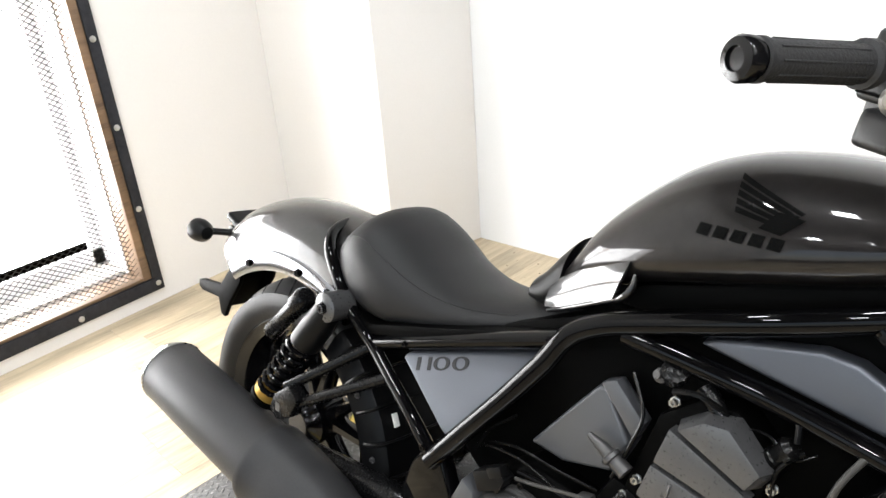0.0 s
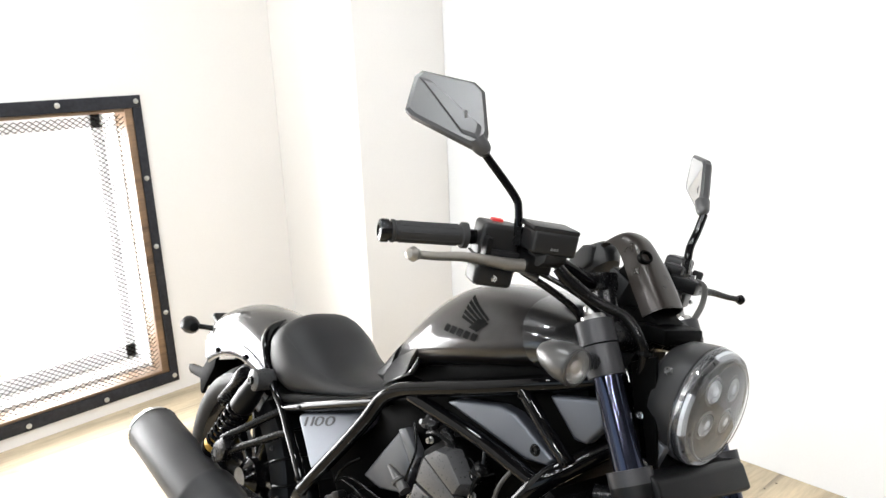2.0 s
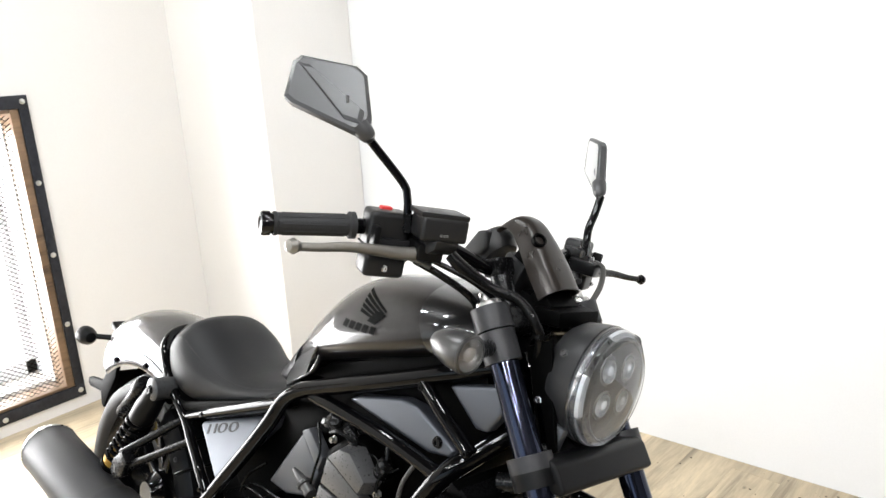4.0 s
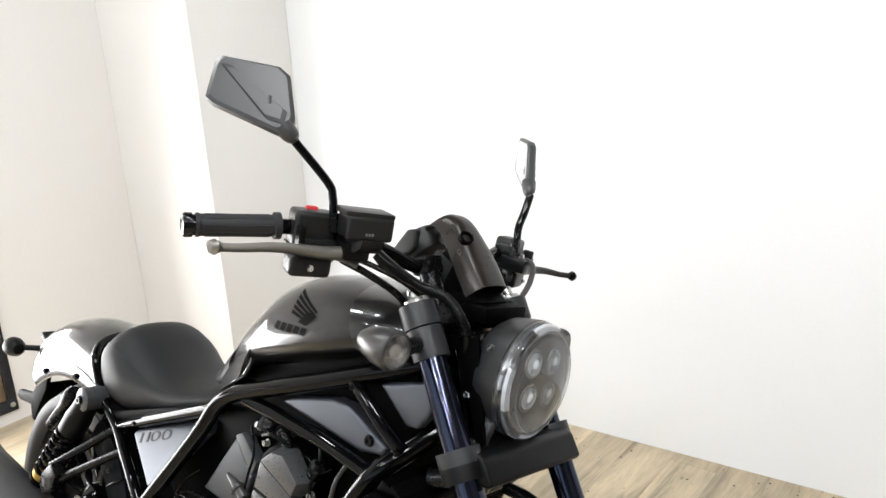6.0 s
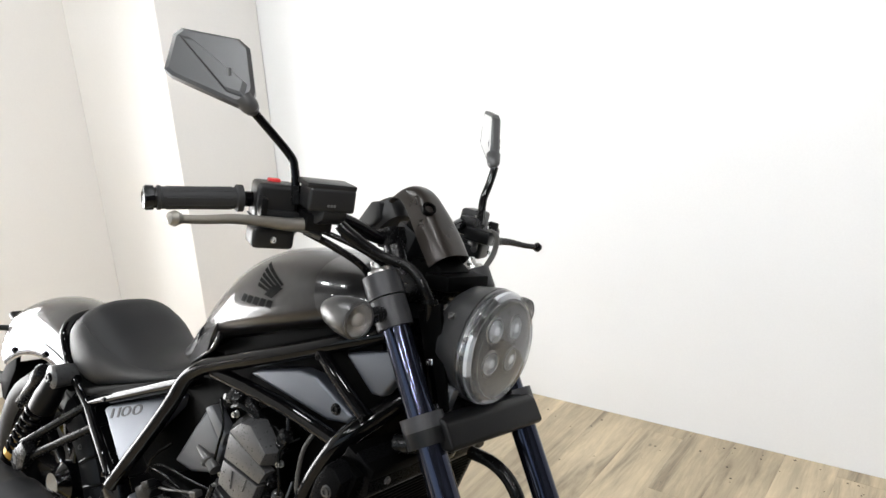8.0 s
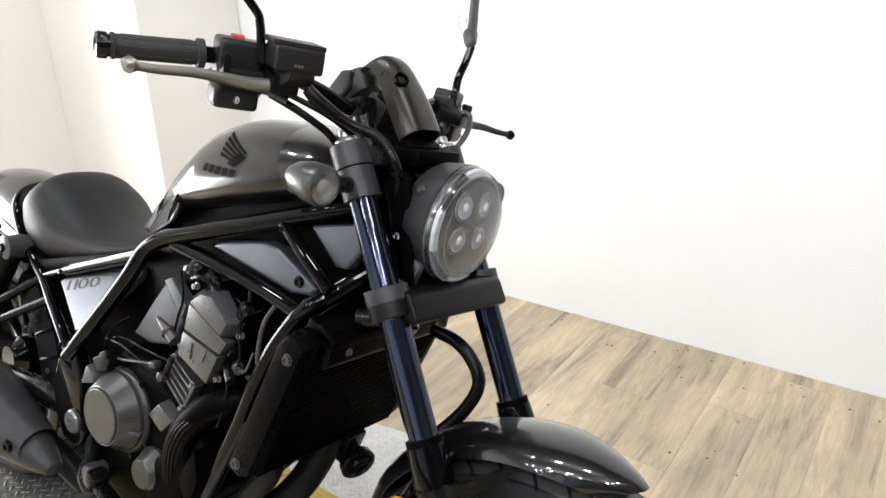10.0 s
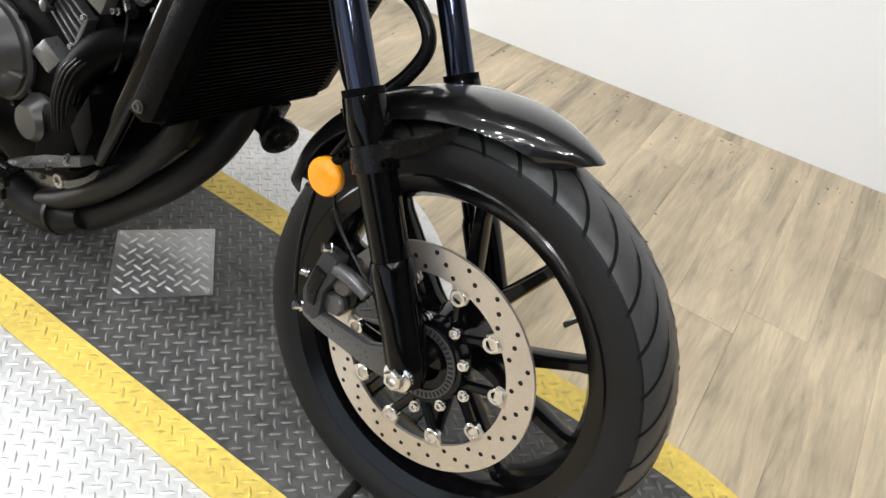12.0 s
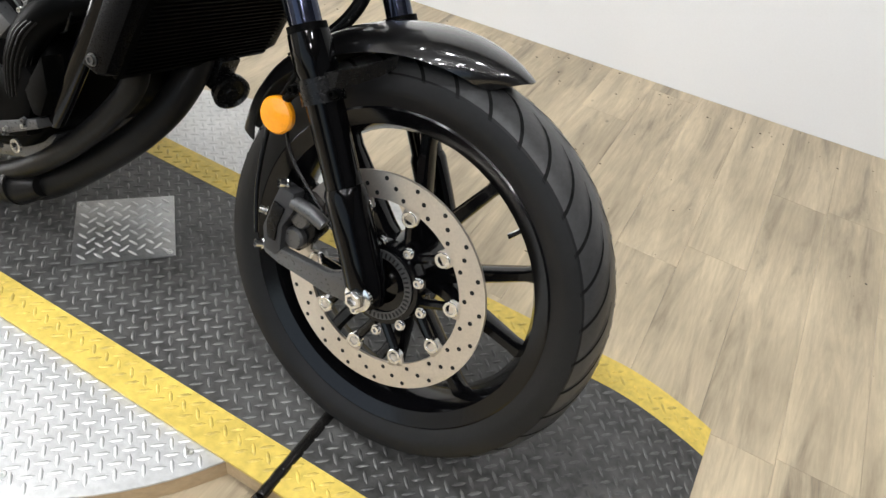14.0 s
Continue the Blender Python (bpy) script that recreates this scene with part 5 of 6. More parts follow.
for s in (1, -1):
    o, i = sym((0.979, -0.380, 1.0595), s), sym((1.022, -0.268, 1.069), s)
    d = (i - o).normalized()
    grip = on_fork("grip", lathe(o, d, [(0.0145, 0), (0.0165, 0.001), (0.0165, 0.005), (0.0152, 0.006), (0.0150, 0.04), (0.0157, 0.070), (0.0152, 0.103), (0.0190, 0.105), (0.0190, 0.113), (0.012, 0.113)], 28), GRIP, "black rubber handlebar grip")
    for k in range(9):
        a = 2 * math.pi * k / 9
        q = d.orthogonal().normalized()
        w = d.cross(q)
        e = (q * math.cos(a) + w * math.sin(a)) * 0.0152
        part("grip_ridge", tube([o + d * 0.012 + e, o + d * 0.048 + e * 0.985, o + d * 0.098 + e * 1.01], 0.0009, 6, 3), GRIP, grip, "", MF)
    part("bar_end", lathe(o, -d, [(0.010, -0.002), (0.0140, 0.0), (0.0140, 0.003), (0.0165, 0.004), (0.0168, 0.013), (0.0150, 0.016), (0.0090, 0.0175), (0.008, 0.015), (0, 0.015)], 28), CASTWHEEL, grip, "gloss black bar end weight", MF)
    c = sym((1.040, -0.236, 1.052), s)
    rot = (0, 8, -20 * s)
    sw = on_fork("switch_housing", join(rbox(c + Vector((0, 0, 0.016)), (0.042, 0.060, 0.056), 0.008, 3, rot), rbox(c + Vector((0.006, s * -0.006, -0.032)), (0.042, 0.060, 0.031), 0.008, 3, rot), rbox(c + Vector((0.006, s * 0.002, -0.008)), (0.040, 0.056, 0.030), 0.004, 2, rot)), HOUSING, "black handlebar switch housing")
    if s > 0:
        part("stop_switch", rbox(sym((1.036, -0.236, 1.0955), s), (0.012, 0.018, 0.011), 0.003, 2, rot), RED, sw, "red stop switch", MF)
    part("housing_seam", rbox(c + Vector((0.002, 0, -0.006)), (0.046, 0.064, 0.0022), 0, 1, rot), ENGINEDARK, sw, "", MF)
    part("cable_elbow", tube([c + Vector((0.016, s * 0.024, -0.018)), c + Vector((0.034, s * 0.034, -0.020)), c + Vector((0.048, s * 0.052, -0.028))], 0.0058, 10), ENGINE, sw, "short metal cable elbow", MF)
    part("outer_clamp", rbox(c + Vector((0.024, s * 0.034, 0.012)), (0.026, 0.014, 0.030), 0.004, 2, rot), PLASTIC, sw, "", MF)
    part("inner_clamp", rbox(c + Vector((0.022, s * -0.034, 0.006)), (0.020, 0.010, 0.034), 0.004, 2, rot), PLASTIC, sw, "", MF)
    for dz in (0.030, -0.024):
        part("housing_bolt", bolt(c + Vector((0.022, s * 0.022, dz)), (1, -0.3 * s, 0.1), 0.0038, 0.004, False), ALLOY, sw, "small bright bolt", MF)
    part("switch_screw", bolt(c + Vector((0.03, -0.018 * s, -0.036)), (1, 0, 0), 0.004, 0.003), CHROME, sw, "", MF)
    # lever
    piv = sym((1.098, -0.198, 1.048), s)
    pts = [sym(p, s) for p in ((1.081, -0.414, 1.043), (1.075, -0.37, 1.042), (1.072, -0.32, 1.044), (1.074, -0.275, 1.042), (1.084, -0.235, 1.040), (1.098, -0.198, 1.044))]
    lever = on_fork("brake_lever" if s > 0 else "clutch_lever", tube(pts, 0, 12, 6, [0.0055, 0.0058, 0.0068, 0.0080, 0.0095, 0.010]), LEVER if s > 0 else SATIN, "grey alloy brake lever" if s > 0 else "dark clutch lever")
    part("lever_ball", lathe(pts[0] + Vector((0, -s * -0.004, 0)), (0.1, -s, 0), [(0, -0.010), (0.007, -0.008), (0.0102, 0), (0.007, 0.0075), (0, 0.0105)], 16), LEVER if s > 0 else SATIN, lever, "", MF)
    part("lever_perch", join(rbox(piv + Vector((-0.012, 0, 0.0)), (0.05, 0.040, 0.026), 0.006, 2, rot), rbox(sym((1.062, -0.192, 1.062), s), (0.034, 0.026, 0.036), 0.007, 2, rot)), PLASTIC, lever, "black lever perch", MF)
    part("pivot_bolt", bolt(piv + Vector((0.0, 0, 0.012)), (0, 0, 1), 0.006, 0.007), CHROME, lever, "bright pivot bolt", MF)
    # mirror: plate on a bent stem
    stem = [sym(p, s) for p in ((1.068, -0.218, 1.068), (1.066, -0.220, 1.092), (1.062, -0.222, 1.118), (1.055, -0.228, 1.137), (1.024, -0.264, 1.184), (1.020, -0.276, 1.196))]
    if s < 0:
        stem[2:] = [Vector(p) for p in ((1.068, 0.222, 1.062), (1.062, 0.229, 1.095), (1.059, 0.247, 1.128), (1.056, 0.262, 1.160))]
    mirror = on_fork("mirror", tube(stem, 0.0062 if s > 0 else 0.0075, 12, 5), GLOSSBLACK, "angular black rear-view mirror on a bent stem")
    part("stem_nut", tube([stem[0], sym((1.066, -0.220, 1.094), s)], 0.0095, 6), SATIN, mirror, "", MF)
    if s > 0:
        HEAD = [(0.936, -0.359, 1.233), (0.917, -0.339, 1.285), (0.922, -0.330, 1.295), (0.982, -0.276, 1.289), (0.998, -0.268, 1.277), (1.033, -0.278, 1.217), (1.040, -0.286, 1.195), (1.026, -0.300, 1.195), (0.948, -0.354, 1.225)]
        nf = Vector((0.611, -0.644, 0.460))
    else:
        HEAD = [(0.959, 0.339, 1.213), (0.955, 0.347, 1.268), (0.961, 0.342, 1.277), (1.018, 0.293, 1.264), (1.026, 0.286, 1.256), (1.044, 0.268, 1.200), (1.048, 0.262, 1.170), (1.036, 0.270, 1.168), (0.968, 0.331, 1.204)]
        HEAD = [(x + 0.006, y + 0.005, z) for x, y, z in HEAD]
        nf = Vector((0.64, 0.77, -0.08)).normalized()
    front = [Vector(p) for p in HEAD]
    cen = sum(front, Vector()) / len(front)
    rim = [p - nf * 0.010 for p in front]
    back = [cen + (p - cen) * 0.95 - nf * 0.013 for p in front]
    face = [cen + (p - cen) * 0.90 + nf * 0.004 for p in front]
    hb_ = loft([back, rim, front, face])
    bevelled(hb_, 0.0030, 3, 30)
    head = part("mirror_head", hb_, MIRRORSHELL, mirror, "faceted black mirror shell", MF, 24)
    part("head_neck", tube([stem[-1], stem[-1] * 0.4 + front[6] * 0.6 - nf * 0.004, front[6] * 0.75 + cen * 0.25 - nf * 0.004], 0, 12, 4, [0.0066, 0.012, 0.014]), MIRRORSHELL, head, "", MF)
    TL, TR, BL, RT = face[1], face[4], face[0], face[6]
    low = [TL * 0.97 + TR * 0.03, BL * 0.27 + RT * 0.73, RT * 0.90 + cen * 0.10, RT * 0.70 + TR * 0.30, TL * 0.80 + TR * 0.20]
    mid_ = sum(low, Vector()) / 5
    part("mirror_ridge", bevelled(loft([[p - nf * 0.001 for p in low], [p + nf * 0.0015 for p in low], [mid_ + (p - mid_) * 0.86 + nf * 0.0042 for p in low]]), 0.0008, 1, 30), MIRRORSHELL, mirror, "raised diagonal ridge", MF, 20)
    part("shell_print", join(*[rbox(RT * (0.50 + 0.035 * k) + TL * 0.24 + TR * (0.26 - 0.035 * k) + nf * 0.0045, (0.0032, 0.0036, 0.0030), 0, 1) for k in range(4)]), BARS, mirror, "row of unreadable pale print bars", MF)
    gl = bmesh.new()
    gl.faces.new([gl.verts.new(cen + (p - cen) * 0.86 - nf * 0.0138) for p in front])
    bmesh.ops.solidify(gl, geom=gl.faces[:], thickness=0.0008)
    part("mirror_glass", gl, MIRROR, mirror, "mirror glass", MF)
# brake fluid reservoir
res = on_fork("brake_reservoir", join(rbox((1.107, -0.195, 1.082), (0.050, 0.068, 0.034), 0.006, 3, (0, 6, -22)), prism([(1.088, 1.068), (1.128, 1.064), (1.124, 1.052), (1.112, 1.044), (1.094, 1.046)], -0.216, -0.172, 0.004, 2)), HOUSING, "square black brake fluid reservoir")
part("reservoir_lid", rbox((1.105, -0.196, 1.101), (0.054, 0.072, 0.008), 0.003, 2, (0, 6, -22)), HOUSING, res, "flat black lid", MF)
part("small_print", join(*[rbox((1.1305 + 0.0004 * k, -0.212 + 0.0052 * k, 1.072), (0.0012, 0.0030, 0.0035), 0, 1, (0, 6, -22)) for k in range(5)]), BARS, res, "row of unreadable pale print bars", MF)
# hoses and cables
on_fork("brake_hose", join(tube([(1.11, -0.17, 1.045), (1.125, -0.155, 1.028), (1.155, -0.125, 1.006), (1.190, -0.10, 0.994), (1.216, -0.09, 0.966), (1.220, -0.08, 0.94), (1.213, -0.07, 0.89), (1.215, -0.05, 0.83)], 0, 12, 6, [0.0085, 0.0100, 0.0080, 0.0075, 0.0075, 0.0072, 0.0060, 0.0060]), lathe((1.219, -0.08, 0.945), (0, 0, 1), [(0.0085, 0), (0.0125, 0.001), (0.0125, 0.007), (0.0085, 0.008)], 14)), HOSE, "thick black sheathed brake hose")
on_fork("throttle_cable", join(tube([(1.07, -0.20, 1.03), (1.10, -0.165, 1.01), (1.125, -0.13, 0.985), (1.12, -0.10, 0.955), (1.10, -0.06, 0.92)], 0.0055, 8), tube([(1.09, -0.19, 1.035), (1.13, -0.15, 1.015), (1.15, -0.12, 0.995), (1.16, -0.07, 0.96)], 0.0042, 8)), HOSE, "black control cables")
on_fork("clutch_cable", tube([(1.098, 0.215, 1.040), (1.124, 0.200, 1.034), (1.144, 0.170, 1.008), (1.163, 0.120, 0.983), (1.175, 0.070, 0.958), (1.185, 0.03, 0.90)], 0.0050, 10), CABLEGREY, "grey clutch cable")
on_fork("lower_hose", tube([(1.245, 0.03, 0.705), (1.29, 0.03, 0.702), (1.325, 0.03, 0.684), (1.345, 0.03, 0.652), (1.336, 0.02, 0.610), (1.310, 0.0, 0.565), (1.285, -0.03, 0.53)], 0.0105, 12, 8), HOSE, "black looped hose between the fork legs")

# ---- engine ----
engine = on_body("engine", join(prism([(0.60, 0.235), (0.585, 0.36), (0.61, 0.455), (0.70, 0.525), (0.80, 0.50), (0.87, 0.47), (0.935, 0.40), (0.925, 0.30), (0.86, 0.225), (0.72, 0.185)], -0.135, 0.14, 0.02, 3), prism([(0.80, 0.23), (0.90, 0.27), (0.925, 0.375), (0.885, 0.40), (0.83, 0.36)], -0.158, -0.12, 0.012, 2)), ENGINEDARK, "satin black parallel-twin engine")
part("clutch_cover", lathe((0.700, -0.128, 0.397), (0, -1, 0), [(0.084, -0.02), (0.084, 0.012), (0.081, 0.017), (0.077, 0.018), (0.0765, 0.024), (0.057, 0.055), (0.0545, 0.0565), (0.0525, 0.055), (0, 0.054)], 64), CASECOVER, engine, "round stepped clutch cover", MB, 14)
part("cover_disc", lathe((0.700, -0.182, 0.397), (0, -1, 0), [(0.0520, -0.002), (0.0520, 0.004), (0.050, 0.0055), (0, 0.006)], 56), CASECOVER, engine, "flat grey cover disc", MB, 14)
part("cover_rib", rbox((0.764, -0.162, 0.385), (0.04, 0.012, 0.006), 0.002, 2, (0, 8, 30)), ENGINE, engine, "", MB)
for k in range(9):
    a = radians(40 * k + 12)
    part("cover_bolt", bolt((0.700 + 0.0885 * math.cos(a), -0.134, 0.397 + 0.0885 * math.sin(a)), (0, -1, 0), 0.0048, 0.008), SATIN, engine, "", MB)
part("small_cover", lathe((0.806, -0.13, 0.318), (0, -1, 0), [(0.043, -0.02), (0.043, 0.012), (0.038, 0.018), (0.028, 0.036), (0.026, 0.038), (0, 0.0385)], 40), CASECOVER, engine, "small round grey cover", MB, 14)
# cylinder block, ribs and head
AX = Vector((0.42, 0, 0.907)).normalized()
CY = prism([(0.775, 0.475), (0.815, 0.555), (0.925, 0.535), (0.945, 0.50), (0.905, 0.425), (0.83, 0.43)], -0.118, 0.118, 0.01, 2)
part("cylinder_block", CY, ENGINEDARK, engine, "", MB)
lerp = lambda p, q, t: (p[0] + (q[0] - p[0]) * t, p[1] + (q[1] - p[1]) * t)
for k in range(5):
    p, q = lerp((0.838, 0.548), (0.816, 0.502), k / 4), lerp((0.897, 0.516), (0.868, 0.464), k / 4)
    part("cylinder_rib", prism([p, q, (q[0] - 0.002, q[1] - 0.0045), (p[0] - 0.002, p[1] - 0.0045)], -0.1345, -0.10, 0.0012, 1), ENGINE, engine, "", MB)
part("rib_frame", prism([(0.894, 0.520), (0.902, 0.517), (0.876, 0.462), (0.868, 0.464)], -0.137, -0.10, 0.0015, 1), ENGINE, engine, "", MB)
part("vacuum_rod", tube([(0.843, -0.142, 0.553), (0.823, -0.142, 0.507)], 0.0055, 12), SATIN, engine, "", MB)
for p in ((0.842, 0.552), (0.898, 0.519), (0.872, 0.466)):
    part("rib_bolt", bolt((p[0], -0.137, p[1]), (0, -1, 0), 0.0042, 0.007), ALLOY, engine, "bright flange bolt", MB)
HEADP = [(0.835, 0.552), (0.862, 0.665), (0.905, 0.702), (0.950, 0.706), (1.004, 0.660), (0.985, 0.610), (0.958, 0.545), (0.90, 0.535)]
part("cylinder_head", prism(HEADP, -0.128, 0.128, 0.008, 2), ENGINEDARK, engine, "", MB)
part("head_side", prism([(0.861, 0.566), (0.872, 0.611), (0.966, 0.594), (0.941, 0.538)], -0.147, -0.120, 0.0025, 2, 0.985), ENGINE, engine, "dark grey lower head casting", MB)
part("head_side", prism([(0.8735, 0.6155), (0.885, 0.664), (0.985, 0.624), (0.969, 0.599)], -0.147, -0.120, 0.0025, 2, 0.985), ENGINE, engine, "dark grey upper head casting", MB)
part("head_cover", prism([(0.886, 0.671), (0.920, 0.698), (0.953, 0.702), (1.003, 0.659), (0.988, 0.630)], -0.158, -0.120, 0.0025, 2, 0.80), ENGINE, engine, "faceted dark grey head cover", MB)
for p0, p1 in (((0.899, 0.600), (0.896, 0.568)), ((0.937, 0.598), (0.928, 0.574))):
    part("head_fin", prism([p0, (p0[0] + 0.003, p0[1]), (p1[0] + 0.003, p1[1]), p1], -0.1495, -0.140, 0.0008, 1), ENGINE, engine, "", MB)
part("coil_boot", lathe((0.988, -0.120, 0.664), (0.55, -0.2, 0.8), [(0, 0), (0.013, 0), (0.013, 0.012), (0.011, 0.014), (0.011, 0.022), (0.0135, 0.024), (0.0135, 0.034), (0.008, 0.04), (0, 0.04)], 20), HOSE, engine, "black rubber coil boot", MB)
part("boot_lead", tube([(1.012, -0.13, 0.70), (1.005, -0.125, 0.725), (0.975, -0.11, 0.735)], 0.004, 8), HOSE, engine, "", MB)
part("oil_sensor", join(lathe((0.985, -0.12, 0.580), (0.8, -0.6, 0.05), [(0, 0), (0.010, 0), (0.010, 0.010), (0.007, 0.012), (0.007, 0.026), (0, 0.026)], 14), tube([(1.005, -0.135, 0.582), (1.025, -0.138, 0.590), (1.03, -0.13, 0.62)], 0.0025, 6)), SIGNALGREY, engine, "small grey sensor", MB)
part("breather_tube", tube([(1.075, -0.13, 0.718), (1.062, -0.139, 0.690), (1.055, -0.14, 0.664), (1.051, -0.14, 0.626), (1.050, -0.136, 0.598), (1.035, -0.13, 0.575), (1.01, -0.12, 0.570)], 0.0036, 10, 6), CABLEGREY, engine, "thin grey breather tube", MB)
part("rod_cable", tube([(0.694, -0.150, 0.500), (0.730, -0.152, 0.509), (0.765, -0.150, 0.518), (0.797, -0.146, 0.524)], 0.0026, 8), CABLEGREY, engine, "grey cable", MB)
part("cable_anchor", join(rbox((0.800, -0.146, 0.525), (0.020, 0.016, 0.012), 0.003, 2, (0, -15, 0)), lathe((0.822, -0.148, 0.509), (0, -1, 0), [(0, -0.01), (0.0085, -0.01), (0.0085, 0.004), (0.005, 0.006), (0, 0.006)], 14)), SIGNALGREY, engine, "dull grey cable anchor", MB)
part("loom_block", join(rbox((0.655, -0.148, 0.480), (0.045, 0.03, 0.030), 0.004, 2, (0, -30, 0)), rbox((0.668, -0.156, 0.500), (0.026, 0.018, 0.016), 0.003, 2, (0, -30, 0))), PLASTIC, engine, "black loom connector block", MB)
part("case_flange", prism([(0.750, 0.206), (0.745, 0.220), (0.842, 0.277), (0.926, 0.313), (0.932, 0.298), (0.852, 0.258)], -0.160, -0.12, 0.003, 2), ENGINE, engine, "grey sump flange", MB)
part("case_web", prism([(0.898, 0.352), (0.938, 0.420), (0.951, 0.366), (0.934, 0.318), (0.918, 0.318)], -0.158, -0.12, 0.003, 2), ENGINEDARK, engine, "", MB)
for t_ in (0.12, 0.36, 0.62, 0.86):
    p = lerp((0.750, 0.214), (0.926, 0.304), t_)
    part("flange_bolt", bolt((p[0], -0.160, p[1]), (0, -1, 0), 0.0042, 0.006), ALLOY, engine, "bright flange bolt", MB)
part("cover_gasket", lathe((0.700, -0.128, 0.397), (0, -1, 0), [(0.0835, 0.004), (0.0856, 0.004), (0.0856, 0.0065), (0.0835, 0.0065)], 64), ALLOY, engine, "thin bright gasket edge", MB)
part("brake_piston_end", lathe((0.640, -0.150, 0.245), (0, -1, 0.05), [(0, -0.03), (0.018, -0.03), (0.0185, 0.016), (0.016, 0.022), (0, 0.023)], 24), SIGNALGREY, engine, "grey master cylinder end", MB, 25)
for x, z in ((0.853, 0.575), (0.952, 0.548), (1.000, 0.640), (0.880, 0.690)):
    part("head_bolt", bolt((x, -0.128, z), (0, -1, 0), 0.005, 0.01), ALLOY, engine, "", MB)
part("intake_cover", prism([(0.684, 0.540), (0.742, 0.622), (0.776, 0.668), (0.788, 0.668), (0.832, 0.606), (0.813, 0.556), (0.74, 0.535)], -0.118, 0.10, 0.006, 3, 0.95), INTAKEGREY, engine, "satin grey intake cover", MB)
part("intake_edge", prism([(0.780, 0.672), (0.801, 0.683), (0.846, 0.643), (0.836, 0.616)], -0.124, -0.10, 0.004, 2), INTAKEGREY, engine, "", MB)
part("sensor_plug", join(tube([(0.783, -0.134, 0.604), (0.812, -0.136, 0.594), (0.842, -0.138, 0.580)], 0, 14, 4, [0.004, 0.009, 0.011]), lathe((0.815, -0.137, 0.593), (0.85, 0, -0.5), [(0.010, 0), (0.0135, 0.002), (0.0135, 0.007), (0.010, 0.009)], 16)), SIGNALGREY, engine, "dull alloy sensor plug", MB)
part("water_outlet", prism([(0.796, 0.432), (0.832, 0.470), (0.879, 0.446), (0.845, 0.408)], -0.158, -0.12, 0.006, 2, 0.85), ENGINE, engine, "ribbed grey pump casting", MB)
part("connector", prism([(0.590, 0.414), (0.612, 0.468), (0.640, 0.453), (0.645, 0.434)], -0.166, -0.13, 0.004, 2, 0.8), INTAKEGREY, engine, "grey plug connector", MB)
part("connector_clip", join(rbox((0.672, -0.150, 0.485), (0.018, 0.025, 0.03), 0.004, 2, (0, 20, 0)), tube([(0.69, -0.14, 0.505), (0.74, -0.14, 0.508), (0.79, -0.135, 0.503), (0.82, -0.13, 0.51)], 0.003, 8)), PLASTIC, engine, "", MB)
part("wiring", join(*[tube(p, r * 0.6, 7, 5) for p, r in (
    ([(0.62, -0.12, 0.51), (0.68, -0.135, 0.535), (0.74, -0.13, 0.53), (0.80, -0.12, 0.525)], 0.0042), ([(0.60, -0.11, 0.49), (0.64, -0.14, 0.52), (0.70, -0.15, 0.53), (0.75, -0.14, 0.51)], 0.0036),
    ([(0.82, -0.12, 0.70), (0.845, -0.13, 0.66), (0.84, -0.135, 0.62), (0.82, -0.13, 0.56)], 0.0042), ([(1.02, -0.125, 0.69), (1.00, -0.135, 0.66), (1.005, -0.135, 0.60), (0.985, -0.13, 0.55)], 0.0045),
    ([(0.96, -0.12, 0.69), (0.985, -0.13, 0.695), (1.01, -0.13, 0.68), (1.03, -0.12, 0.69)], 0.003), ([(0.93, -0.12, 0.45), (0.965, -0.135, 0.47), (0.975, -0.13, 0.53), (0.96, -0.12, 0.60)], 0.005),
    ([(0.65, -0.10, 0.56), (0.62, -0.12, 0.53), (0.60, -0.12, 0.49)], 0.005), ([(0.88, -0.14, 0.705), (0.91, -0.145, 0.715), (0.94, -0.13, 0.70)], 0.006))]), HOSE, engine, "thin black wires and hoses", MB)
part("spark_cap", join(tube([(0.905, -0.12, 0.715), (0.93, -0.125, 0.695), (0.955, -0.128, 0.66)], 0, 10, 4, [0.012, 0.010, 0.008]), lathe((0.87, -0.12, 0.715), (0.1, -0.6, 0.8), [(0, 0), (0.016, 0), (0.016, 0.012), (0.01, 0.016), (0, 0.016)], 14)), SATIN, engine, "", MB)
part("hose_fitting", lathe((0.858, -0.125, 0.712), (-0.2, -0.9, 0.3), [(0, 0), (0.009, 0), (0.009, 0.006), (0.005, 0.008), (0.005, 0.014), (0, 0.014)], 12), SIGNALGREY, engine, "small dull metal fitting", MB)
part("side_sensor", join(tube([(0.965, -0.125, 0.575), (0.995, -0.14, 0.56)], 0.009, 10), tube([(0.955, -0.12, 0.62), (0.985, -0.13, 0.60)], 0.011, 10)), SATIN, engine, "", MB)
part("sump", prism([(0.66, 0.20), (0.74, 0.155), (0.86, 0.195), (0.90, 0.26), (0.84, 0.26), (0.70, 0.24)], -0.10, 0.10, 0.012, 2), ENGINE, engine, "", MB)
for x, y, z in ((0.80, -0.13, 0.208), (0.90, -0.158, 0.30), (0.872, -0.158, 0.385), (0.855, -0.158, 0.262)):
    part("case_bolt", bolt((x, y, z), (0, -1, 0), 0.005, 0.007), ENGINE, engine, "", MB)
part("cable_eye", lathe((0.868, -0.15, 0.240), (0, -1, 0), [(0.007, 0), (0.012, 0), (0.012, 0.004), (0.007, 0.004)], 14), ALLOY, engine, "bright steel eye", MB)

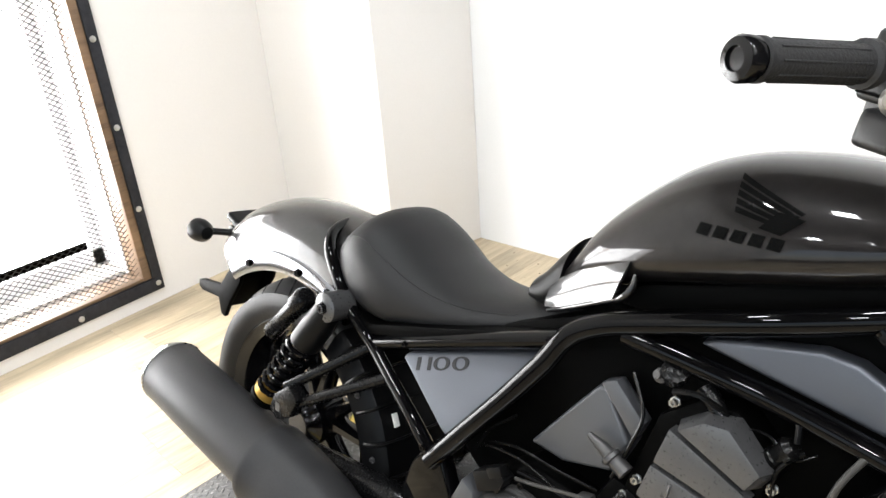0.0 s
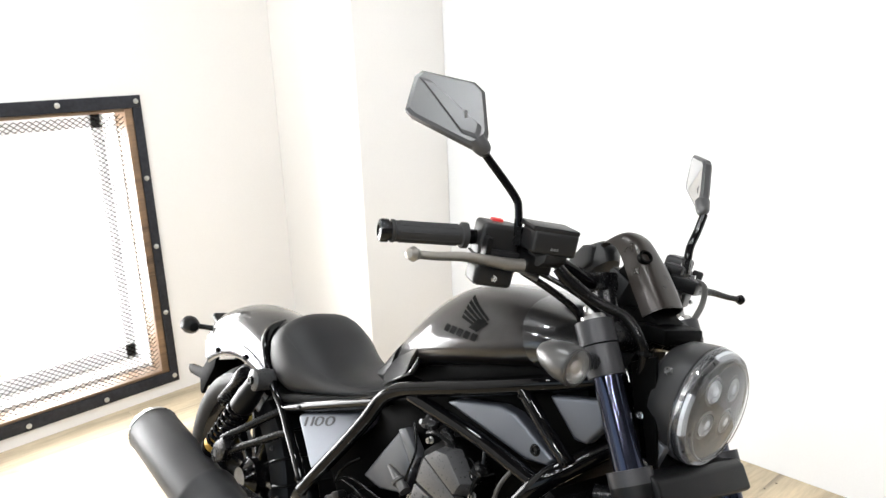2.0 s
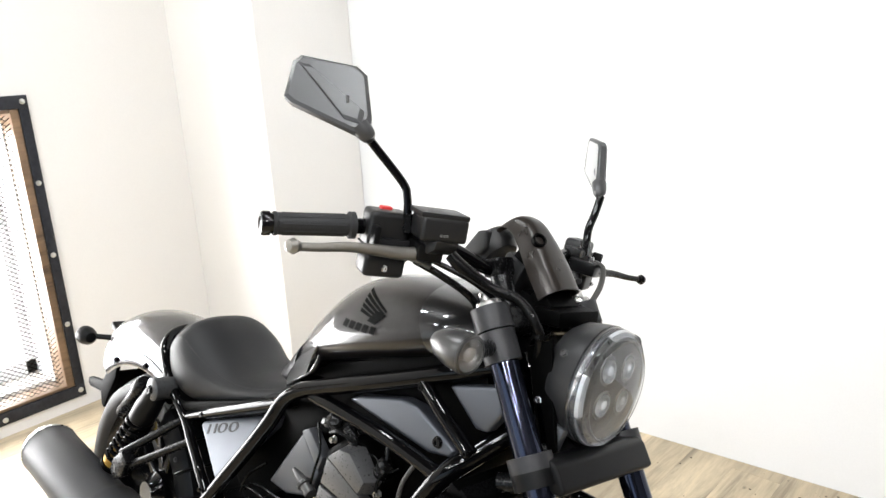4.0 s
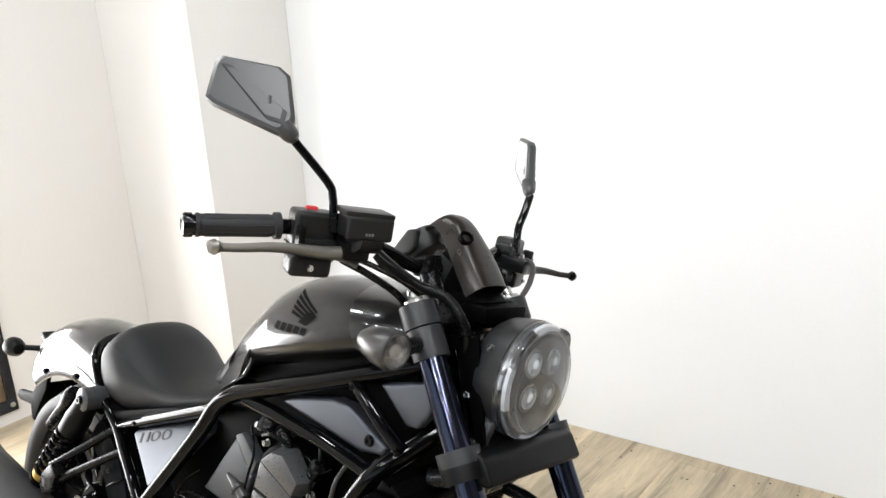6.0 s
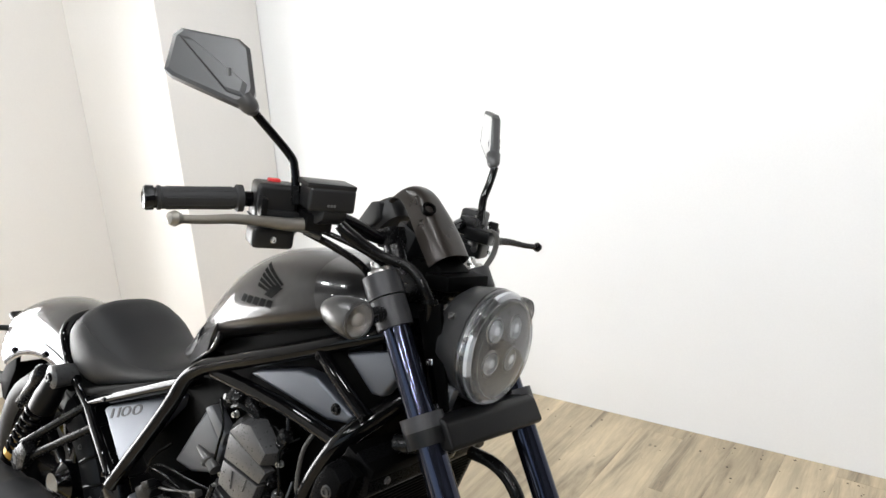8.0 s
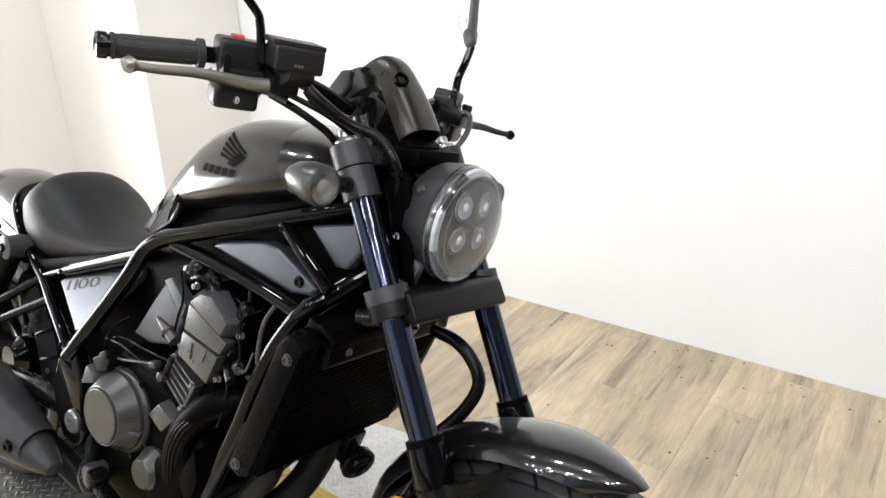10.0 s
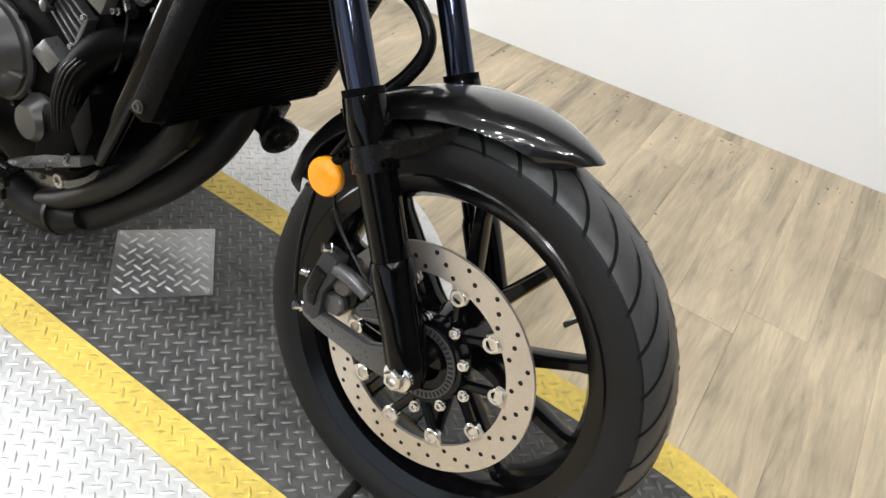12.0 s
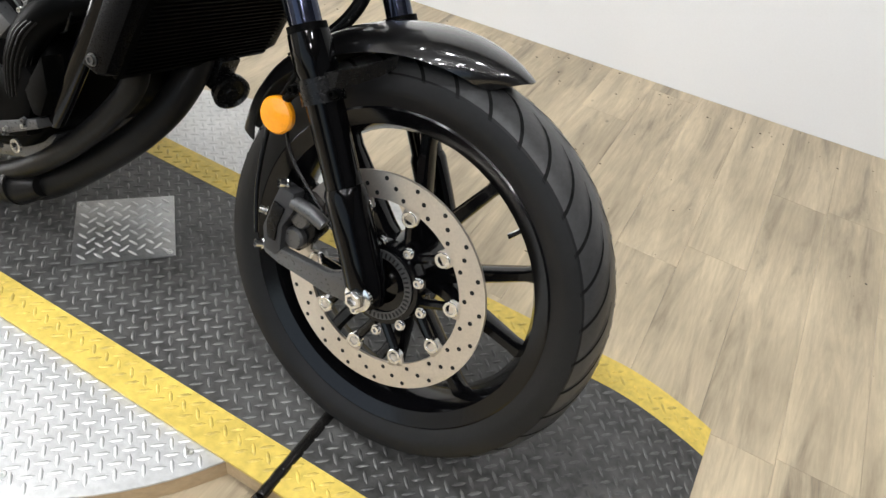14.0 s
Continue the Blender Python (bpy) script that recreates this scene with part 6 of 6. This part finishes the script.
# exhaust
exhaust = on_body("exhaust", tube([(1.02, -0.07, 0.515), (0.975, -0.105, 0.510), (0.935, -0.130, 0.487), (0.897, -0.142, 0.440), (0.876, -0.143, 0.388), (0.866, -0.136, 0.31)], 0, 16, 8, [0.024, 0.026, 0.027, 0.027, 0.024, 0.020]), ENGINEDARK, "matte black exhaust system")
ribs = []
for k in range(11):
    a = radians(-80 + 16 * k)
    off = Vector((0.026 * math.sin(a), -0.026 * math.cos(a), 0.0))
    ribs.append(tube([Vector(p) + off * f for p, f in (((0.918, -0.137, 0.468), 1.02), ((0.897, -0.142, 0.440), 1.02), ((0.876, -0.143, 0.388), 0.92), ((0.868, -0.138, 0.33), 0.82))], 0.0016, 6, 6))
part("pipe_guard_ribs", join(*ribs), HEADERPAINT, exhaust, "ribbed pipe guard", MB)
for pts in (((1.01, -0.075, 0.53), (1.052, -0.088, 0.465), (1.055, -0.09, 0.410), (1.015, -0.09, 0.348), (0.952, -0.09, 0.276), (0.880, -0.09, 0.210), (0.800, -0.088, 0.152), (0.735, -0.085, 0.116)),
            ((1.02, 0.05, 0.53), (1.072, 0.025, 0.455), (1.068, -0.012, 0.376), (1.015, -0.036, 0.292), (0.925, -0.046, 0.202), (0.842, -0.056, 0.132), (0.765, -0.062, 0.092), (0.68, -0.07, 0.085), (0.58, -0.08, 0.14))):
    part("header_pipe", tube(pts, 0.0200 if pts[0][1] < 0 else 0.0275, 18, 8), HEADERPAINT, exhaust, "dull black header pipe", MB)
part("collector", tube([(0.835, -0.078, 0.128), (0.76, -0.078, 0.096), (0.67, -0.085, 0.100), (0.57, -0.12, 0.165)], 0, 20, 6, [0.020, 0.037, 0.038, 0.03]), HEADERPAINT, exhaust, "", MB)
part("collector_band", lathe((0.775, -0.078, 0.104), (0.9, 0, 0.30), [(0.034, -0.006), (0.0385, -0.005), (0.0385, 0.005), (0.034, 0.006)], 24), HEADERPAINT, exhaust, "welded collector seam", MB)
MA, MZ = Vector((-0.169, -0.2137, 0.3394)), Vector((0.6546, -0.1945, 0.240))
md = (MZ - MA).normalized()
part("muffler", lathe(MA, md, [(0.030, 0.03), (0.030, 0.004), (0.054, 0.0), (0.063, 0.004), (0.067, 0.018), (0.0685, 0.24), (0.0685, 0.377), (0.066, 0.380), (0.063, 0.545), (0.04, 0.685)], 56), HEATPAINT, exhaust, "fat matte black muffler", MB)
part("muffler_cap", lathe(MA, md, [(0.0535, -0.002), (0.0640, 0.0022), (0.0690, 0.018), (0.067, 0.020)], 56), ALLOY, exhaust, "bright rim at the muffler end", MB)
rings = []
for t, w, h in ((0.371, 0.0700, 0.0730), (0.375, 0.0768, 0.0798), (0.389, 0.0775, 0.0805), (0.394, 0.0742, 0.0772), (0.445, 0.0748, 0.0785), (0.525, 0.0690, 0.0750), (0.605, 0.054, 0.060), (0.685, 0.036, 0.038), (0.735, 0.022, 0.020), (0.748, 0.016, 0.014), (0.752, 0.006, 0.006)):
    c = MA + md * t + Vector((0, -0.002, -0.012 * max(0, (t - 0.445) / 0.28)))
    up = Vector((0, 0, 1)) - md * md.z
    side = md.cross(up).normalized()
    up.normalize()
    rings.append([c + up * (h * math.sin(a)) + side * (w * math.cos(a)) for a in (2 * math.pi * k / 40 for k in range(40))])
part("heat_shield", loft(rings), HEATPAINT, exhaust, "matte black heat shield", MB)
part("shield_bolt", bolt(MA + md * 0.655 + Vector((0, -0.043, 0.002)), (0.15, -1, 0.05), 0.012, 0.008), SATIN, exhaust, "black socket bolt", MB)
part("link_pipe", tube([(0.44, -0.16, 0.235), (0.52, -0.14, 0.20), (0.58, -0.11, 0.15)], 0.026, 16), HEADERPAINT, exhaust, "", MB)

# rear wheel, swingarm, shock
WC = Vector((0.085, -0.0, 0.270))
rear_wheel, _ = cast_wheel("rear_wheel", on_body, WC, 0.306, 0.088, 0.222, "black cast rear wheel", [(p + o * 7, p + o * 17) for p in (20.0, 92.0, 164.0, 236.0, 308.0) for o in (-1, 1)], 1)
on_body("swingarm", join(*[tube([(0.54, s * 0.10, 0.300), (0.43, s * 0.118, 0.312), (0.25, s * 0.122, 0.292), (0.07, s * 0.122, 0.268)], 0, 16, 6, [0.03, 0.029, 0.026, 0.024]) for s in (-1, 1)], rbox((0.47, 0, 0.31), (0.06, 0.2, 0.06), 0.015)), SATIN, "black tubular swingarm")
rows = [[arc(r, deg, y) for r, y in ((0.268, -0.112), (0.314, -0.110), (0.326, -0.100), (0.330, -0.05), (0.332, 0.0), (0.330, 0.05), (0.326, 0.100), (0.314, 0.110), (0.268, 0.112))] for deg in range(2, 60, 3)]
hug = on_body("inner_fender", sheet(rows, 0.004), PLASTIC, "black plastic inner fender")
for d in (10, 21, 32, 43, 52):
    part("inner_fender_rib", tube([arc(0.285, d, -0.115), arc(0.322, d, -0.110), arc(0.335, d, -0.06), arc(0.337, d, 0.04)], 0.0038, 6), PLASTIC, hug, "", MB)
for d in (16, 38):
    part("inner_fender_bolt", bolt(arc(0.300, d, -0.113), (0, -1, 0), 0.005, 0.004), ENGINE, hug, "", MB)
part("inner_label", rbox(arc(0.334, 27, -0.075), (0.003, 0.012, 0.024), 0.0005, 1, (0, -27, 0)), mat("white_sticker", (0.8, 0.8, 0.78), 0.5), hug, "small white sticker", MB)
for s in (-1, 1):
    ST, SB = Vector((0.262, s * 0.140, 0.600)), Vector((0.094, s * 0.172, 0.338))
    sd = (SB - ST).normalized()
    shock = on_body("shock_absorber", join(lathe(ST, sd, [(0.010, -0.02), (0.024, -0.016), (0.026, 0.0), (0.027, 0.03), (0.0295, 0.05), (0.0295, 0.09), (0.026, 0.094), (0.012, 0.095), (0.012, 0.30), (0.02, 0.302), (0.02, 0.33), (0, 0.332)], 28)), PLASTIC, "black rear shock absorber with coil spring")
    q = sd.orthogonal().normalized()
    w = sd.cross(q)
    coil = [ST + sd * (0.085 + 0.140 * k / 84) + (q * math.cos(2 * math.pi * k / 12) + w * math.sin(2 * math.pi * k / 12)) * 0.0275 for k in range(85)]
    part("coil_spring", tube(coil, 0.0052, 8, 1), GLOSSBLACK, shock, "gloss black coil spring", MB)
    part("preload_ring", lathe(ST + sd * 0.222, sd, [(0.014, 0), (0.030, 0.001), (0.030, 0.020), (0.014, 0.021)], 24), GOLD, shock, "gold preload ring", MB)
    part("spring_seat", lathe(ST + sd * 0.244, sd, [(0.014, 0), (0.032, 0.001), (0.032, 0.012), (0.014, 0.013)], 24), ENGINEDARK, shock, "", MB)
    part("upper_eye", join(lathe(ST + Vector((0.01, 0, 0.01)), (0, s, 0), [(0, -0.03), (0.026, -0.03), (0.026, 0.018), (0.02, 0.022), (0, 0.022)], 24)), ENGINE, shock, "", MB)
    part("eye_bolt", bolt(ST + Vector((0.01, s * 0.022, 0.01)), (0, s, 0), 0.009, 0.007), SATIN, shock, "", MB)
    R0 = Vector((0.193, s * 0.138, 0.602))
    part("gas_reservoir", lathe(R0, (Vector((0.088, s * 0.138, 0.494)) - R0), [(0, -0.004), (0.016, -0.003), (0.021, 0.004), (0.021, 0.032), (0.0175, 0.036), (0.0175, 0.142), (0.012, 0.150), (0, 0.15)], 24), SATIN, shock, "slim black gas reservoir", MB)
# pillion step stays
for s in (-1, 1):
    stay = on_body("step_stay", join(tube([(0.356, s * 0.118, 0.562), (0.222, s * 0.192, 0.452)], 0.0098, 12), tube([(0.420, s * 0.135, 0.535), (0.240, s * 0.194, 0.424)], 0.0098, 12)), SATIN, "satin black pillion step stay")
    part("stay_foot", prism([(0.192, 0.405), (0.205, 0.436), (0.245, 0.468), (0.272, 0.448), (0.252, 0.408), (0.214, 0.388)], s * 0.180, s * 0.206, 0.005, 2), SATIN, stay, "", MB)
    part("foot_mark", rbox((0.218, s * 0.2062, 0.416), (0.012, 0.001, 0.016), 0, 1), ENGINE, stay, "", MB)
# radiator and shrouds
RA, RB = Vector((1.180, 0, 0.705)), Vector((1.075, 0, 0.445))
rdir = math.degrees(math.atan2(RA.x - RB.x, RA.z - RB.z))
radiator = on_body("radiator", rbox((RA + RB) / 2 + Vector((0.0, 0, 0)), (0.045, 0.33, 0.275), 0.006, 2, (0, rdir, 0)), ENGINEDARK, "black radiator with fine horizontal fins")
Rm = pose(*((RA + RB) / 2), 0, rdir, 0)
for k in range(34):
    b_ = rbox((0.0235, 0, -0.125 + 0.0076 * k), (0.006, 0.31, 0.0022), 0)
    bmesh.ops.transform(b_, matrix=Rm, verts=b_.verts)
    part("radiator_fin", b_, ENGINEDARK, radiator, "", MB)
tb = rbox((0.005, 0, 0.142), (0.06, 0.30, 0.022), 0.005)
bmesh.ops.transform(tb, matrix=Rm, verts=tb.verts)
part("top_tank", tb, ENGINEDARK, radiator, "", MB)
cp = prism([(-0.006, 0.092), (0.034, 0.098), (0.040, 0.112), (0.030, 0.150), (-0.006, 0.158)], -0.150, 0.150, 0.004, 2)
bmesh.ops.transform(cp, matrix=Rm, verts=cp.verts)
part("top_cover", cp, SHROUD, radiator, "black plastic cover along the radiator top", MB)
for y in (-0.11, 0.0, 0.11):
    q = Rm @ Vector((0.036, y, 0.125))
    part("cover_clip", bolt(q, Rm.to_3x3() @ Vector((1, 0, 0.25)), 0.005, 0.004, False), ENGINE, radiator, "", MB)
part("cap_pipe", join(tube([(1.20, -0.09, 0.725), (1.235, -0.07, 0.73), (1.25, -0.03, 0.715), (1.22, 0.02, 0.70)], 0.014, 12), lathe((1.215, 0.08, 0.735), (0.2, 0, 1), [(0.024, 0), (0.026, 0.008), (0.02, 0.016), (0, 0.018)], 18)), SATIN, radiator, "black coolant pipe", MB)
for s in (-1, 1):
    shroud = on_body("radiator_shroud", prism([(1.140, 0.686), (1.158, 0.710), (1.176, 0.709), (1.192, 0.692), (1.100, 0.448), (1.080, 0.440), (1.052, 0.448)], s * 0.186, s * 0.160, 0.003, 2, 0.95), SHROUD, "angular black radiator shroud")
    for p in ((1.163, 0.668), (1.076, 0.467)):
        part("shroud_bolt", bolt((p[0], s * 0.1865, p[1]), (0, s, 0), 0.0072, 0.005, False), SIGNALGREY, shroud, "socket bolt", MB)
on_body("horn", join(lathe((1.115, 0.06, 0.395), (0.9, -0.35, -0.25), [(0, -0.02), (0.020, -0.018), (0.031, -0.006), (0.033, 0.008), (0.028, 0.011), (0.025, 0.006), (0.012, 0.008), (0.010, 0.012), (0, 0.012)], 28), rbox((1.092, 0.058, 0.424), (0.030, 0.046, 0.060), 0.005, 2, (0, 18, 0)), rbox((1.070, 0.040, 0.448), (0.030, 0.070, 0.040), 0.005, 2, (0, 18, 0))), SATIN, "round black horn")
# foot controls
peg = on_body("foot_peg", tube([(0.655, -0.165, 0.205), (0.645, -0.205, 0.197), (0.628, -0.262, 0.190), (0.612, -0.305, 0.188)], 0, 14, 5, [0.013, 0.014, 0.0155, 0.013]), GRIP, "ribbed black rubber foot peg")
part("peg_ribs", join(*[lathe(Vector((0.648, -0.20, 0.197)) + Vector((-0.0036, -0.0105, -0.001)) * k, (-0.3, -0.95, -0.05), [(0.0135, 0), (0.0172, 0.001), (0.0172, 0.004), (0.0135, 0.005)], 14) for k in range(10)]), GRIP, peg, "", MB)
part("peg_bracket", join(tube([(0.615, -0.15, 0.27), (0.62, -0.165, 0.23), (0.655, -0.168, 0.207)], 0.012, 10), rbox((0.665, -0.165, 0.243), (0.036, 0.036, 0.034), 0.008, 2, (0, 25, 0)), tube([(0.60, -0.14, 0.25), (0.66, -0.16, 0.215), (0.70, -0.16, 0.20)], 0.010, 10)), SATIN, peg, "satin black peg bracket", MB)
pedal = on_body("brake_pedal", tube([(0.67, -0.168, 0.235), (0.72, -0.178, 0.222), (0.775, -0.185, 0.225), (0.80, -0.188, 0.23)], 0, 12, 5, [0.011, 0.011, 0.013, 0.011]), SATIN, "satin black brake pedal")
part("pedal_pad", join(rbox((0.80, -0.20, 0.232), (0.04, 0.05, 0.012), 0.005, 2, (0, -10, 20)), prism([(0.755, 0.215), (0.772, 0.215), (0.778, 0.168), (0.765, 0.160), (0.748, 0.19)], -0.19, -0.18, 0.002), lathe((0.782, -0.185, 0.205), (0, -1, 0), [(0, 0), (0.012, 0), (0.012, 0.01), (0, 0.01)], 12)), SATIN, pedal, "", MB)
on_body("rear_brake_cylinder", join(tube([(0.60, -0.135, 0.33), (0.615, -0.145, 0.26), (0.64, -0.15, 0.22)], 0, 12, 4, [0.014, 0.018, 0.011])), SATIN, "black rear brake cylinder")

# ---- floor grit and planks, laid last ----
rnd = random.Random(5)
gv, gf = [], []
for k in range(230):
    x = rnd.uniform(-0.4, 3.6)
    y = 1.60 - abs(rnd.gauss(0, 0.16)) if k < 150 else rnd.uniform(0.35, 1.5)
    r, a0, n = rnd.choice((0.0012, 0.0016, 0.0022, 0.0034)), rnd.uniform(0, 6), len(gv)
    if not 0.4 < y < 1.605:
        continue
    gv += [(x + r * rnd.uniform(0.6, 1.6) * math.cos(a0 + 1.05 * q), y + r * rnd.uniform(0.6, 1.4) * math.sin(a0 + 1.05 * q), FLOOR + 0.0003) for q in range(6)] + [(x, y, FLOOR + 0.0003 + r * 0.5)]
    gf += [(n + q, n + (q + 1) % 6, n + 6) for q in range(6)]
grit_mesh = bpy.data.meshes.new("floor_grit")
grit_mesh.from_pydata(gv, [], gf)
grit_mesh.materials.append(GRIT)
tagged(new("floor_grit", grit_mesh), "dark specks of grit lying along the wall base", "grit", kind="stuff")

PW, PL = 0.152, 0.914
rot = Matrix.Rotation(radians(-4.0), 4, "Z")
plank_mesh = finish(rbox((0, 0, -0.004), (PW - 0.0004, PL - 0.0004, 0.008), 0.0004, 1), "plank", PLANK)
EDGES = ((Vector((0, 1.611, 0)), Vector((0, 1, 0))), (Vector((-1.301, 0, 0)), Vector((-1, 0, 0))), (Vector((0, -3.999, 0)), Vector((0, -1, 0))), (Vector((4.499, 0, 0)), Vector((1, 0, 0))))
for i in range(-12, 36):
    shift = rnd.random() * PL
    for j in range(-7, 5):
        c = rot @ Vector((i * PW, j * PL + shift - 0.6, 0))
        m = Matrix.Translation((c.x, c.y, FLOOR)) @ rot @ Matrix.Rotation(math.pi * rnd.randint(0, 1), 4, "Z")
        corners = [m @ Vector((sx * PW / 2, sy * PL / 2, 0)) for sx in (-1, 1) for sy in (-1, 1)]
        cut = [(p, d) for p, d in EDGES if max((q - p).dot(d) for q in corners) > 0]
        if any(min((q - p).dot(d) for q in corners) > -0.004 for p, d in cut):
            continue
        me = plank_mesh
        if cut:
            pb = bmesh.new()
            pb.from_mesh(plank_mesh)
            inv = m.inverted()
            for p, d in cut:
                bmesh.ops.bisect_plane(pb, geom=pb.verts[:] + pb.edges[:] + pb.faces[:], plane_co=inv @ p, plane_no=inv.to_3x3() @ d, clear_outer=True)
            me = bpy.data.meshes.new("plank")
            pb.to_mesh(me)
            pb.free()
            me.materials.append(PLANK)
            if not me.polygons:
                continue
        ob = new("plank", me)
        ob.parent = floor
        ob.matrix_world = m
